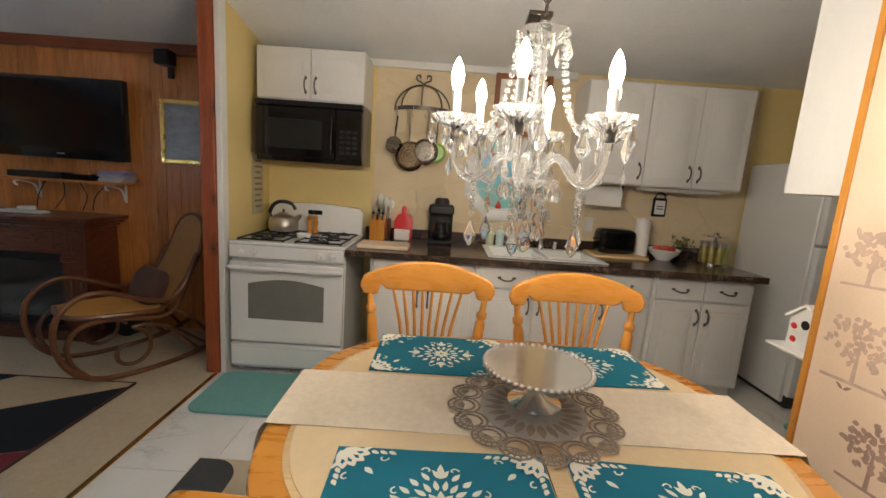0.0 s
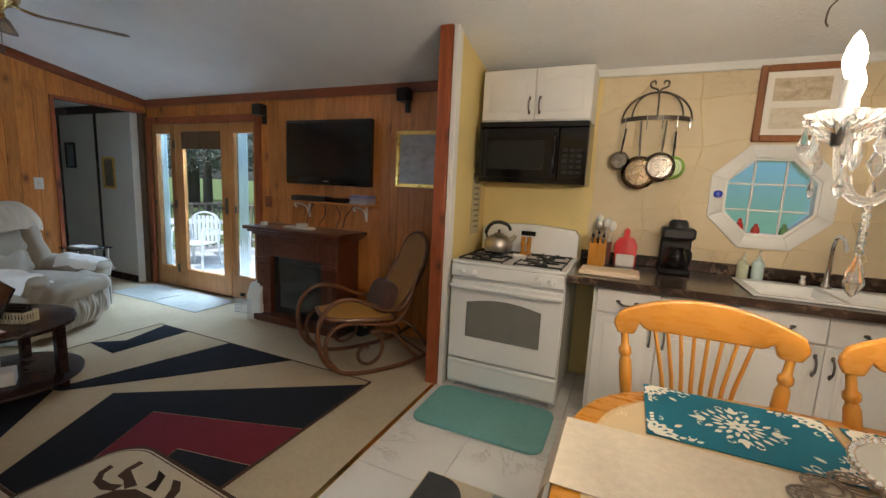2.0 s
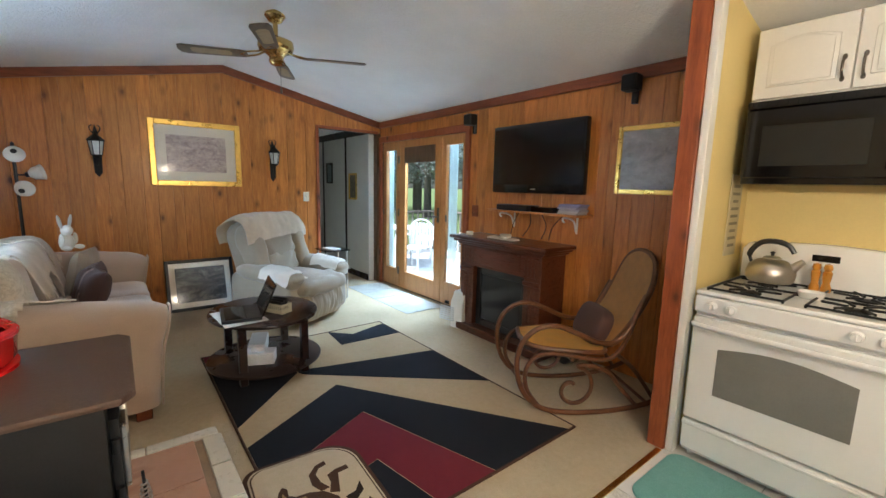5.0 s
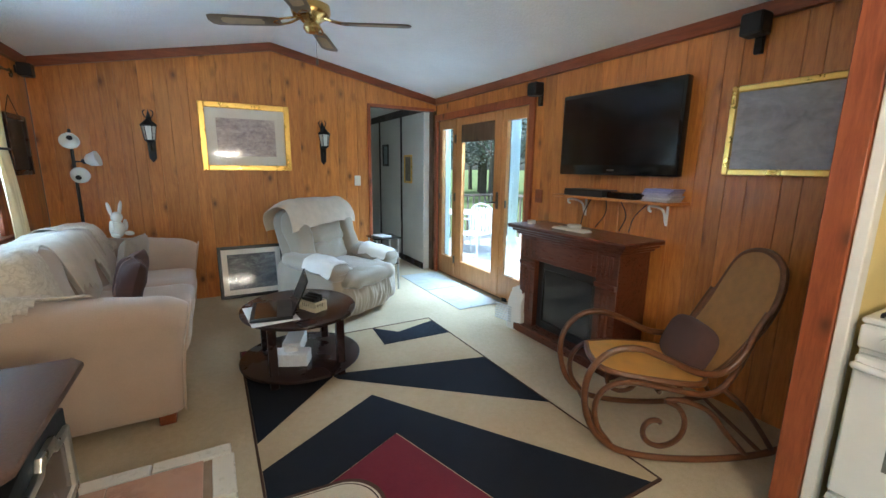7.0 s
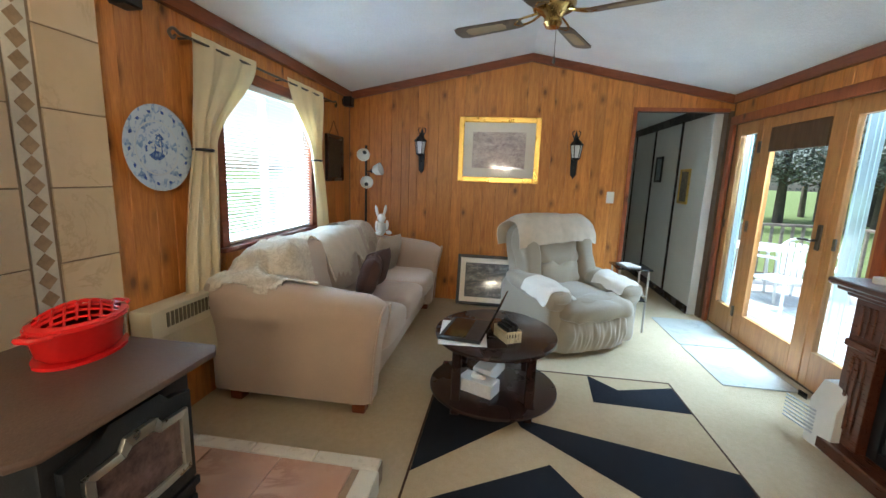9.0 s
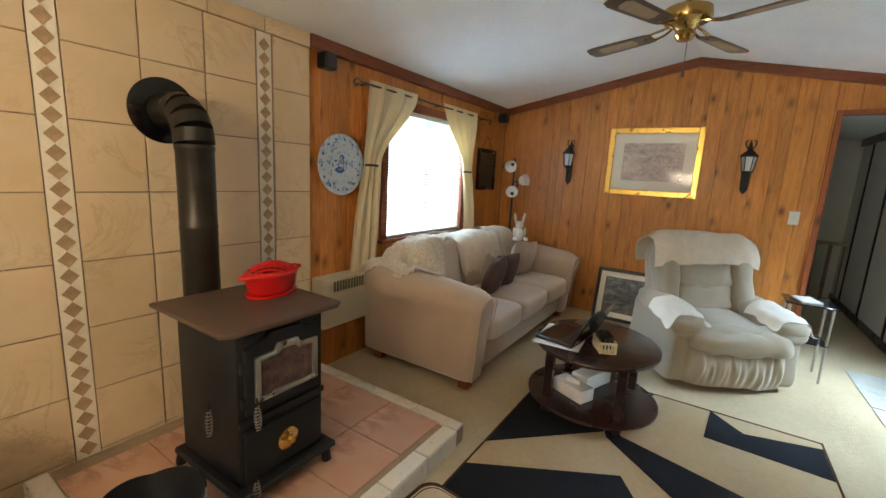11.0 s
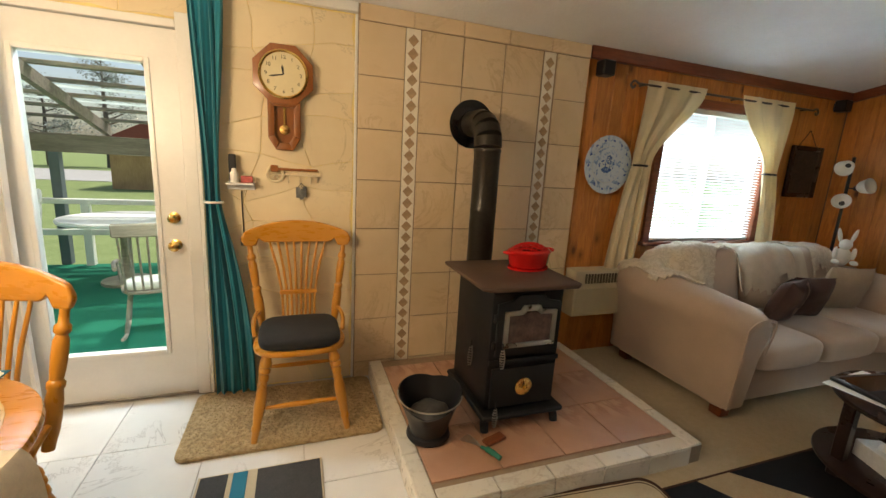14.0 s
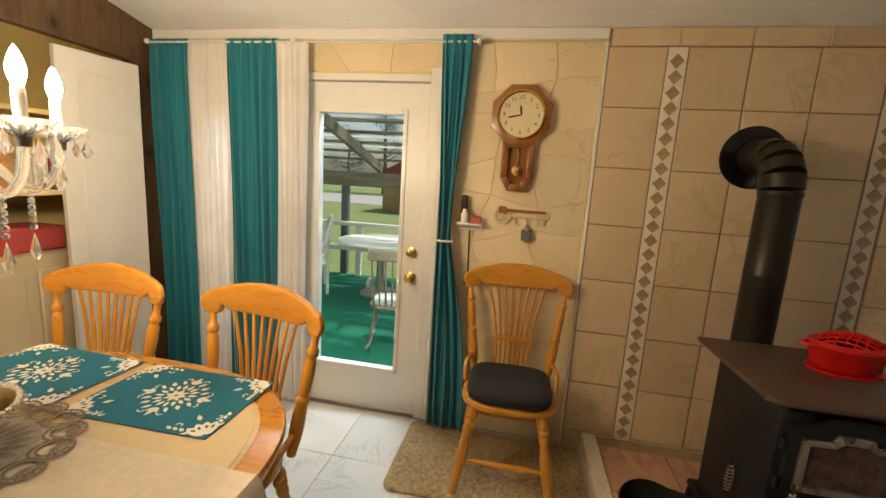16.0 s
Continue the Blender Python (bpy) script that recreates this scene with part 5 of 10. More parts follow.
lathe(b, [(0.0, 0.0), (0.05, 0.0), (0.055, 0.01), (0.10, 0.05), (0.118, 0.085), (0.112, 0.085), (0.09, 0.05), (0.04, 0.015), (0, 0.014)], 28)
part("bowl", b, enamel, fb)
for k, (dx, dy, c) in enumerate(((-0.05, 0.0, (0.5, 0.05, 0.03)), (0.04, 0.03, (0.55, 0.10, 0.04)), (0.03, -0.04, (0.42, 0.04, 0.03)), (-0.02, 0.05, (0.6, 0.3, 0.08)))):
    b = B()
    pillow(b, (dx, dy, 0.075), (0.036, 0.036, 0.033), 1, 1, 16, 10)
    part("apple", b, paint("apple_skin", c, 0.3, var=0.25, scale=25), fb)
pl = thing("small_plant", "little dried flower arrangement in a dark pot", "plant", Matrix.Translation((2.22, 3.78, 0.911)))
b = B()
lathe(b, [(0.0, 0), (0.045, 0), (0.06, 0.07), (0.055, 0.07), (0, 0.06)], 18)
part("pot", b, espresso, pl)
b = B()
rng = random.Random(2)
for k in range(90):
    a, r, h = rng.uniform(0, 6.28), rng.uniform(0, 0.09), rng.uniform(0.06, 0.17)
    c = Vector((r * math.cos(a), r * math.sin(a), h))
    d = Vector((rng.uniform(-1, 1), rng.uniform(-1, 1), rng.uniform(0, 1))).normalized() * 0.022
    e = d.cross(Vector((0, 0, 1))).normalized() * 0.009
    add(b, [c - d, c + e, c + d, c - e], [(0, 1, 2, 3)])
part("leaves", b, paint("dried_leaf", (0.22, 0.20, 0.07), 0.8, var=0.4, scale=40), pl)
sp = thing("spice_carousel", "glass spice jars on a chrome revolving rack", "spice rack", Matrix.Translation((2.37, 3.62, 0.911)))
b = B()
lathe(b, [(0.0, 0), (0.10, 0), (0.10, 0.012), (0.02, 0.016), (0.012, 0.02), (0.012, 0.20), (0.095, 0.205), (0.095, 0.215), (0.02, 0.222), (0.02, 0.235), (0.0, 0.238)], 26)
part("stand", b, chrome, sp)
for k in range(8):
    b = B()
    lathe(b, [(0.0, 0.014), (0.024, 0.014), (0.024, 0.12), (0.02, 0.13), (0.02, 0.135)], 14, Matrix.Translation((0.07 * math.cos(k * 0.785), 0.07 * math.sin(k * 0.785), 0)))
    j = part("jar", b, paint("spice_fill", (0.30, 0.16 + 0.02 * k, 0.06), 0.3, var=0.2), sp)
    b = B()
    lathe(b, [(0.026, 0.135), (0.026, 0.165), (0.0, 0.166)], 14, Matrix.Translation((0.07 * math.cos(k * 0.785), 0.07 * math.sin(k * 0.785), 0)))
    part("lid", b, steel, j)
# under-cabinet towel roll
ut = thing("paper_towel_holder", "white paper towel roll mounted under the wall cabinet", "paper towel", Matrix.Translation((1.53, 3.76, 1.375)))
b = B()
tube(b, [(-0.14, 0, 0), (0.14, 0, 0)], 0.055, 22)
sheet(b, lambda u, v: (-0.135 + 0.27 * u, -0.056, -0.09 * v), 2, 2, 0.001)
part("roll", b, paper, ut)
b = B()
for s in (-0.155, 0.155):
    box(b, (s - 0.006, -0.015, -0.015), (s + 0.006, 0.015, 0.074), 0.002)
tube(b, [(-0.155, 0, 0), (0.155, 0, 0)], 0.006, 8)
part("bracket", b, black_matte, ut)
# hanging sign and outlet
hs = thing("lantern_sign", "small black hanging plaque with white card on the wall", "wall plaque", Matrix.Translation((2.07, NY - 0.008, 1.22)))
b = B()
box(b, (-0.055, -0.02, 0.0), (0.055, -0.002, 0.15), 0.006)
tube(b, smooth_path([(-0.04, -0.01, 0.15), (-0.03, -0.01, 0.18), (0, -0.01, 0.19), (0.03, -0.01, 0.18), (0.04, -0.01, 0.15)]), 0.005, 6)
lathe(b, [(0.0, 0.19), (0.014, 0.2), (0.0, 0.225)], 12, Matrix.Translation((0, -0.01, 0)))
part("frame", b, black_matte, hs)
b = B()
box(b, (-0.04, -0.023, 0.02), (0.04, -0.02, 0.13), 0.001)
card = part("card", b, paper, hs)
for z in (0.06, 0.08):
    b = B()
    box(b, (-0.025, -0.0242, z), (0.025, -0.0231, z + 0.007))
    part("bar", b, black_matte, card)
b = B()
box(b, (-0.036, -0.008, -0.058), (0.036, 0.0, 0.058), 0.003)
single("outlet_plate", b, linen, "cream electrical outlet plate on the backsplash", "outlet", Matrix.Translation((1.52, NY - 0.006, 1.12)))
b = B()
box(b, (-0.3, -0.05, -0.03), (0.3, 0.05, 0.0), 0.006)
single("under_cabinet_light", b, linen, "slim under-cabinet light strip, switched off", "light strip", Matrix.Translation((2.1, 3.74, 1.449)))
# sign on the partition
sg = thing("tin_sign", "tall narrow printed sign on the yellow partition", "wall sign", Matrix.Translation((-1.082, 3.72, 1.05)))
b = B()
box(b, (0.0, -0.09, 0.0), (0.006, 0.09, 0.46), 0.002)
plate = part("plate", b, paint("aged_tin", (0.50, 0.44, 0.27), 0.5, var=0.15), sg)
for k in range(9):
    b = B()
    w = (0.05, 0.06, 0.045, 0.065, 0.055, 0.06, 0.04, 0.06, 0.05)[k]
    box(b, (0.006, -w, 0.05 + 0.042 * k), (0.0075, w, 0.066 + 0.042 * k))
    part("bar", b, paint("faded_print", (0.24, 0.21, 0.15), 0.6), plate)
# framed picture on the kitchen wall
def framed(name, label, w, h, m, frame_mat, mount, picture_mats, depth=0.025, rim=0.03, mount_w=0.05, glazed_=True):
    """A framed picture in its own XZ plane, hung with its face towards -y."""
    f = thing(name, label, "picture", m)
    b = B()
    for lo, hi in (((-w / 2, 0), (-w / 2 + rim, h)), ((w / 2 - rim, 0), (w / 2, h)), ((-w / 2 + rim, 0), (w / 2 - rim, rim)), ((-w / 2 + rim, h - rim), (w / 2 - rim, h))):
        box(b, (lo[0], -depth, lo[1]), (hi[0], 0, hi[1]), min(0.006, rim * 0.2))
    part("frame", b, frame_mat, f)
    b = B()
    box(b, (-w / 2 + rim, -depth * 0.4, rim), (w / 2 - rim, -depth * 0.2, h - rim))
    mt = part("mount", b, mount, f)
    a = rim + mount_w
    for k, (mat_, u0, v0, u1, v1) in enumerate(picture_mats):
        b = B()
        W_, H_ = w - 2 * a, h - 2 * a
        box(b, (-W_ / 2 + W_ * u0, -depth * 0.45 - 0.0006 * (k + 1), a + H_ * v0), (-W_ / 2 + W_ * u1, -depth * 0.38, a + H_ * v1))
        part("print" if k == 0 else "printed_shape", b, mat_, mt, crisp=True)
    if glazed_:
        b = B()
        box(b, (-w / 2 + rim, -depth * 0.62, rim), (w / 2 - rim, -depth * 0.58, h - rim))
        g_ = part("glass", b, pane_glass if glazed_ == 1 else glazed_, f, crisp=True)
        g_.visible_shadow = False
    return f


def scenic(name, a, c, d, scale=5.0, rough=0.5):
    """A printed scene seen from afar: soft shapes in three tones."""
    m, nt, s = M(name)
    v = coords(nt, (1, 1, 1.6))
    n1 = noise_of(nt, v, scale, 6, 0.7, 1.2)
    n2 = noise_of(nt, v, scale * 3.3, 5, 0.7, 0.8)
    col = mix(nt, 0.45, ramp(nt, n1, [(0.35, a), (0.5, c), (0.65, d)]), ramp(nt, n2, [(0.35, a), (0.5, c), (0.65, d)]))
    nt.links.new(col, s.inputs["Base Color"])
    s.inputs["Roughness"].default_value = rough
    return m


thin_glass = paint("picture_glass_sheen", (1.0, 1.0, 1.0), 0.02, var=0.0, relief=0, spread=None)
thin_glass.node_tree.nodes["Principled BSDF"].inputs["Transmission Weight"].default_value = 1.0
thin_glass.node_tree.nodes["Principled BSDF"].inputs["IOR"].default_value = 1.22
framed("framed_print", "dark wood framed pair of small prints above the window", 0.44, 0.46, Matrix.Translation((0.89, NY - 0.007, 1.775)), clock_wood, mat_card,
       [(scenic("sepia_print", (0.30, 0.22, 0.12), (0.5, 0.4, 0.26), (0.66, 0.57, 0.42), 9), 0, 0.55, 1, 1), (scenic("pale_print", (0.5, 0.42, 0.3), (0.62, 0.55, 0.42), (0.72, 0.66, 0.54), 9), 0, 0, 1, 0.42)], 0.03, 0.04, 0.04, thin_glass)
# window ledge ornaments
for x, c, h in ((0.69, (0.6, 0.03, 0.03), 0.10), (0.78, (0.55, 0.06, 0.04), 0.07), (0.93, (0.16, 0.3, 0.12), 0.08)):
    turned("ledge_ornament", [(0.0, 0), (0.022, 0), (0.026, 0.02), (0.02, h * 0.6), (0.01, h * 0.75), (0.014, h * 0.85), (0.0, h)], paint("ornament_glaze", c, 0.3), "small coloured ornament on the window ledge", "ornament", (x, NY + 0.03, 1.192), 16)
b = B()
pillow(b, (0, 0, 0), (0.026, 0.012, 0.024), 0.8, 1, 16, 10)
single("heart_ornament", b, paint("cobalt_glass", (0.02, 0.05, 0.5), 0.15), "cobalt blue glass heart on the window trim", "ornament", Matrix.Translation((0.535, NY - 0.036, 1.44)))
# black box and hook on the ceiling
b = B()
box(b, (-0.07, -0.07, -0.02), (0.07, 0.07, 0.012), 0.004)
tube(b, smooth_path([(-0.03, 0, -0.02), (-0.04, 0, -0.06), (-0.07, 0, -0.10), (-0.08, 0, -0.16), (-0.07, 0, -0.19)]), 0.004, 6)
single("ceiling_hook_plate", b, pewter, "dark square ceiling plate with a swag hook", "ceiling hook", Matrix.Translation((0.83, 3.27, roof_z(3.27) - 0.006)) @ Matrix.Rotation(radians(-11), 4, "X"))
# aqua mats
def mat_rug(name, label, x0, y0, x1, y1, mat_, r=0.08, h=0.018, rz=0):
    pts = arc(x1 - r, y1 - r, r, 0, 90, 6) + arc(x0 + r, y1 - r, r, 90, 180, 6) + arc(x0 + r, y0 + r, r, 180, 270, 6) + arc(x1 - r, y0 + r, r, 270, 360, 6)
    cx_, cy_ = (x0 + x1) / 2, (y0 + y1) / 2
    b = B()
    prism(b, [(p[0] - cx_, p[1] - cy_) for p in pts], h, None, 0.0, 0.006)
    return single(name, b, mat_, label, "mat", Matrix.Translation((cx_, cy_, 0.001)) @ Matrix.Rotation(radians(rz), 4, "Z"))


mat_rug("bath_mat", "aqua plush kitchen mat before the stove", -1.07, 2.72, -0.28, 3.22, aqua_mat)
mat_rug("bath_mat", "aqua plush mat by the refrigerator", 2.55, 2.55, 3.2, 3.0, aqua_mat)


# ---------------------------------------------------------------- dining corner
TC = (0.60, 1.65)
dtab = thing("dining_table", "oval honey oak dining table with cream tiled top", "dining table", Matrix.Translation((TC[0], TC[1], 0)))


def oval(a, c, n=64, e=0.72):
    return [(math.copysign(abs(math.cos(t)) ** e, math.cos(t)) * a, math.copysign(abs(math.sin(t)) ** e, math.sin(t)) * c) for t in [2 * math.pi * (i + 0.5) / n for i in range(n)]]


b = B()
prism(b, oval(0.69, 0.58), 0.036, None, 0.718, 0.012)
top_ = part("tabletop", b, oak_h, dtab)
b = B()
prism(b, oval(0.625, 0.515), 0.0025, None, 0.754, 0.001)
part("border_inlay", b, timber("pale_birch_inlay", (0.72, 0.52, 0.26), (0.82, 0.63, 0.36), 0.3, 0, coat=0.3), top_)
for s in (-1, 1):
    poly = [(x * s, y) for x, y in oval(0.61, 0.50, 96) if x > 0.05]
    poly = [(0.05 * s, -0.499)] + sorted(poly, key=lambda p: math.atan2(p[1], p[0] * s)) + [(0.05 * s, 0.499)]
    b = B()
    prism(b, poly, 0.002, None, 0.7566, 0.0)
    part("tile_field", b, paint("cream_table_tile", (0.76, 0.60, 0.36), 0.22, var=0.05, scale=12, fine=60, relief=0.02, coat=0.2), top_)
b = B()
for x in (-0.003, 0.001):
    box(b, (x, -0.515, 0.7545), (x + 0.002, 0.515, 0.7572))
part("leaf_joint", b, espresso, top_)
b = B()
box(b, (-0.45, -0.30, 0.63), (0.45, 0.30, 0.717), 0.004)
part("apron", b, oak_h, dtab)
for sx in (-1, 1):
    b = B()
    lathe(b, [(0.0, 0.10), (0.055, 0.10), (0.06, 0.13), (0.045, 0.2), (0.075, 0.3), (0.08, 0.36), (0.05, 0.45), (0.045, 0.52), (0.07, 0.58), (0.07, 0.64)], 22, Matrix.Translation((sx * 0.28, 0, 0)))
    part("pedestal", b, oak, dtab)
    for sy in (-1, 1):
        b = B()
        tube(b, smooth_path([(sx * 0.28, sy * 0.03, 0.17), (sx * 0.30, sy * 0.15, 0.15), (sx * 0.34, sy * 0.28, 0.07), (sx * 0.36, sy * 0.34, 0.035)]), 0.034, 10)
        part("foot", b, oak_h, dtab)


# placemats with a damask print, runner, doily and cake stand
def leaf_shape(c, ang, L, w, n=6):
    c, d = Vector((c[0], c[1])), Vector((math.cos(ang), math.sin(ang)))
    e = Vector((-d.y, d.x))
    a = [c + d * L * i / n + e * w * math.sin(math.pi * (i / n) ** 0.8) for i in range(n + 1)]
    z = [c + d * L * i / n - e * w * math.sin(math.pi * (i / n) ** 0.8) for i in range(n - 1, 0, -1)]
    return [(p.x, p.y) for p in a + z]


def scroll(b, c, r, a0, turn, z, w=0.0035):
    pts = [Vector((c[0] + r * (1 - i / 22) * math.cos(a0 + turn * 4.4 * i / 20), c[1] + r * (1 - i / 22) * math.sin(a0 + turn * 4.4 * i / 20))) for i in range(19)]
    for p, q in zip(pts, pts[1:]):
        d = (q - p).normalized() if (q - p).length > 1e-6 else Vector((1, 0))
        e = Vector((-d.y, d.x)) * w
        add(b, [(p.x - e.x, p.y - e.y, z), (q.x - e.x, q.y - e.y, z), (q.x + e.x, q.y + e.y, z), (p.x + e.x, p.y + e.y, z)], [(0, 1, 2, 3)])


def flat(b, poly, z):
    add(b, [(x, y, z) for x, y in poly], [tuple(range(len(poly)))])


def damask(b, w, d, z):
    """Printed damask: a pointed rosette of leaves and scrolls, and a leafy spray in each corner."""
    e = [0]

    def petal(x, y, ang, L, wd):
        e[0] += 1
        flat(b, leaf_shape((x, y), ang, L, wd), z + 0.000012 * e[0])
    for k in range(8):
        a = 2 * math.pi * k / 8
        petal(0.004 * math.cos(a), 0.004 * math.sin(a), a, 0.032, 0.0075)
    for k in range(16):
        a = 2 * math.pi * (k + 0.5) / 16
        petal(0.036 * math.cos(a), 0.036 * math.sin(a), a, 0.030, 0.0062)
    for k in range(4):
        a = math.pi / 2 * k
        reach = 0.070 if k % 2 else 0.078
        for da, L, wd in ((0.0, 0.046, 0.0085), (0.62, 0.032, 0.0065), (-0.62, 0.032, 0.0065)):
            petal(reach * math.cos(a), reach * math.sin(a), a + da, L, wd)
        for da in (0.36, -0.36):
            petal(0.068 * math.cos(a + da), 0.068 * math.sin(a + da), a + da * 1.9, 0.030, 0.0062)
        for s_ in (-1, 1):
            c = a + s_ * 0.30
            scroll(b, (0.098 * math.cos(c), 0.098 * math.sin(c)), 0.012, a + s_ * 1.5, -s_, z, 0.0022)
        c = a + math.pi / 4
        petal(0.066 * math.cos(c), 0.066 * math.sin(c), c, 0.028, 0.007)
    for sx in (-1, 1):
        for sy in (-1, 1):
            cx_, cy_ = sx * (w / 2 - 0.008), sy * (d / 2 - 0.008)
            mid = math.atan2(-sy, -sx)
            for k in range(5):
                a = mid + (k - 2) * 0.36
                L = 0.046 if k % 2 else 0.056
                petal(cx_ + 0.008 * math.cos(a), cy_ + 0.008 * math.sin(a), a, L, 0.0075)
                for s_ in (-1, 1):
                    petal(cx_ + 0.048 * math.cos(a), cy_ + 0.048 * math.sin(a), a + 0.5 * s_, 0.026, 0.005)
            petal(cx_ - sx * 0.064, cy_ - sy * 0.060, mid, 0.030, 0.007)
            for t in range(3):
                petal(cx_ - sx * (0.070 + 0.020 * t), cy_ - sy * 0.004, (math.pi if sx > 0 else 0) + sx * sy * 0.5, 0.022, 0.006)
                petal(cx_ - sx * 0.004, cy_ - sy * (0.066 + 0.018 * t), -sy * math.pi / 2 - sx * sy * 0.5, 0.020, 0.006)
            scroll(b, (cx_ - sx * 0.100, cy_ - sy * 0.026), 0.013, 0, sx, z, 0.0022)
            scroll(b, (cx_ - sx * 0.028, cy_ - sy * 0.092), 0.013, math.pi / 2, sy, z, 0.0022)


MW_, MD_ = 0.475, 0.325
b = B()
sheet(b, lambda u, v: ((u - 0.5) * MW_, (v - 0.5) * MD_, 0.0006 + 0.0009 * math.sin(u * 9 + 1) * math.sin(v * 7)), 14, 10, 0.0016)
pm = thing("placemat", "teal placemat with cream damask print", "placemat", Matrix.Translation((0.355, 2.01, 0.7605)), "placemats on the table")
mat_ob = part("cloth", b, teal_mat, pm)
b = B()
damask(b, MW_, MD_, 0.0032)
part("damask_print", b, cream_print, mat_ob, "cream flower print", crisp=True)
for x, y, r in ((0.87, 2.0, 2), (0.36, 1.295, 1), (0.885, 1.29, -2)):
    copy_thing(pm, Matrix.Translation((x, y, 0.7605)) @ Matrix.Rotation(radians(r), 4, "Z"))
b = B()


def runner_at(u, v):
    x = -0.86 + 1.72 * u
    y = 0.03 + (v - 0.5) * 0.30
    edge = 0.688
    z = 0.7612 + 0.0008 * math.sin(x * 17) * math.sin(y * 21)
    if abs(x) > edge:
        over = abs(x) - edge
        z -= over * 0.98
        x = math.copysign(edge + 0.006 + 0.03 * (1 - math.exp(-over * 18)), x)
    return (x, y, z)


sheet(b, runner_at, 90, 8, 0.0015)
single("table_runner", b, runner_cloth, "ivory woven table runner hanging over the table's ends", "table runner", Matrix.Translation((TC[0], TC[1], 0)))
do = thing("lace_doily", "grey-brown round lace doily under the cake stand", "doily", Matrix.Translation((0.62, 1.665, 0.7645)))
b = B()
R0 = 0.245
prism(b, [(0.15 * math.cos(t), 0.15 * math.sin(t)) for t in [2 * math.pi * i / 40 for i in range(40)]], 0.001, None, 0.0)
lace = paint("grey_lace_thread", (0.26, 0.21, 0.16), 0.9, var=0.3, scale=30, fine=160, relief=0.3, spread=None)
part("centre", b, paint("grey_sheer_mesh", (0.40, 0.36, 0.32), 0.7, var=0.2, scale=30, fine=200, relief=0.2, spread=None), do)
for k in range(16):
    b = B()
    a = 2 * math.pi * k / 16
    c = Vector((0.197 * math.cos(a), 0.197 * math.sin(a), 0.001))
    for r in (0.045, 0.03):
        tube(b, [c + Vector((r * math.cos(t + a), r * math.sin(t + a) * 0.95, 0.0006)) for t in [2 * math.pi * i / 14 for i in range(14)]], 0.0035, 5, True, 0.4)
    for s in range(7):
        t = a + (s - 3) * 0.42
        tube(b, [c, c + Vector((0.045 * math.cos(t), 0.045 * math.sin(t), 0.0006))], 0.0025, 4, False, 0.4)
    part("scallop", b, lace, do)
b = B()
for k in range(24):
    a = 2 * math.pi * k / 24
    flat(b, leaf_shape((0.08 * math.cos(a), 0.08 * math.sin(a)), a, 0.06, 0.012), 0.0018)
part("embroidery", b, lace, do)
cs = thing("cake_stand", "silvery mirrored cake stand with beaded rim", "cake stand", Matrix.Translation((0.63, 1.70, 0.7665)))
b = B()
lathe(b, [(0.0, 0), (0.075, 0), (0.078, 0.006), (0.04, 0.02), (0.018, 0.04), (0.024, 0.055), (0.014, 0.07), (0.02, 0.095), (0.06, 0.108)], 30)
part("foot", b, chrome, cs)
b = B()
lathe(b, [(0.0, 0.108), (0.14, 0.108), (0.15, 0.114), (0.15, 0.118), (0.0, 0.118)], 40)
plt = part("plate", b, metal("mirror_plate", (0.85, 0.83, 0.78), 0.06, 0.03), cs)
b = B()
for k in range(52):
    a = 2 * math.pi * k / 52
    pillow(b, (0.153 * math.cos(a), 0.153 * math.sin(a), 0.116), (0.0085, 0.0085, 0.0085), 1, 1, 8, 5)
part("bead_rim", b, chrome, plt, "row of silver beads")


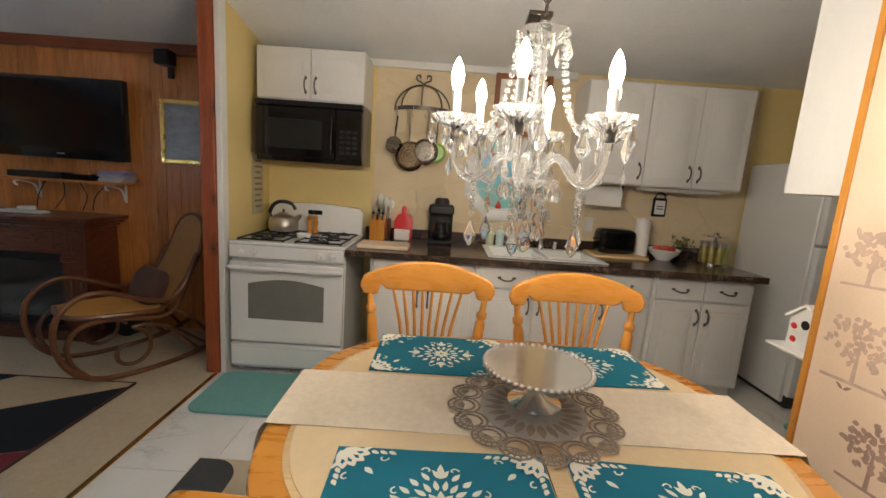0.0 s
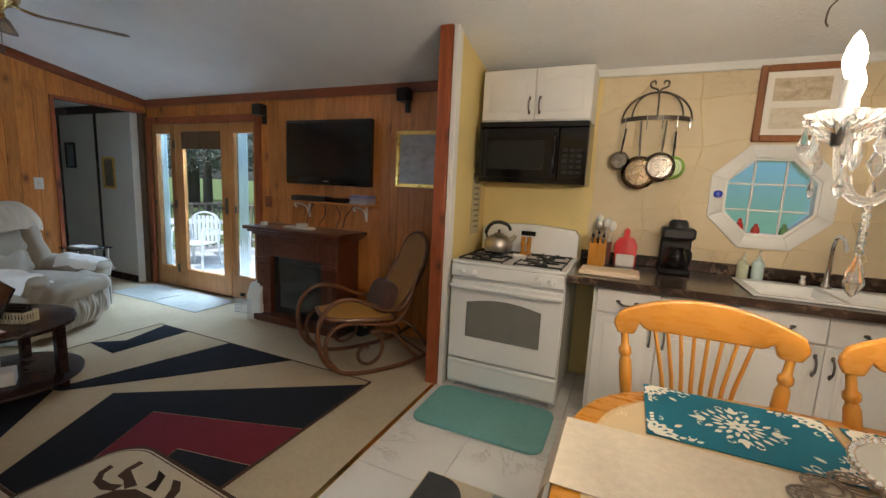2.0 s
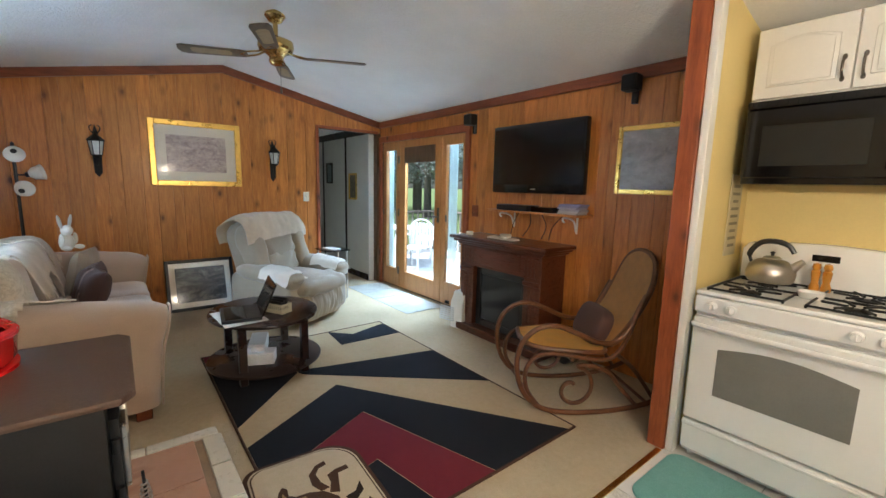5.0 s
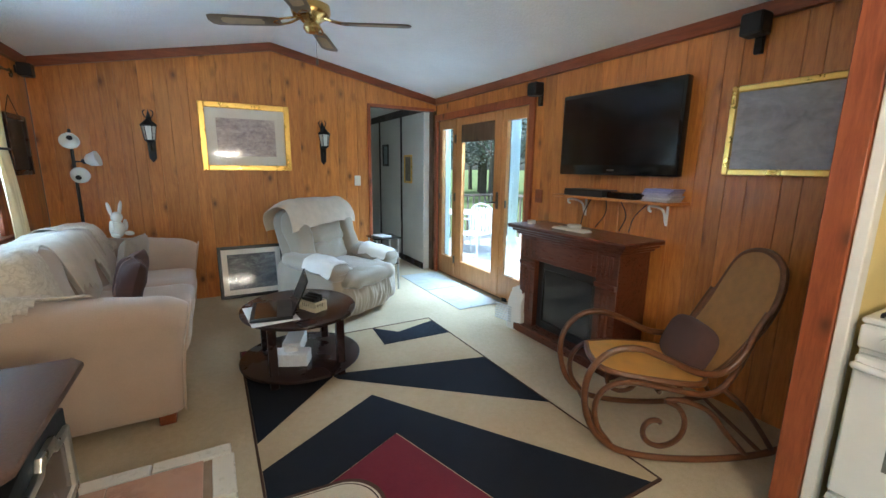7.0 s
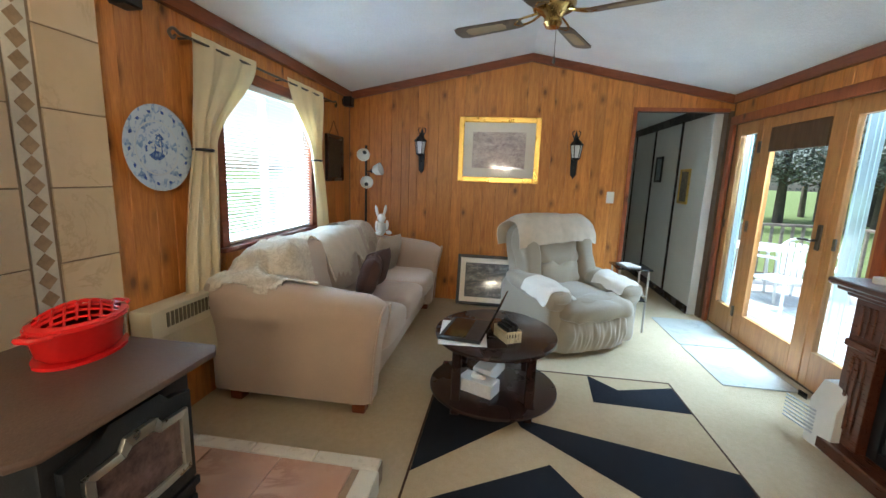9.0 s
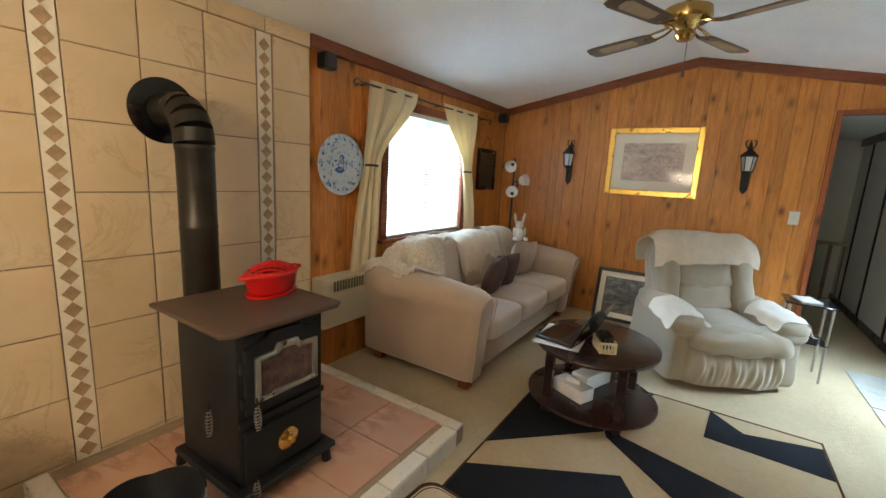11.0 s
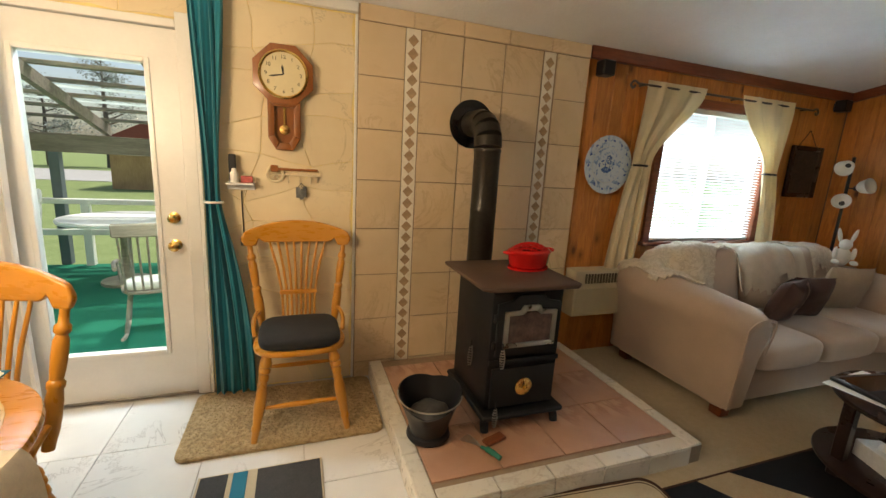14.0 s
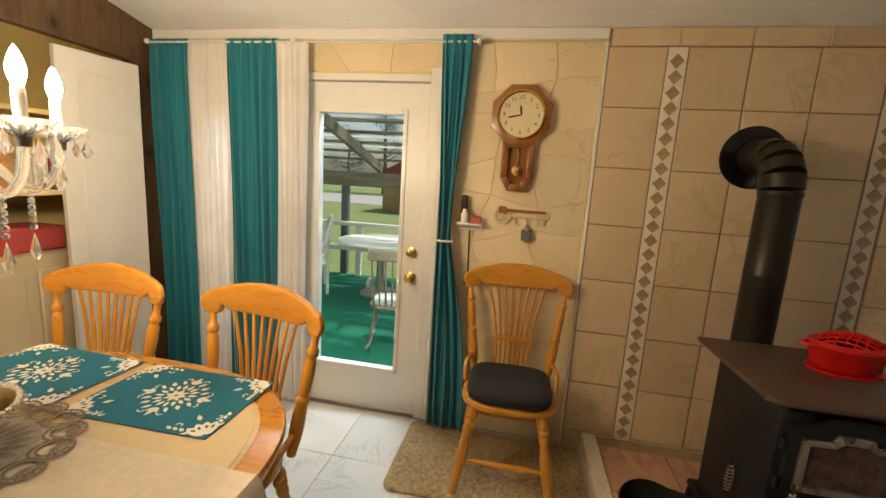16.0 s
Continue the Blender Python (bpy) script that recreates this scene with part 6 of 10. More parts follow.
# chairs
def chair_parts(ch, cushion=None):
    """Press-back chair facing +y, standing at its own origin."""
    b = B()
    pts = [(x, y) for x, y in oval(0.215, 0.205, 40, 0.7)]
    prism(b, [(x * (1 + 0.10 * (y / 0.205)), y) for x, y in pts], 0.032, None, 0.425, 0.010)
    part("seat", b, oak_h, ch)
    n = 40
    b = B()
    top_pts, low = [], []
    for i in range(n + 1):
        u = -1 + 2 * i / n
        y = -0.268 + 0.05 * (u * u)
        end = max(0.0, (abs(u) - 0.93) / 0.07)
        zt = 1.047 - 0.068 * abs(u) ** 2.1 - 0.026 * end ** 2
        zl = 0.918 + 0.010 * u * u + 0.024 * math.exp(-((abs(u) - 0.69) / 0.035) ** 2) - (0.022 if abs(u) > 0.70 else 0.0) * min(1, (abs(u) - 0.70) / 0.04) + 0.030 * end ** 2
        top_pts.append((u * 0.28, y, zt))
        low.append((u * 0.28, y, zl))
    fr_ = [b.verts.new(Vector(p) + Vector((0, 0.016, 0))) for p in top_pts], [b.verts.new(Vector(p) + Vector((0, 0.016, 0))) for p in low]
    bk_ = [b.verts.new(Vector(p) + Vector((0, -0.014, 0))) for p in top_pts], [b.verts.new(Vector(p) + Vector((0, -0.014, 0))) for p in low]
    for i in range(n):
        b.faces.new((fr_[0][i], fr_[0][i + 1], fr_[1][i + 1], fr_[1][i]))
        b.faces.new((bk_[0][i + 1], bk_[0][i], bk_[1][i], bk_[1][i + 1]))
        b.faces.new((bk_[0][i], bk_[0][i + 1], fr_[0][i + 1], fr_[0][i]))
        b.faces.new((fr_[1][i], fr_[1][i + 1], bk_[1][i + 1], bk_[1][i]))
    b.faces.new((fr_[0][0], fr_[1][0], bk_[1][0], bk_[0][0]))
    b.faces.new((fr_[0][n], bk_[0][n], bk_[1][n], fr_[1][n]))
    bmesh.ops.recalc_face_normals(b, faces=b.faces[:])
    bmesh.ops.bevel(b, geom=[e for e in b.edges if e.is_manifold and e.calc_face_angle(0) > 0.9], offset=0.009, segments=3, affect="EDGES", profile=0.5)
    part("crest_rail", b, oak_h, ch)
    for s in (-1, 1):
        b = B()
        p0, p1 = Vector((s * 0.188, -0.165, 0.45)), Vector((s * 0.243, -0.232, 0.915))
        prof = [(0.0, 0.017), (0.06, 0.019), (0.12, 0.023), (0.22, 0.025), (0.34, 0.024), (0.42, 0.020), (0.44, 0.024), (0.47, 0.024), (0.49, 0.017), (0.55, 0.020), (0.66, 0.0225), (0.76, 0.021), (0.80, 0.015), (0.82, 0.022), (0.86, 0.022), (0.88, 0.014), (0.94, 0.013), (1.0, 0.014)]
        tube(b, [p0.lerp(p1, t) for t, r in prof], [r for t, r in prof], 14)
        part("back_post", b, oak, ch)
        b = B()
        tube(b, smooth_path([(s * 0.197, -0.172, 0.535), (s * 0.215, -0.11, 0.535), (s * 0.222, -0.05, 0.51), (s * 0.215, -0.01, 0.455)]), 0.0115, 8)
        part("side_bow", b, oak, ch)
    b = B()
    box(b, (-0.098, -0.226, 0.612), (0.098, -0.208, 0.640), 0.005)
    part("spindle_bar", b, oak_h, ch)
    for k in range(8):
        u = (k - 3.5) / 3.5
        b = B()
        tube(b, [(u * 0.080, -0.185, 0.45), (u * 0.086, -0.217, 0.626), (u * 0.108, -0.238 + 0.006 * u * u, 0.77), (u * 0.146, -0.260 + 0.014 * u * u, 0.93)], [0.0065, 0.0075, 0.0075, 0.006], 8)
        part("spindle", b, oak, ch)
    for sx in (-1, 1):
        for sy in (-1, 1):
            b = B()
            p0, p1 = Vector((sx * 0.15, sy * 0.14 + 0.01, 0.428)), Vector((sx * 0.215, sy * 0.205 + 0.02, 0.0))
            prof = [(0.0, 0.018), (0.06, 0.021), (0.09, 0.027), (0.13, 0.027), (0.15, 0.019), (0.17, 0.026), (0.20, 0.026), (0.22, 0.018), (0.25, 0.023), (0.29, 0.023), (0.31, 0.018), (0.45, 0.026), (0.58, 0.027), (0.72, 0.022), (0.80, 0.018), (0.82, 0.022), (0.85, 0.022), (0.88, 0.018), (1.0, 0.015)]
            tube(b, [p0.lerp(p1, t) for t, r in prof], [r for t, r in prof], 12)
            part("leg", b, oak, ch)
    for y, z in ((0.19, 0.16), (-0.16, 0.19)):
        b = B()
        tube(b, [(-0.19, y, z), (-0.1, y, z), (0, y, z), (0.1, y, z), (0.19, y, z)], [0.008, 0.012, 0.015, 0.012, 0.008], 9)
        part("stretcher", b, oak_h, ch)
    for s in (-1, 1):
        b = B()
        tube(b, [(s * 0.185, -0.16, 0.13), (s * 0.19, 0.02, 0.13), (s * 0.185, 0.2, 0.13)], [0.008, 0.013, 0.008], 9)
        part("stretcher", b, oak_h, ch)


ch = thing("dining_chair", "honey oak press-back dining chair tucked under the table", "chair", Matrix.Translation((0.285, 2.03, 0)) @ Matrix.Rotation(radians(180), 4, "Z"), "chairs at the table")
chair_parts(ch)
copy_thing(ch, Matrix.Translation((0.905, 2.0, 0)) @ Matrix.Rotation(radians(181), 4, "Z"))
copy_thing(ch, Matrix.Translation((0.32, 1.20, 0)) @ Matrix.Rotation(radians(-10), 4, "Z") @ Matrix.Diagonal((1.04, 1, 1.0, 1)))
copy_thing(ch, Matrix.Translation((1.02, 1.17, 0)) @ Matrix.Rotation(radians(3), 4, "Z"))
wch = copy_thing(ch, Matrix.Translation((-0.67, 0.345, 0.022)) @ Matrix.Rotation(radians(1), 4, "Z") @ Matrix.Diagonal((1.05, 1.08, 0.985, 1)))
tagged(wch, "honey oak press-back chair standing on a shag rug against the wall", "chair")
wch["group"] = "chairs at the table"
cu = thing("seat_cushion", "black tufted seat pad tied on the chair", "cushion", Matrix.Translation((-0.67, 0.36, 0.472)))
b = B()
pillow(b, (0, 0, 0.022), (0.205, 0.20, 0.036), 0.55, 0.5, 36, 14, None, 0.006, 3.0, 14)
part("pad", b, black_cloth, cu)
mat_rug("shag_rug", "tan shag rug under the wall chair", -1.09, 0.06, -0.11, 0.64, fur, 0.05, 0.022)
rr = thing("runner_rug", "charcoal and grey block-pattern floor runner beside the table", "rug", Matrix.Translation((-0.5, 1.56, 0.001)))
b = B()
box(b, (-0.26, -0.8, 0.0), (0.26, 0.8, 0.008), 0.003)
base_ = part("backing", b, rug_cream, rr)
grey_pile = pile("charcoal_pile", (0.05, 0.05, 0.052), (0.09, 0.09, 0.09), 220, 0.012)
pale_pile = pile("silver_pile", (0.30, 0.30, 0.29), (0.40, 0.40, 0.38), 220, 0.012)
for x0, y0, x1, y1, m_ in ((-0.25, 0.30, -0.04, 0.79, grey_pile), (0.08, 0.3, 0.25, 0.79, pale_pile), (-0.25, -0.2, 0.25, 0.26, pale_pile), (-0.25, -0.79, 0.02, -0.24, grey_pile), (0.06, -0.79, 0.12, -0.24, teal_mat), (0.14, -0.79, 0.25, -0.24, grey_pile)):
    b = B()
    if (x0, y1) == (-0.25, 0.79):
        prism(b, [(x0, y0), (x1, y0)] + arc(x1 - 0.13, y1 - 0.13, 0.13, 0, 90, 10) + [(x0, y1)], 0.0045, None, 0.007, 0.001)
    else:
        box(b, (x0, y0, 0.007), (x1, y1, 0.0115), 0.002)
    part("block", b, m_, base_)

# ---- chandelier
cd = thing("chandelier", "six-arm crystal candle chandelier, lit, on a chain", "chandelier", Matrix.Translation((CHANDELIER[0], CHANDELIER[1], 0)))
b = B()
lathe(b, [(0.0, 1.30), (0.02, 1.305), (0.03, 1.33), (0.018, 1.36), (0.035, 1.39), (0.03, 1.42), (0.014, 1.45), (0.014, 1.52), (0.024, 1.56), (0.013, 1.60), (0.013, 1.74), (0.02, 1.77), (0.02, 1.79), (0.0, 1.80)], 18)
part("stem", b, crystal, cd)


def bobeche(b, r, z, m=None, lift=0.018):
    n = 32
    for (r0, z0_), (r1, z1_) in zip([(0.012, z), (r * 0.55, z), (r * 0.8, z + lift * 0.4)], [(r * 0.55, z), (r * 0.8, z + lift * 0.4), (r, z + lift)]):
        ring0 = [b.verts.new((r0 * math.cos(a), r0 * math.sin(a), z0_)) for a in [2 * math.pi * i / n for i in range(n)]]
        ring1 = [b.verts.new((r1 * (1 + 0.05 * math.cos(8 * a)) * math.cos(a), r1 * (1 + 0.05 * math.cos(8 * a)) * math.sin(a), z1_)) for a in [2 * math.pi * i / n for i in range(n)]]
        for i in range(n):
            b.faces.new((ring0[i], ring0[(i + 1) % n], ring1[(i + 1) % n], ring1[i]))
    bmesh.ops.remove_doubles(b, verts=b.verts[:], dist=1e-5)
    bmesh.ops.solidify(b, geom=b.faces[:], thickness=0.003)
    return b


part("top_dish", bobeche(B(), 0.066, 1.745, None, 0.026), crystal, cd, "scalloped crystal dish")
part("lower_dish", bobeche(B(), 0.075, 1.39), crystal, cd, "scalloped crystal dish")


def drop_mesh(h, r):
    b = B()
    lathe(b, [(0.0, 0.0), (r, -h * 0.62), (r * 0.55, -h * 0.86), (0.0, -h)], 6, Matrix.Diagonal((1, 0.55, 1, 1)))
    me = to_mesh("drop", b, crystal, crisp=True)
    return me


drop_a, drop_b = drop_mesh(0.075, 0.017), drop_mesh(0.05, 0.012)
b = B()
lathe(b, [(0.0, -0.008), (0.007, -0.004), (0.007, 0.004), (0.0, 0.008)], 6)
bead_me = to_mesh("bead", b, crystal, crisp=True)
b = B()
lathe(b, [(0.0, -0.022), (0.013, -0.016), (0.02, 0.0), (0.013, 0.016), (0.0, 0.022)], 8)
piece("ball", to_mesh("ball", b, crystal, crisp=True), cd, Matrix.Translation((0, 0, 1.235)))
bulb_glow = glow("lit_candle_bulb", (1.0, 0.78, 0.50), 38.0)
for k in range(6):
    a = radians(60 * k + 9)
    ca, sa = math.cos(a), math.sin(a)
    at = lambda r, z: Vector((r * ca, r * sa, z))
    b = B()
    tube(b, smooth_path([at(0.02, 1.425), at(0.055, 1.465), at(0.09, 1.46), at(0.130, 1.415), at(0.165, 1.402), at(0.198, 1.44), at(0.21, 1.515)]), 0.010, 12)
    arm = part("arm", b, crystal, cd)
    b = bobeche(B(), 0.056, 1.530, None, 0.022)
    bmesh.ops.translate(b, verts=b.verts[:], vec=(0.21 * ca, 0.21 * sa, 0))
    part("bobeche", b, crystal, arm)
    b = B()
    lathe(b, [(0.013, 1.498), (0.015, 1.524), (0.012, 1.532)], 12, Matrix.Translation((0.21 * ca, 0.21 * sa, 0)))
    part("cup", b, pewter, arm)
    b = B()
    lathe(b, [(0.0115, 1.532), (0.0115, 1.612), (0.0, 1.613)], 14, Matrix.Translation((0.21 * ca, 0.21 * sa, 0)))
    part("candle_sleeve", b, linen, arm)
    b = B()
    lathe(b, [(0.008, 1.612), (0.0105, 1.620), (0.0155, 1.637), (0.016, 1.650), (0.012, 1.668), (0.006, 1.684), (0.0, 1.692)], 16, Matrix.Translation((0.21 * ca, 0.21 * sa, 0)))
    bl = part("bulb", b, bulb_glow, arm, "lit candle bulb")
    bl.visible_shadow = False
    for j in range(5):
        e = 2 * math.pi * j / 5 + a
        rim_p = Vector((0.21 * ca + 0.054 * math.cos(e), 0.21 * sa + 0.054 * math.sin(e), 1.545))
        piece("bead", bead_me, cd, Matrix.Translation(rim_p - Vector((0, 0, 0.008))))
        piece("drop", drop_a if j % 2 else drop_b, cd, Matrix.Translation(rim_p - Vector((0, 0, 0.016))) @ Matrix.Rotation(e, 4, "Z"))
        if j % 2:
            piece("drop", drop_b, cd, Matrix.Translation(rim_p - Vector((0, 0, 0.092))) @ Matrix.Rotation(e + 0.8, 4, "Z"))
    for j in range(20):
        t = j / 19
        p = at(0.064 + (0.158 - 0.064) * t ** 1.7, 1.755 - 0.215 * t - 0.095 * math.sin(math.pi * t) * (0.35 + 0.65 * t))
        piece("bead", bead_me, cd, Matrix.Translation(p))
    for j in range(3):
        e = a + 0.35 * (j - 1)
        piece("drop", drop_b, cd, Matrix.Translation((0.074 * math.cos(e), 0.074 * math.sin(e), 1.402)) @ Matrix.Rotation(e, 4, "Z"))
    e = a + radians(30)
    piece("drop", drop_b, cd, Matrix.Translation((0.064 * math.cos(e), 0.064 * math.sin(e), 1.750)) @ Matrix.Rotation(e, 4, "Z"))
    for j in range(6):
        piece("bead", bead_me, cd, Matrix.Translation(at(0.15, 1.392 - 0.016 * j)))
    piece("drop", drop_a, cd, Matrix.Translation(at(0.15, 1.300)))
    for j in range(5):
        piece("bead", bead_me, cd, Matrix.Translation(at(0.045, 1.372 - 0.016 * j)))
    piece("drop", drop_b, cd, Matrix.Translation(at(0.045, 1.300)))
b = B()
zc = 1.785
k = 0
while zc < roof_z(CHANDELIER[1]) - 0.02:
    ring = [Vector((0.010 * math.cos(t), 0, 0.019 * math.sin(t))) for t in [2 * math.pi * i / 12 for i in range(12)]]
    rot = Matrix.Rotation(radians(90 * (k % 2)), 3, "Z")
    tube(b, [rot @ p + Vector((0, 0, zc + 0.016)) for p in ring], 0.0026, 5, True)
    zc += 0.028
    k += 1
part("chain", b, pewter, cd)
b = B()
lathe(b, [(0.0, -0.05), (0.02, -0.045), (0.055, -0.02), (0.06, 0.0), (0.0, 0.0)], 20, Matrix.Translation((0, 0, roof_z(CHANDELIER[1]) - 0.0)))
part("canopy", b, pewter, cd)


# ---- curtains at the back door
def curtain(name, label, x0, x1, z0, z1, y, mat_, folds, amp=0.022, tie=None, bottom=None, side=1, seed=0):
    """Hanging cloth in folds; tie = (height, half width left, centre) gathers it."""
    def fn(u, v):
        z = z1 + (z0 - z1) * v
        c, hw = (x0 + x1) / 2, (x1 - x0) / 2
        if tie:
            tz, thw, tc = tie
            bx, bhw = bottom
            if z >= tz:
                s = (z1 - z) / (z1 - tz)
                s = s * s * (3 - 2 * s)
                c, hw = c + (tc - c) * s, hw + (thw - hw) * s
            else:
                s = (tz - z) / (tz - z0)
                s = 1 - (1 - s) ** 2
                c, hw = tc + (bx - tc) * s, thw + (bhw - thw) * s
        a = amp * (0.6 + 0.4 * v)
        w = math.sin(u * folds * 2 * math.pi + 0.5 * math.sin(v * 4 + seed)) + 0.35 * math.sin(u * folds * 4.6 * math.pi + seed + 2 * v)
        head = 0.4 + 0.6 * min(1, v * 14)
        return (c + (2 * u - 1) * hw + 0.006 * math.sin(v * 7 + u * 12 + seed), y + side * a * w * head, z)
    b = B()
    sheet(b, fn, int(folds * 14), 44)
    bmesh.ops.recalc_face_normals(b, faces=b.faces[:])
    bmesh.ops.solidify(b, geom=b.faces[:], thickness=0.0018)
    return single(name, b, mat_, label, "curtain")


sheer = paint("white_sheer_voile", (0.90, 0.88, 0.86), 0.8, var=0.05, scale=8, fine=220, relief=0.15, spread=None)
translucent(sheer, 0.35)
curtain("curtain", "teal cloth curtain panel hanging to the floor", 1.36, 1.625, 0.03, 2.205, 0.075, teal, 4, seed=1)
curtain("curtain", "white sheer curtain panel beside the back door", 1.10, 1.37, 0.03, 2.20, 0.075, sheer, 5, 0.016, seed=2)
curtain("curtain", "teal cloth curtain panel hanging to the floor", 0.79, 1.11, 0.03, 2.205, 0.08, teal, 5, seed=3)
curtain("curtain", "white sheer curtain panel beside the back door", 0.60, 0.80, 0.03, 2.19, 0.08, sheer, 4, 0.016, seed=4)
curtain("curtain", "teal curtain panel tied back beside the back door", -0.325, -0.165, 0.025, 2.225, 0.085, teal, 4, 0.02, (1.15, 0.032, -0.245), (-0.31, 0.105), seed=5)
b = B()
tube(b, [(-0.245 + 0.042 * math.cos(t), 0.085 + 0.03 * math.sin(t), 1.15) for t in [2 * math.pi * i / 16 for i in range(16)]], 0.007, 6, True)
single("curtain_tie", b, linen, "white cord curtain tie-back", "tie-back")
cr_ = thing("curtain_rod", "thin white curtain rod over the back door", "curtain rod", Matrix())
b = B()
cyl(b, (-0.36, 0.08, 2.19), (1.64, 0.08, 2.185), 0.006)
part("rod", b, linen, cr_)
for x in (-0.36, 0.68, 1.64):
    b = B()
    cyl(b, (x, 0.0, 2.19), (x, 0.08, 2.19), 0.007)
    pillow(b, (x, 0.085, 2.19), (0.016, 0.016, 0.016), 1, 1, 12, 8)
    part("bracket", b, linen, cr_)

# ---- wall clock
ck = thing("pendulum_clock", "octagonal oak schoolhouse wall clock with brass pendulum", "clock", Matrix.Translation((-0.603, 0.008, 1.84)) @ Matrix.Rotation(radians(180), 4, "Z"))
ROT = Matrix.Rotation(radians(90), 4, "X")
oct8 = lambda r: [(r * math.cos(math.pi / 8 + math.pi / 4 * i), r * math.sin(math.pi / 8 + math.pi / 4 * i)) for i in range(8)]
b = B()
prism(b, oct8(0.155), 0.035, ROT, 0, 0.005)
prism(b, oct8(0.165), 0.014, ROT, 0.035, 0.006)
part("case", b, clock_wood, ck)
b = B()
lathe(b, [(0.12, 0.048), (0.126, 0.056), (0.118, 0.062), (0.112, 0.056), (0.112, 0.05)], 40, ROT)
bz = part("bezel", b, brass, ck)
b = B()
lathe(b, [(0.0, 0.0485), (0.113, 0.0485), (0.113, 0.0505), (0.0, 0.0505)], 40, ROT)
dial = part("dial", b, paint("aged_cream_dial", (0.72, 0.62, 0.38), 0.5, var=0.05, scale=8, relief=0.02), ck, "cream dial with black numerals")
for h in range(1, 13):
    cur = bpy.data.curves.new("numeral", "FONT")
    cur.body, cur.size, cur.align_x, cur.align_y, cur.extrude = str(h), 0.028, "CENTER", "CENTER", 0.0004
    tmp = bpy.data.objects.new("numeral_tmp", cur)
    me = bpy.data.meshes.new_from_object(tmp)
    bpy.data.objects.remove(tmp)
    me.materials.append(black_matte)
    a = radians(90 - 30 * h)
    piece("numeral", me, dial, ROT @ Matrix.Translation((0.088 * math.cos(a), 0.088 * math.sin(a), 0.0512)))
for ang, L, w in ((90 - 30 * (11 + 43 / 60), 0.05, 0.004), (90 - 6 * 43, 0.078, 0.003)):
    b = B()
    prism(b, [(0, -w), (L * 0.7, -w * 1.4), (L, 0), (L * 0.7, w * 1.4), (0, w)], 0.0012, ROT @ Matrix.Rotation(radians(ang), 4, "Z"), 0.0525)
    part("hand_pointer", b, black_matte, dial)
b = B()
body = [(-0.085, -0.13), (0.085, -0.13), (0.085, -0.33), (0.045, -0.395), (-0.045, -0.395), (-0.085, -0.33)]
inner_ = [(-0.05, -0.165), (0.05, -0.165), (0.05, -0.315), (0.025, -0.355), (-0.025, -0.355), (-0.05, -0.315)]
for i in range(6):
    j = (i + 1) % 6
    prism(b, [body[i], body[j], inner_[j], inner_[i]], 0.03, ROT, 0.01, 0.004)
prism(b, body, 0.01, ROT, 0.0)
part("pendulum_case", b, clock_wood, ck)
b = B()
box(b, (-0.006, -0.022, -0.27), (0.006, -0.018, -0.16), 0.001)
lathe(b, [(0.0, 0.014), (0.026, 0.016), (0.026, 0.02), (0.0, 0.024)], 24, Matrix.Translation((0, 0, -0.285)) @ ROT)
part("pendulum", b, brass, ck)

# ---- small shelf, key rack, charger
sh = thing("phone_shelf", "small white wall shelf", "shelf", Matrix.Translation((-0.372, 0.006, 1.245)))
b = B()
box(b, (-0.07, 0.0, 0.0), (0.07, 0.085, 0.012), 0.003)
box(b, (-0.07, 0.0, -0.03), (0.07, 0.008, 0.0), 0.002)
part("board", b, white_paint, sh)
b = B()
box(b, (-0.018, -0.012, 0), (0.018, 0.012, 0.15), 0.006)
single("cordless_phone", b, black_matte, "black cordless phone standing on the shelf", "phone", Matrix.Translation((-0.335, 0.045, 1.2575)))
b = B()
lathe(b, [(0.0, 0), (0.02, 0), (0.021, 0.05), (0.012, 0.062), (0.012, 0.075), (0, 0.076)], 16)
single("white_bottle", b, linen, "small white bottle on the wall shelf", "bottle", Matrix.Translation((-0.345, 0.068, 1.2575)))
b = B()
box(b, (-0.03, -0.012, 0), (0.03, 0.012, 0.035), 0.003)
single("small_red_box", b, paint("red_print_card", (0.5, 0.1, 0.09), 0.5, var=0.3, scale=60), "small red and white box on the shelf", "box", Matrix.Translation((-0.405, 0.05, 1.2575)))
kr = thing("key_rack", "cast cream key-shaped rack with small hooks", "key rack", Matrix.Translation((-0.65, 0.008, 1.31)) @ Matrix.Rotation(radians(180), 4, "Z"))
cream_iron = paint("cream_cast_iron", (0.62, 0.52, 0.34), 0.5, var=0.2, scale=20)
b = B()
tube(b, [(-0.10 + 0.042 * math.cos(t), -0.008, 0.042 * math.sin(t)) for t in [2 * math.pi * i / 20 for i in range(20)]], 0.008, 8, True)
for k in range(3):
    a = 1.05 * k
    tube(b, [(-0.10 + 0.04 * math.cos(a), -0.008, 0.04 * math.sin(a)), (-0.10 - 0.04 * math.cos(a), -0.008, -0.04 * math.sin(a))], 0.005, 6)
box(b, (-0.058, -0.014, -0.008), (0.15, -0.002, 0.008), 0.003)
box(b, (0.118, -0.014, -0.04), (0.13, -0.002, -0.008), 0.002)
box(b, (0.138, -0.014, 0.0), (0.15, -0.002, 0.03), 0.002)
bmesh.ops.scale(b, vec=(1, 1, 1), verts=b.verts[:])
part("key_bar", b, cream_iron, kr)
for x in (-0.03, 0.03, 0.09):
    b = B()
    tube(b, smooth_path([(x, -0.008, -0.006), (x, -0.010, -0.035), (x, -0.024, -0.045), (x, -0.03, -0.035)]), 0.0035, 6)
    part("hook", b, cream_iron, kr)
b = B()
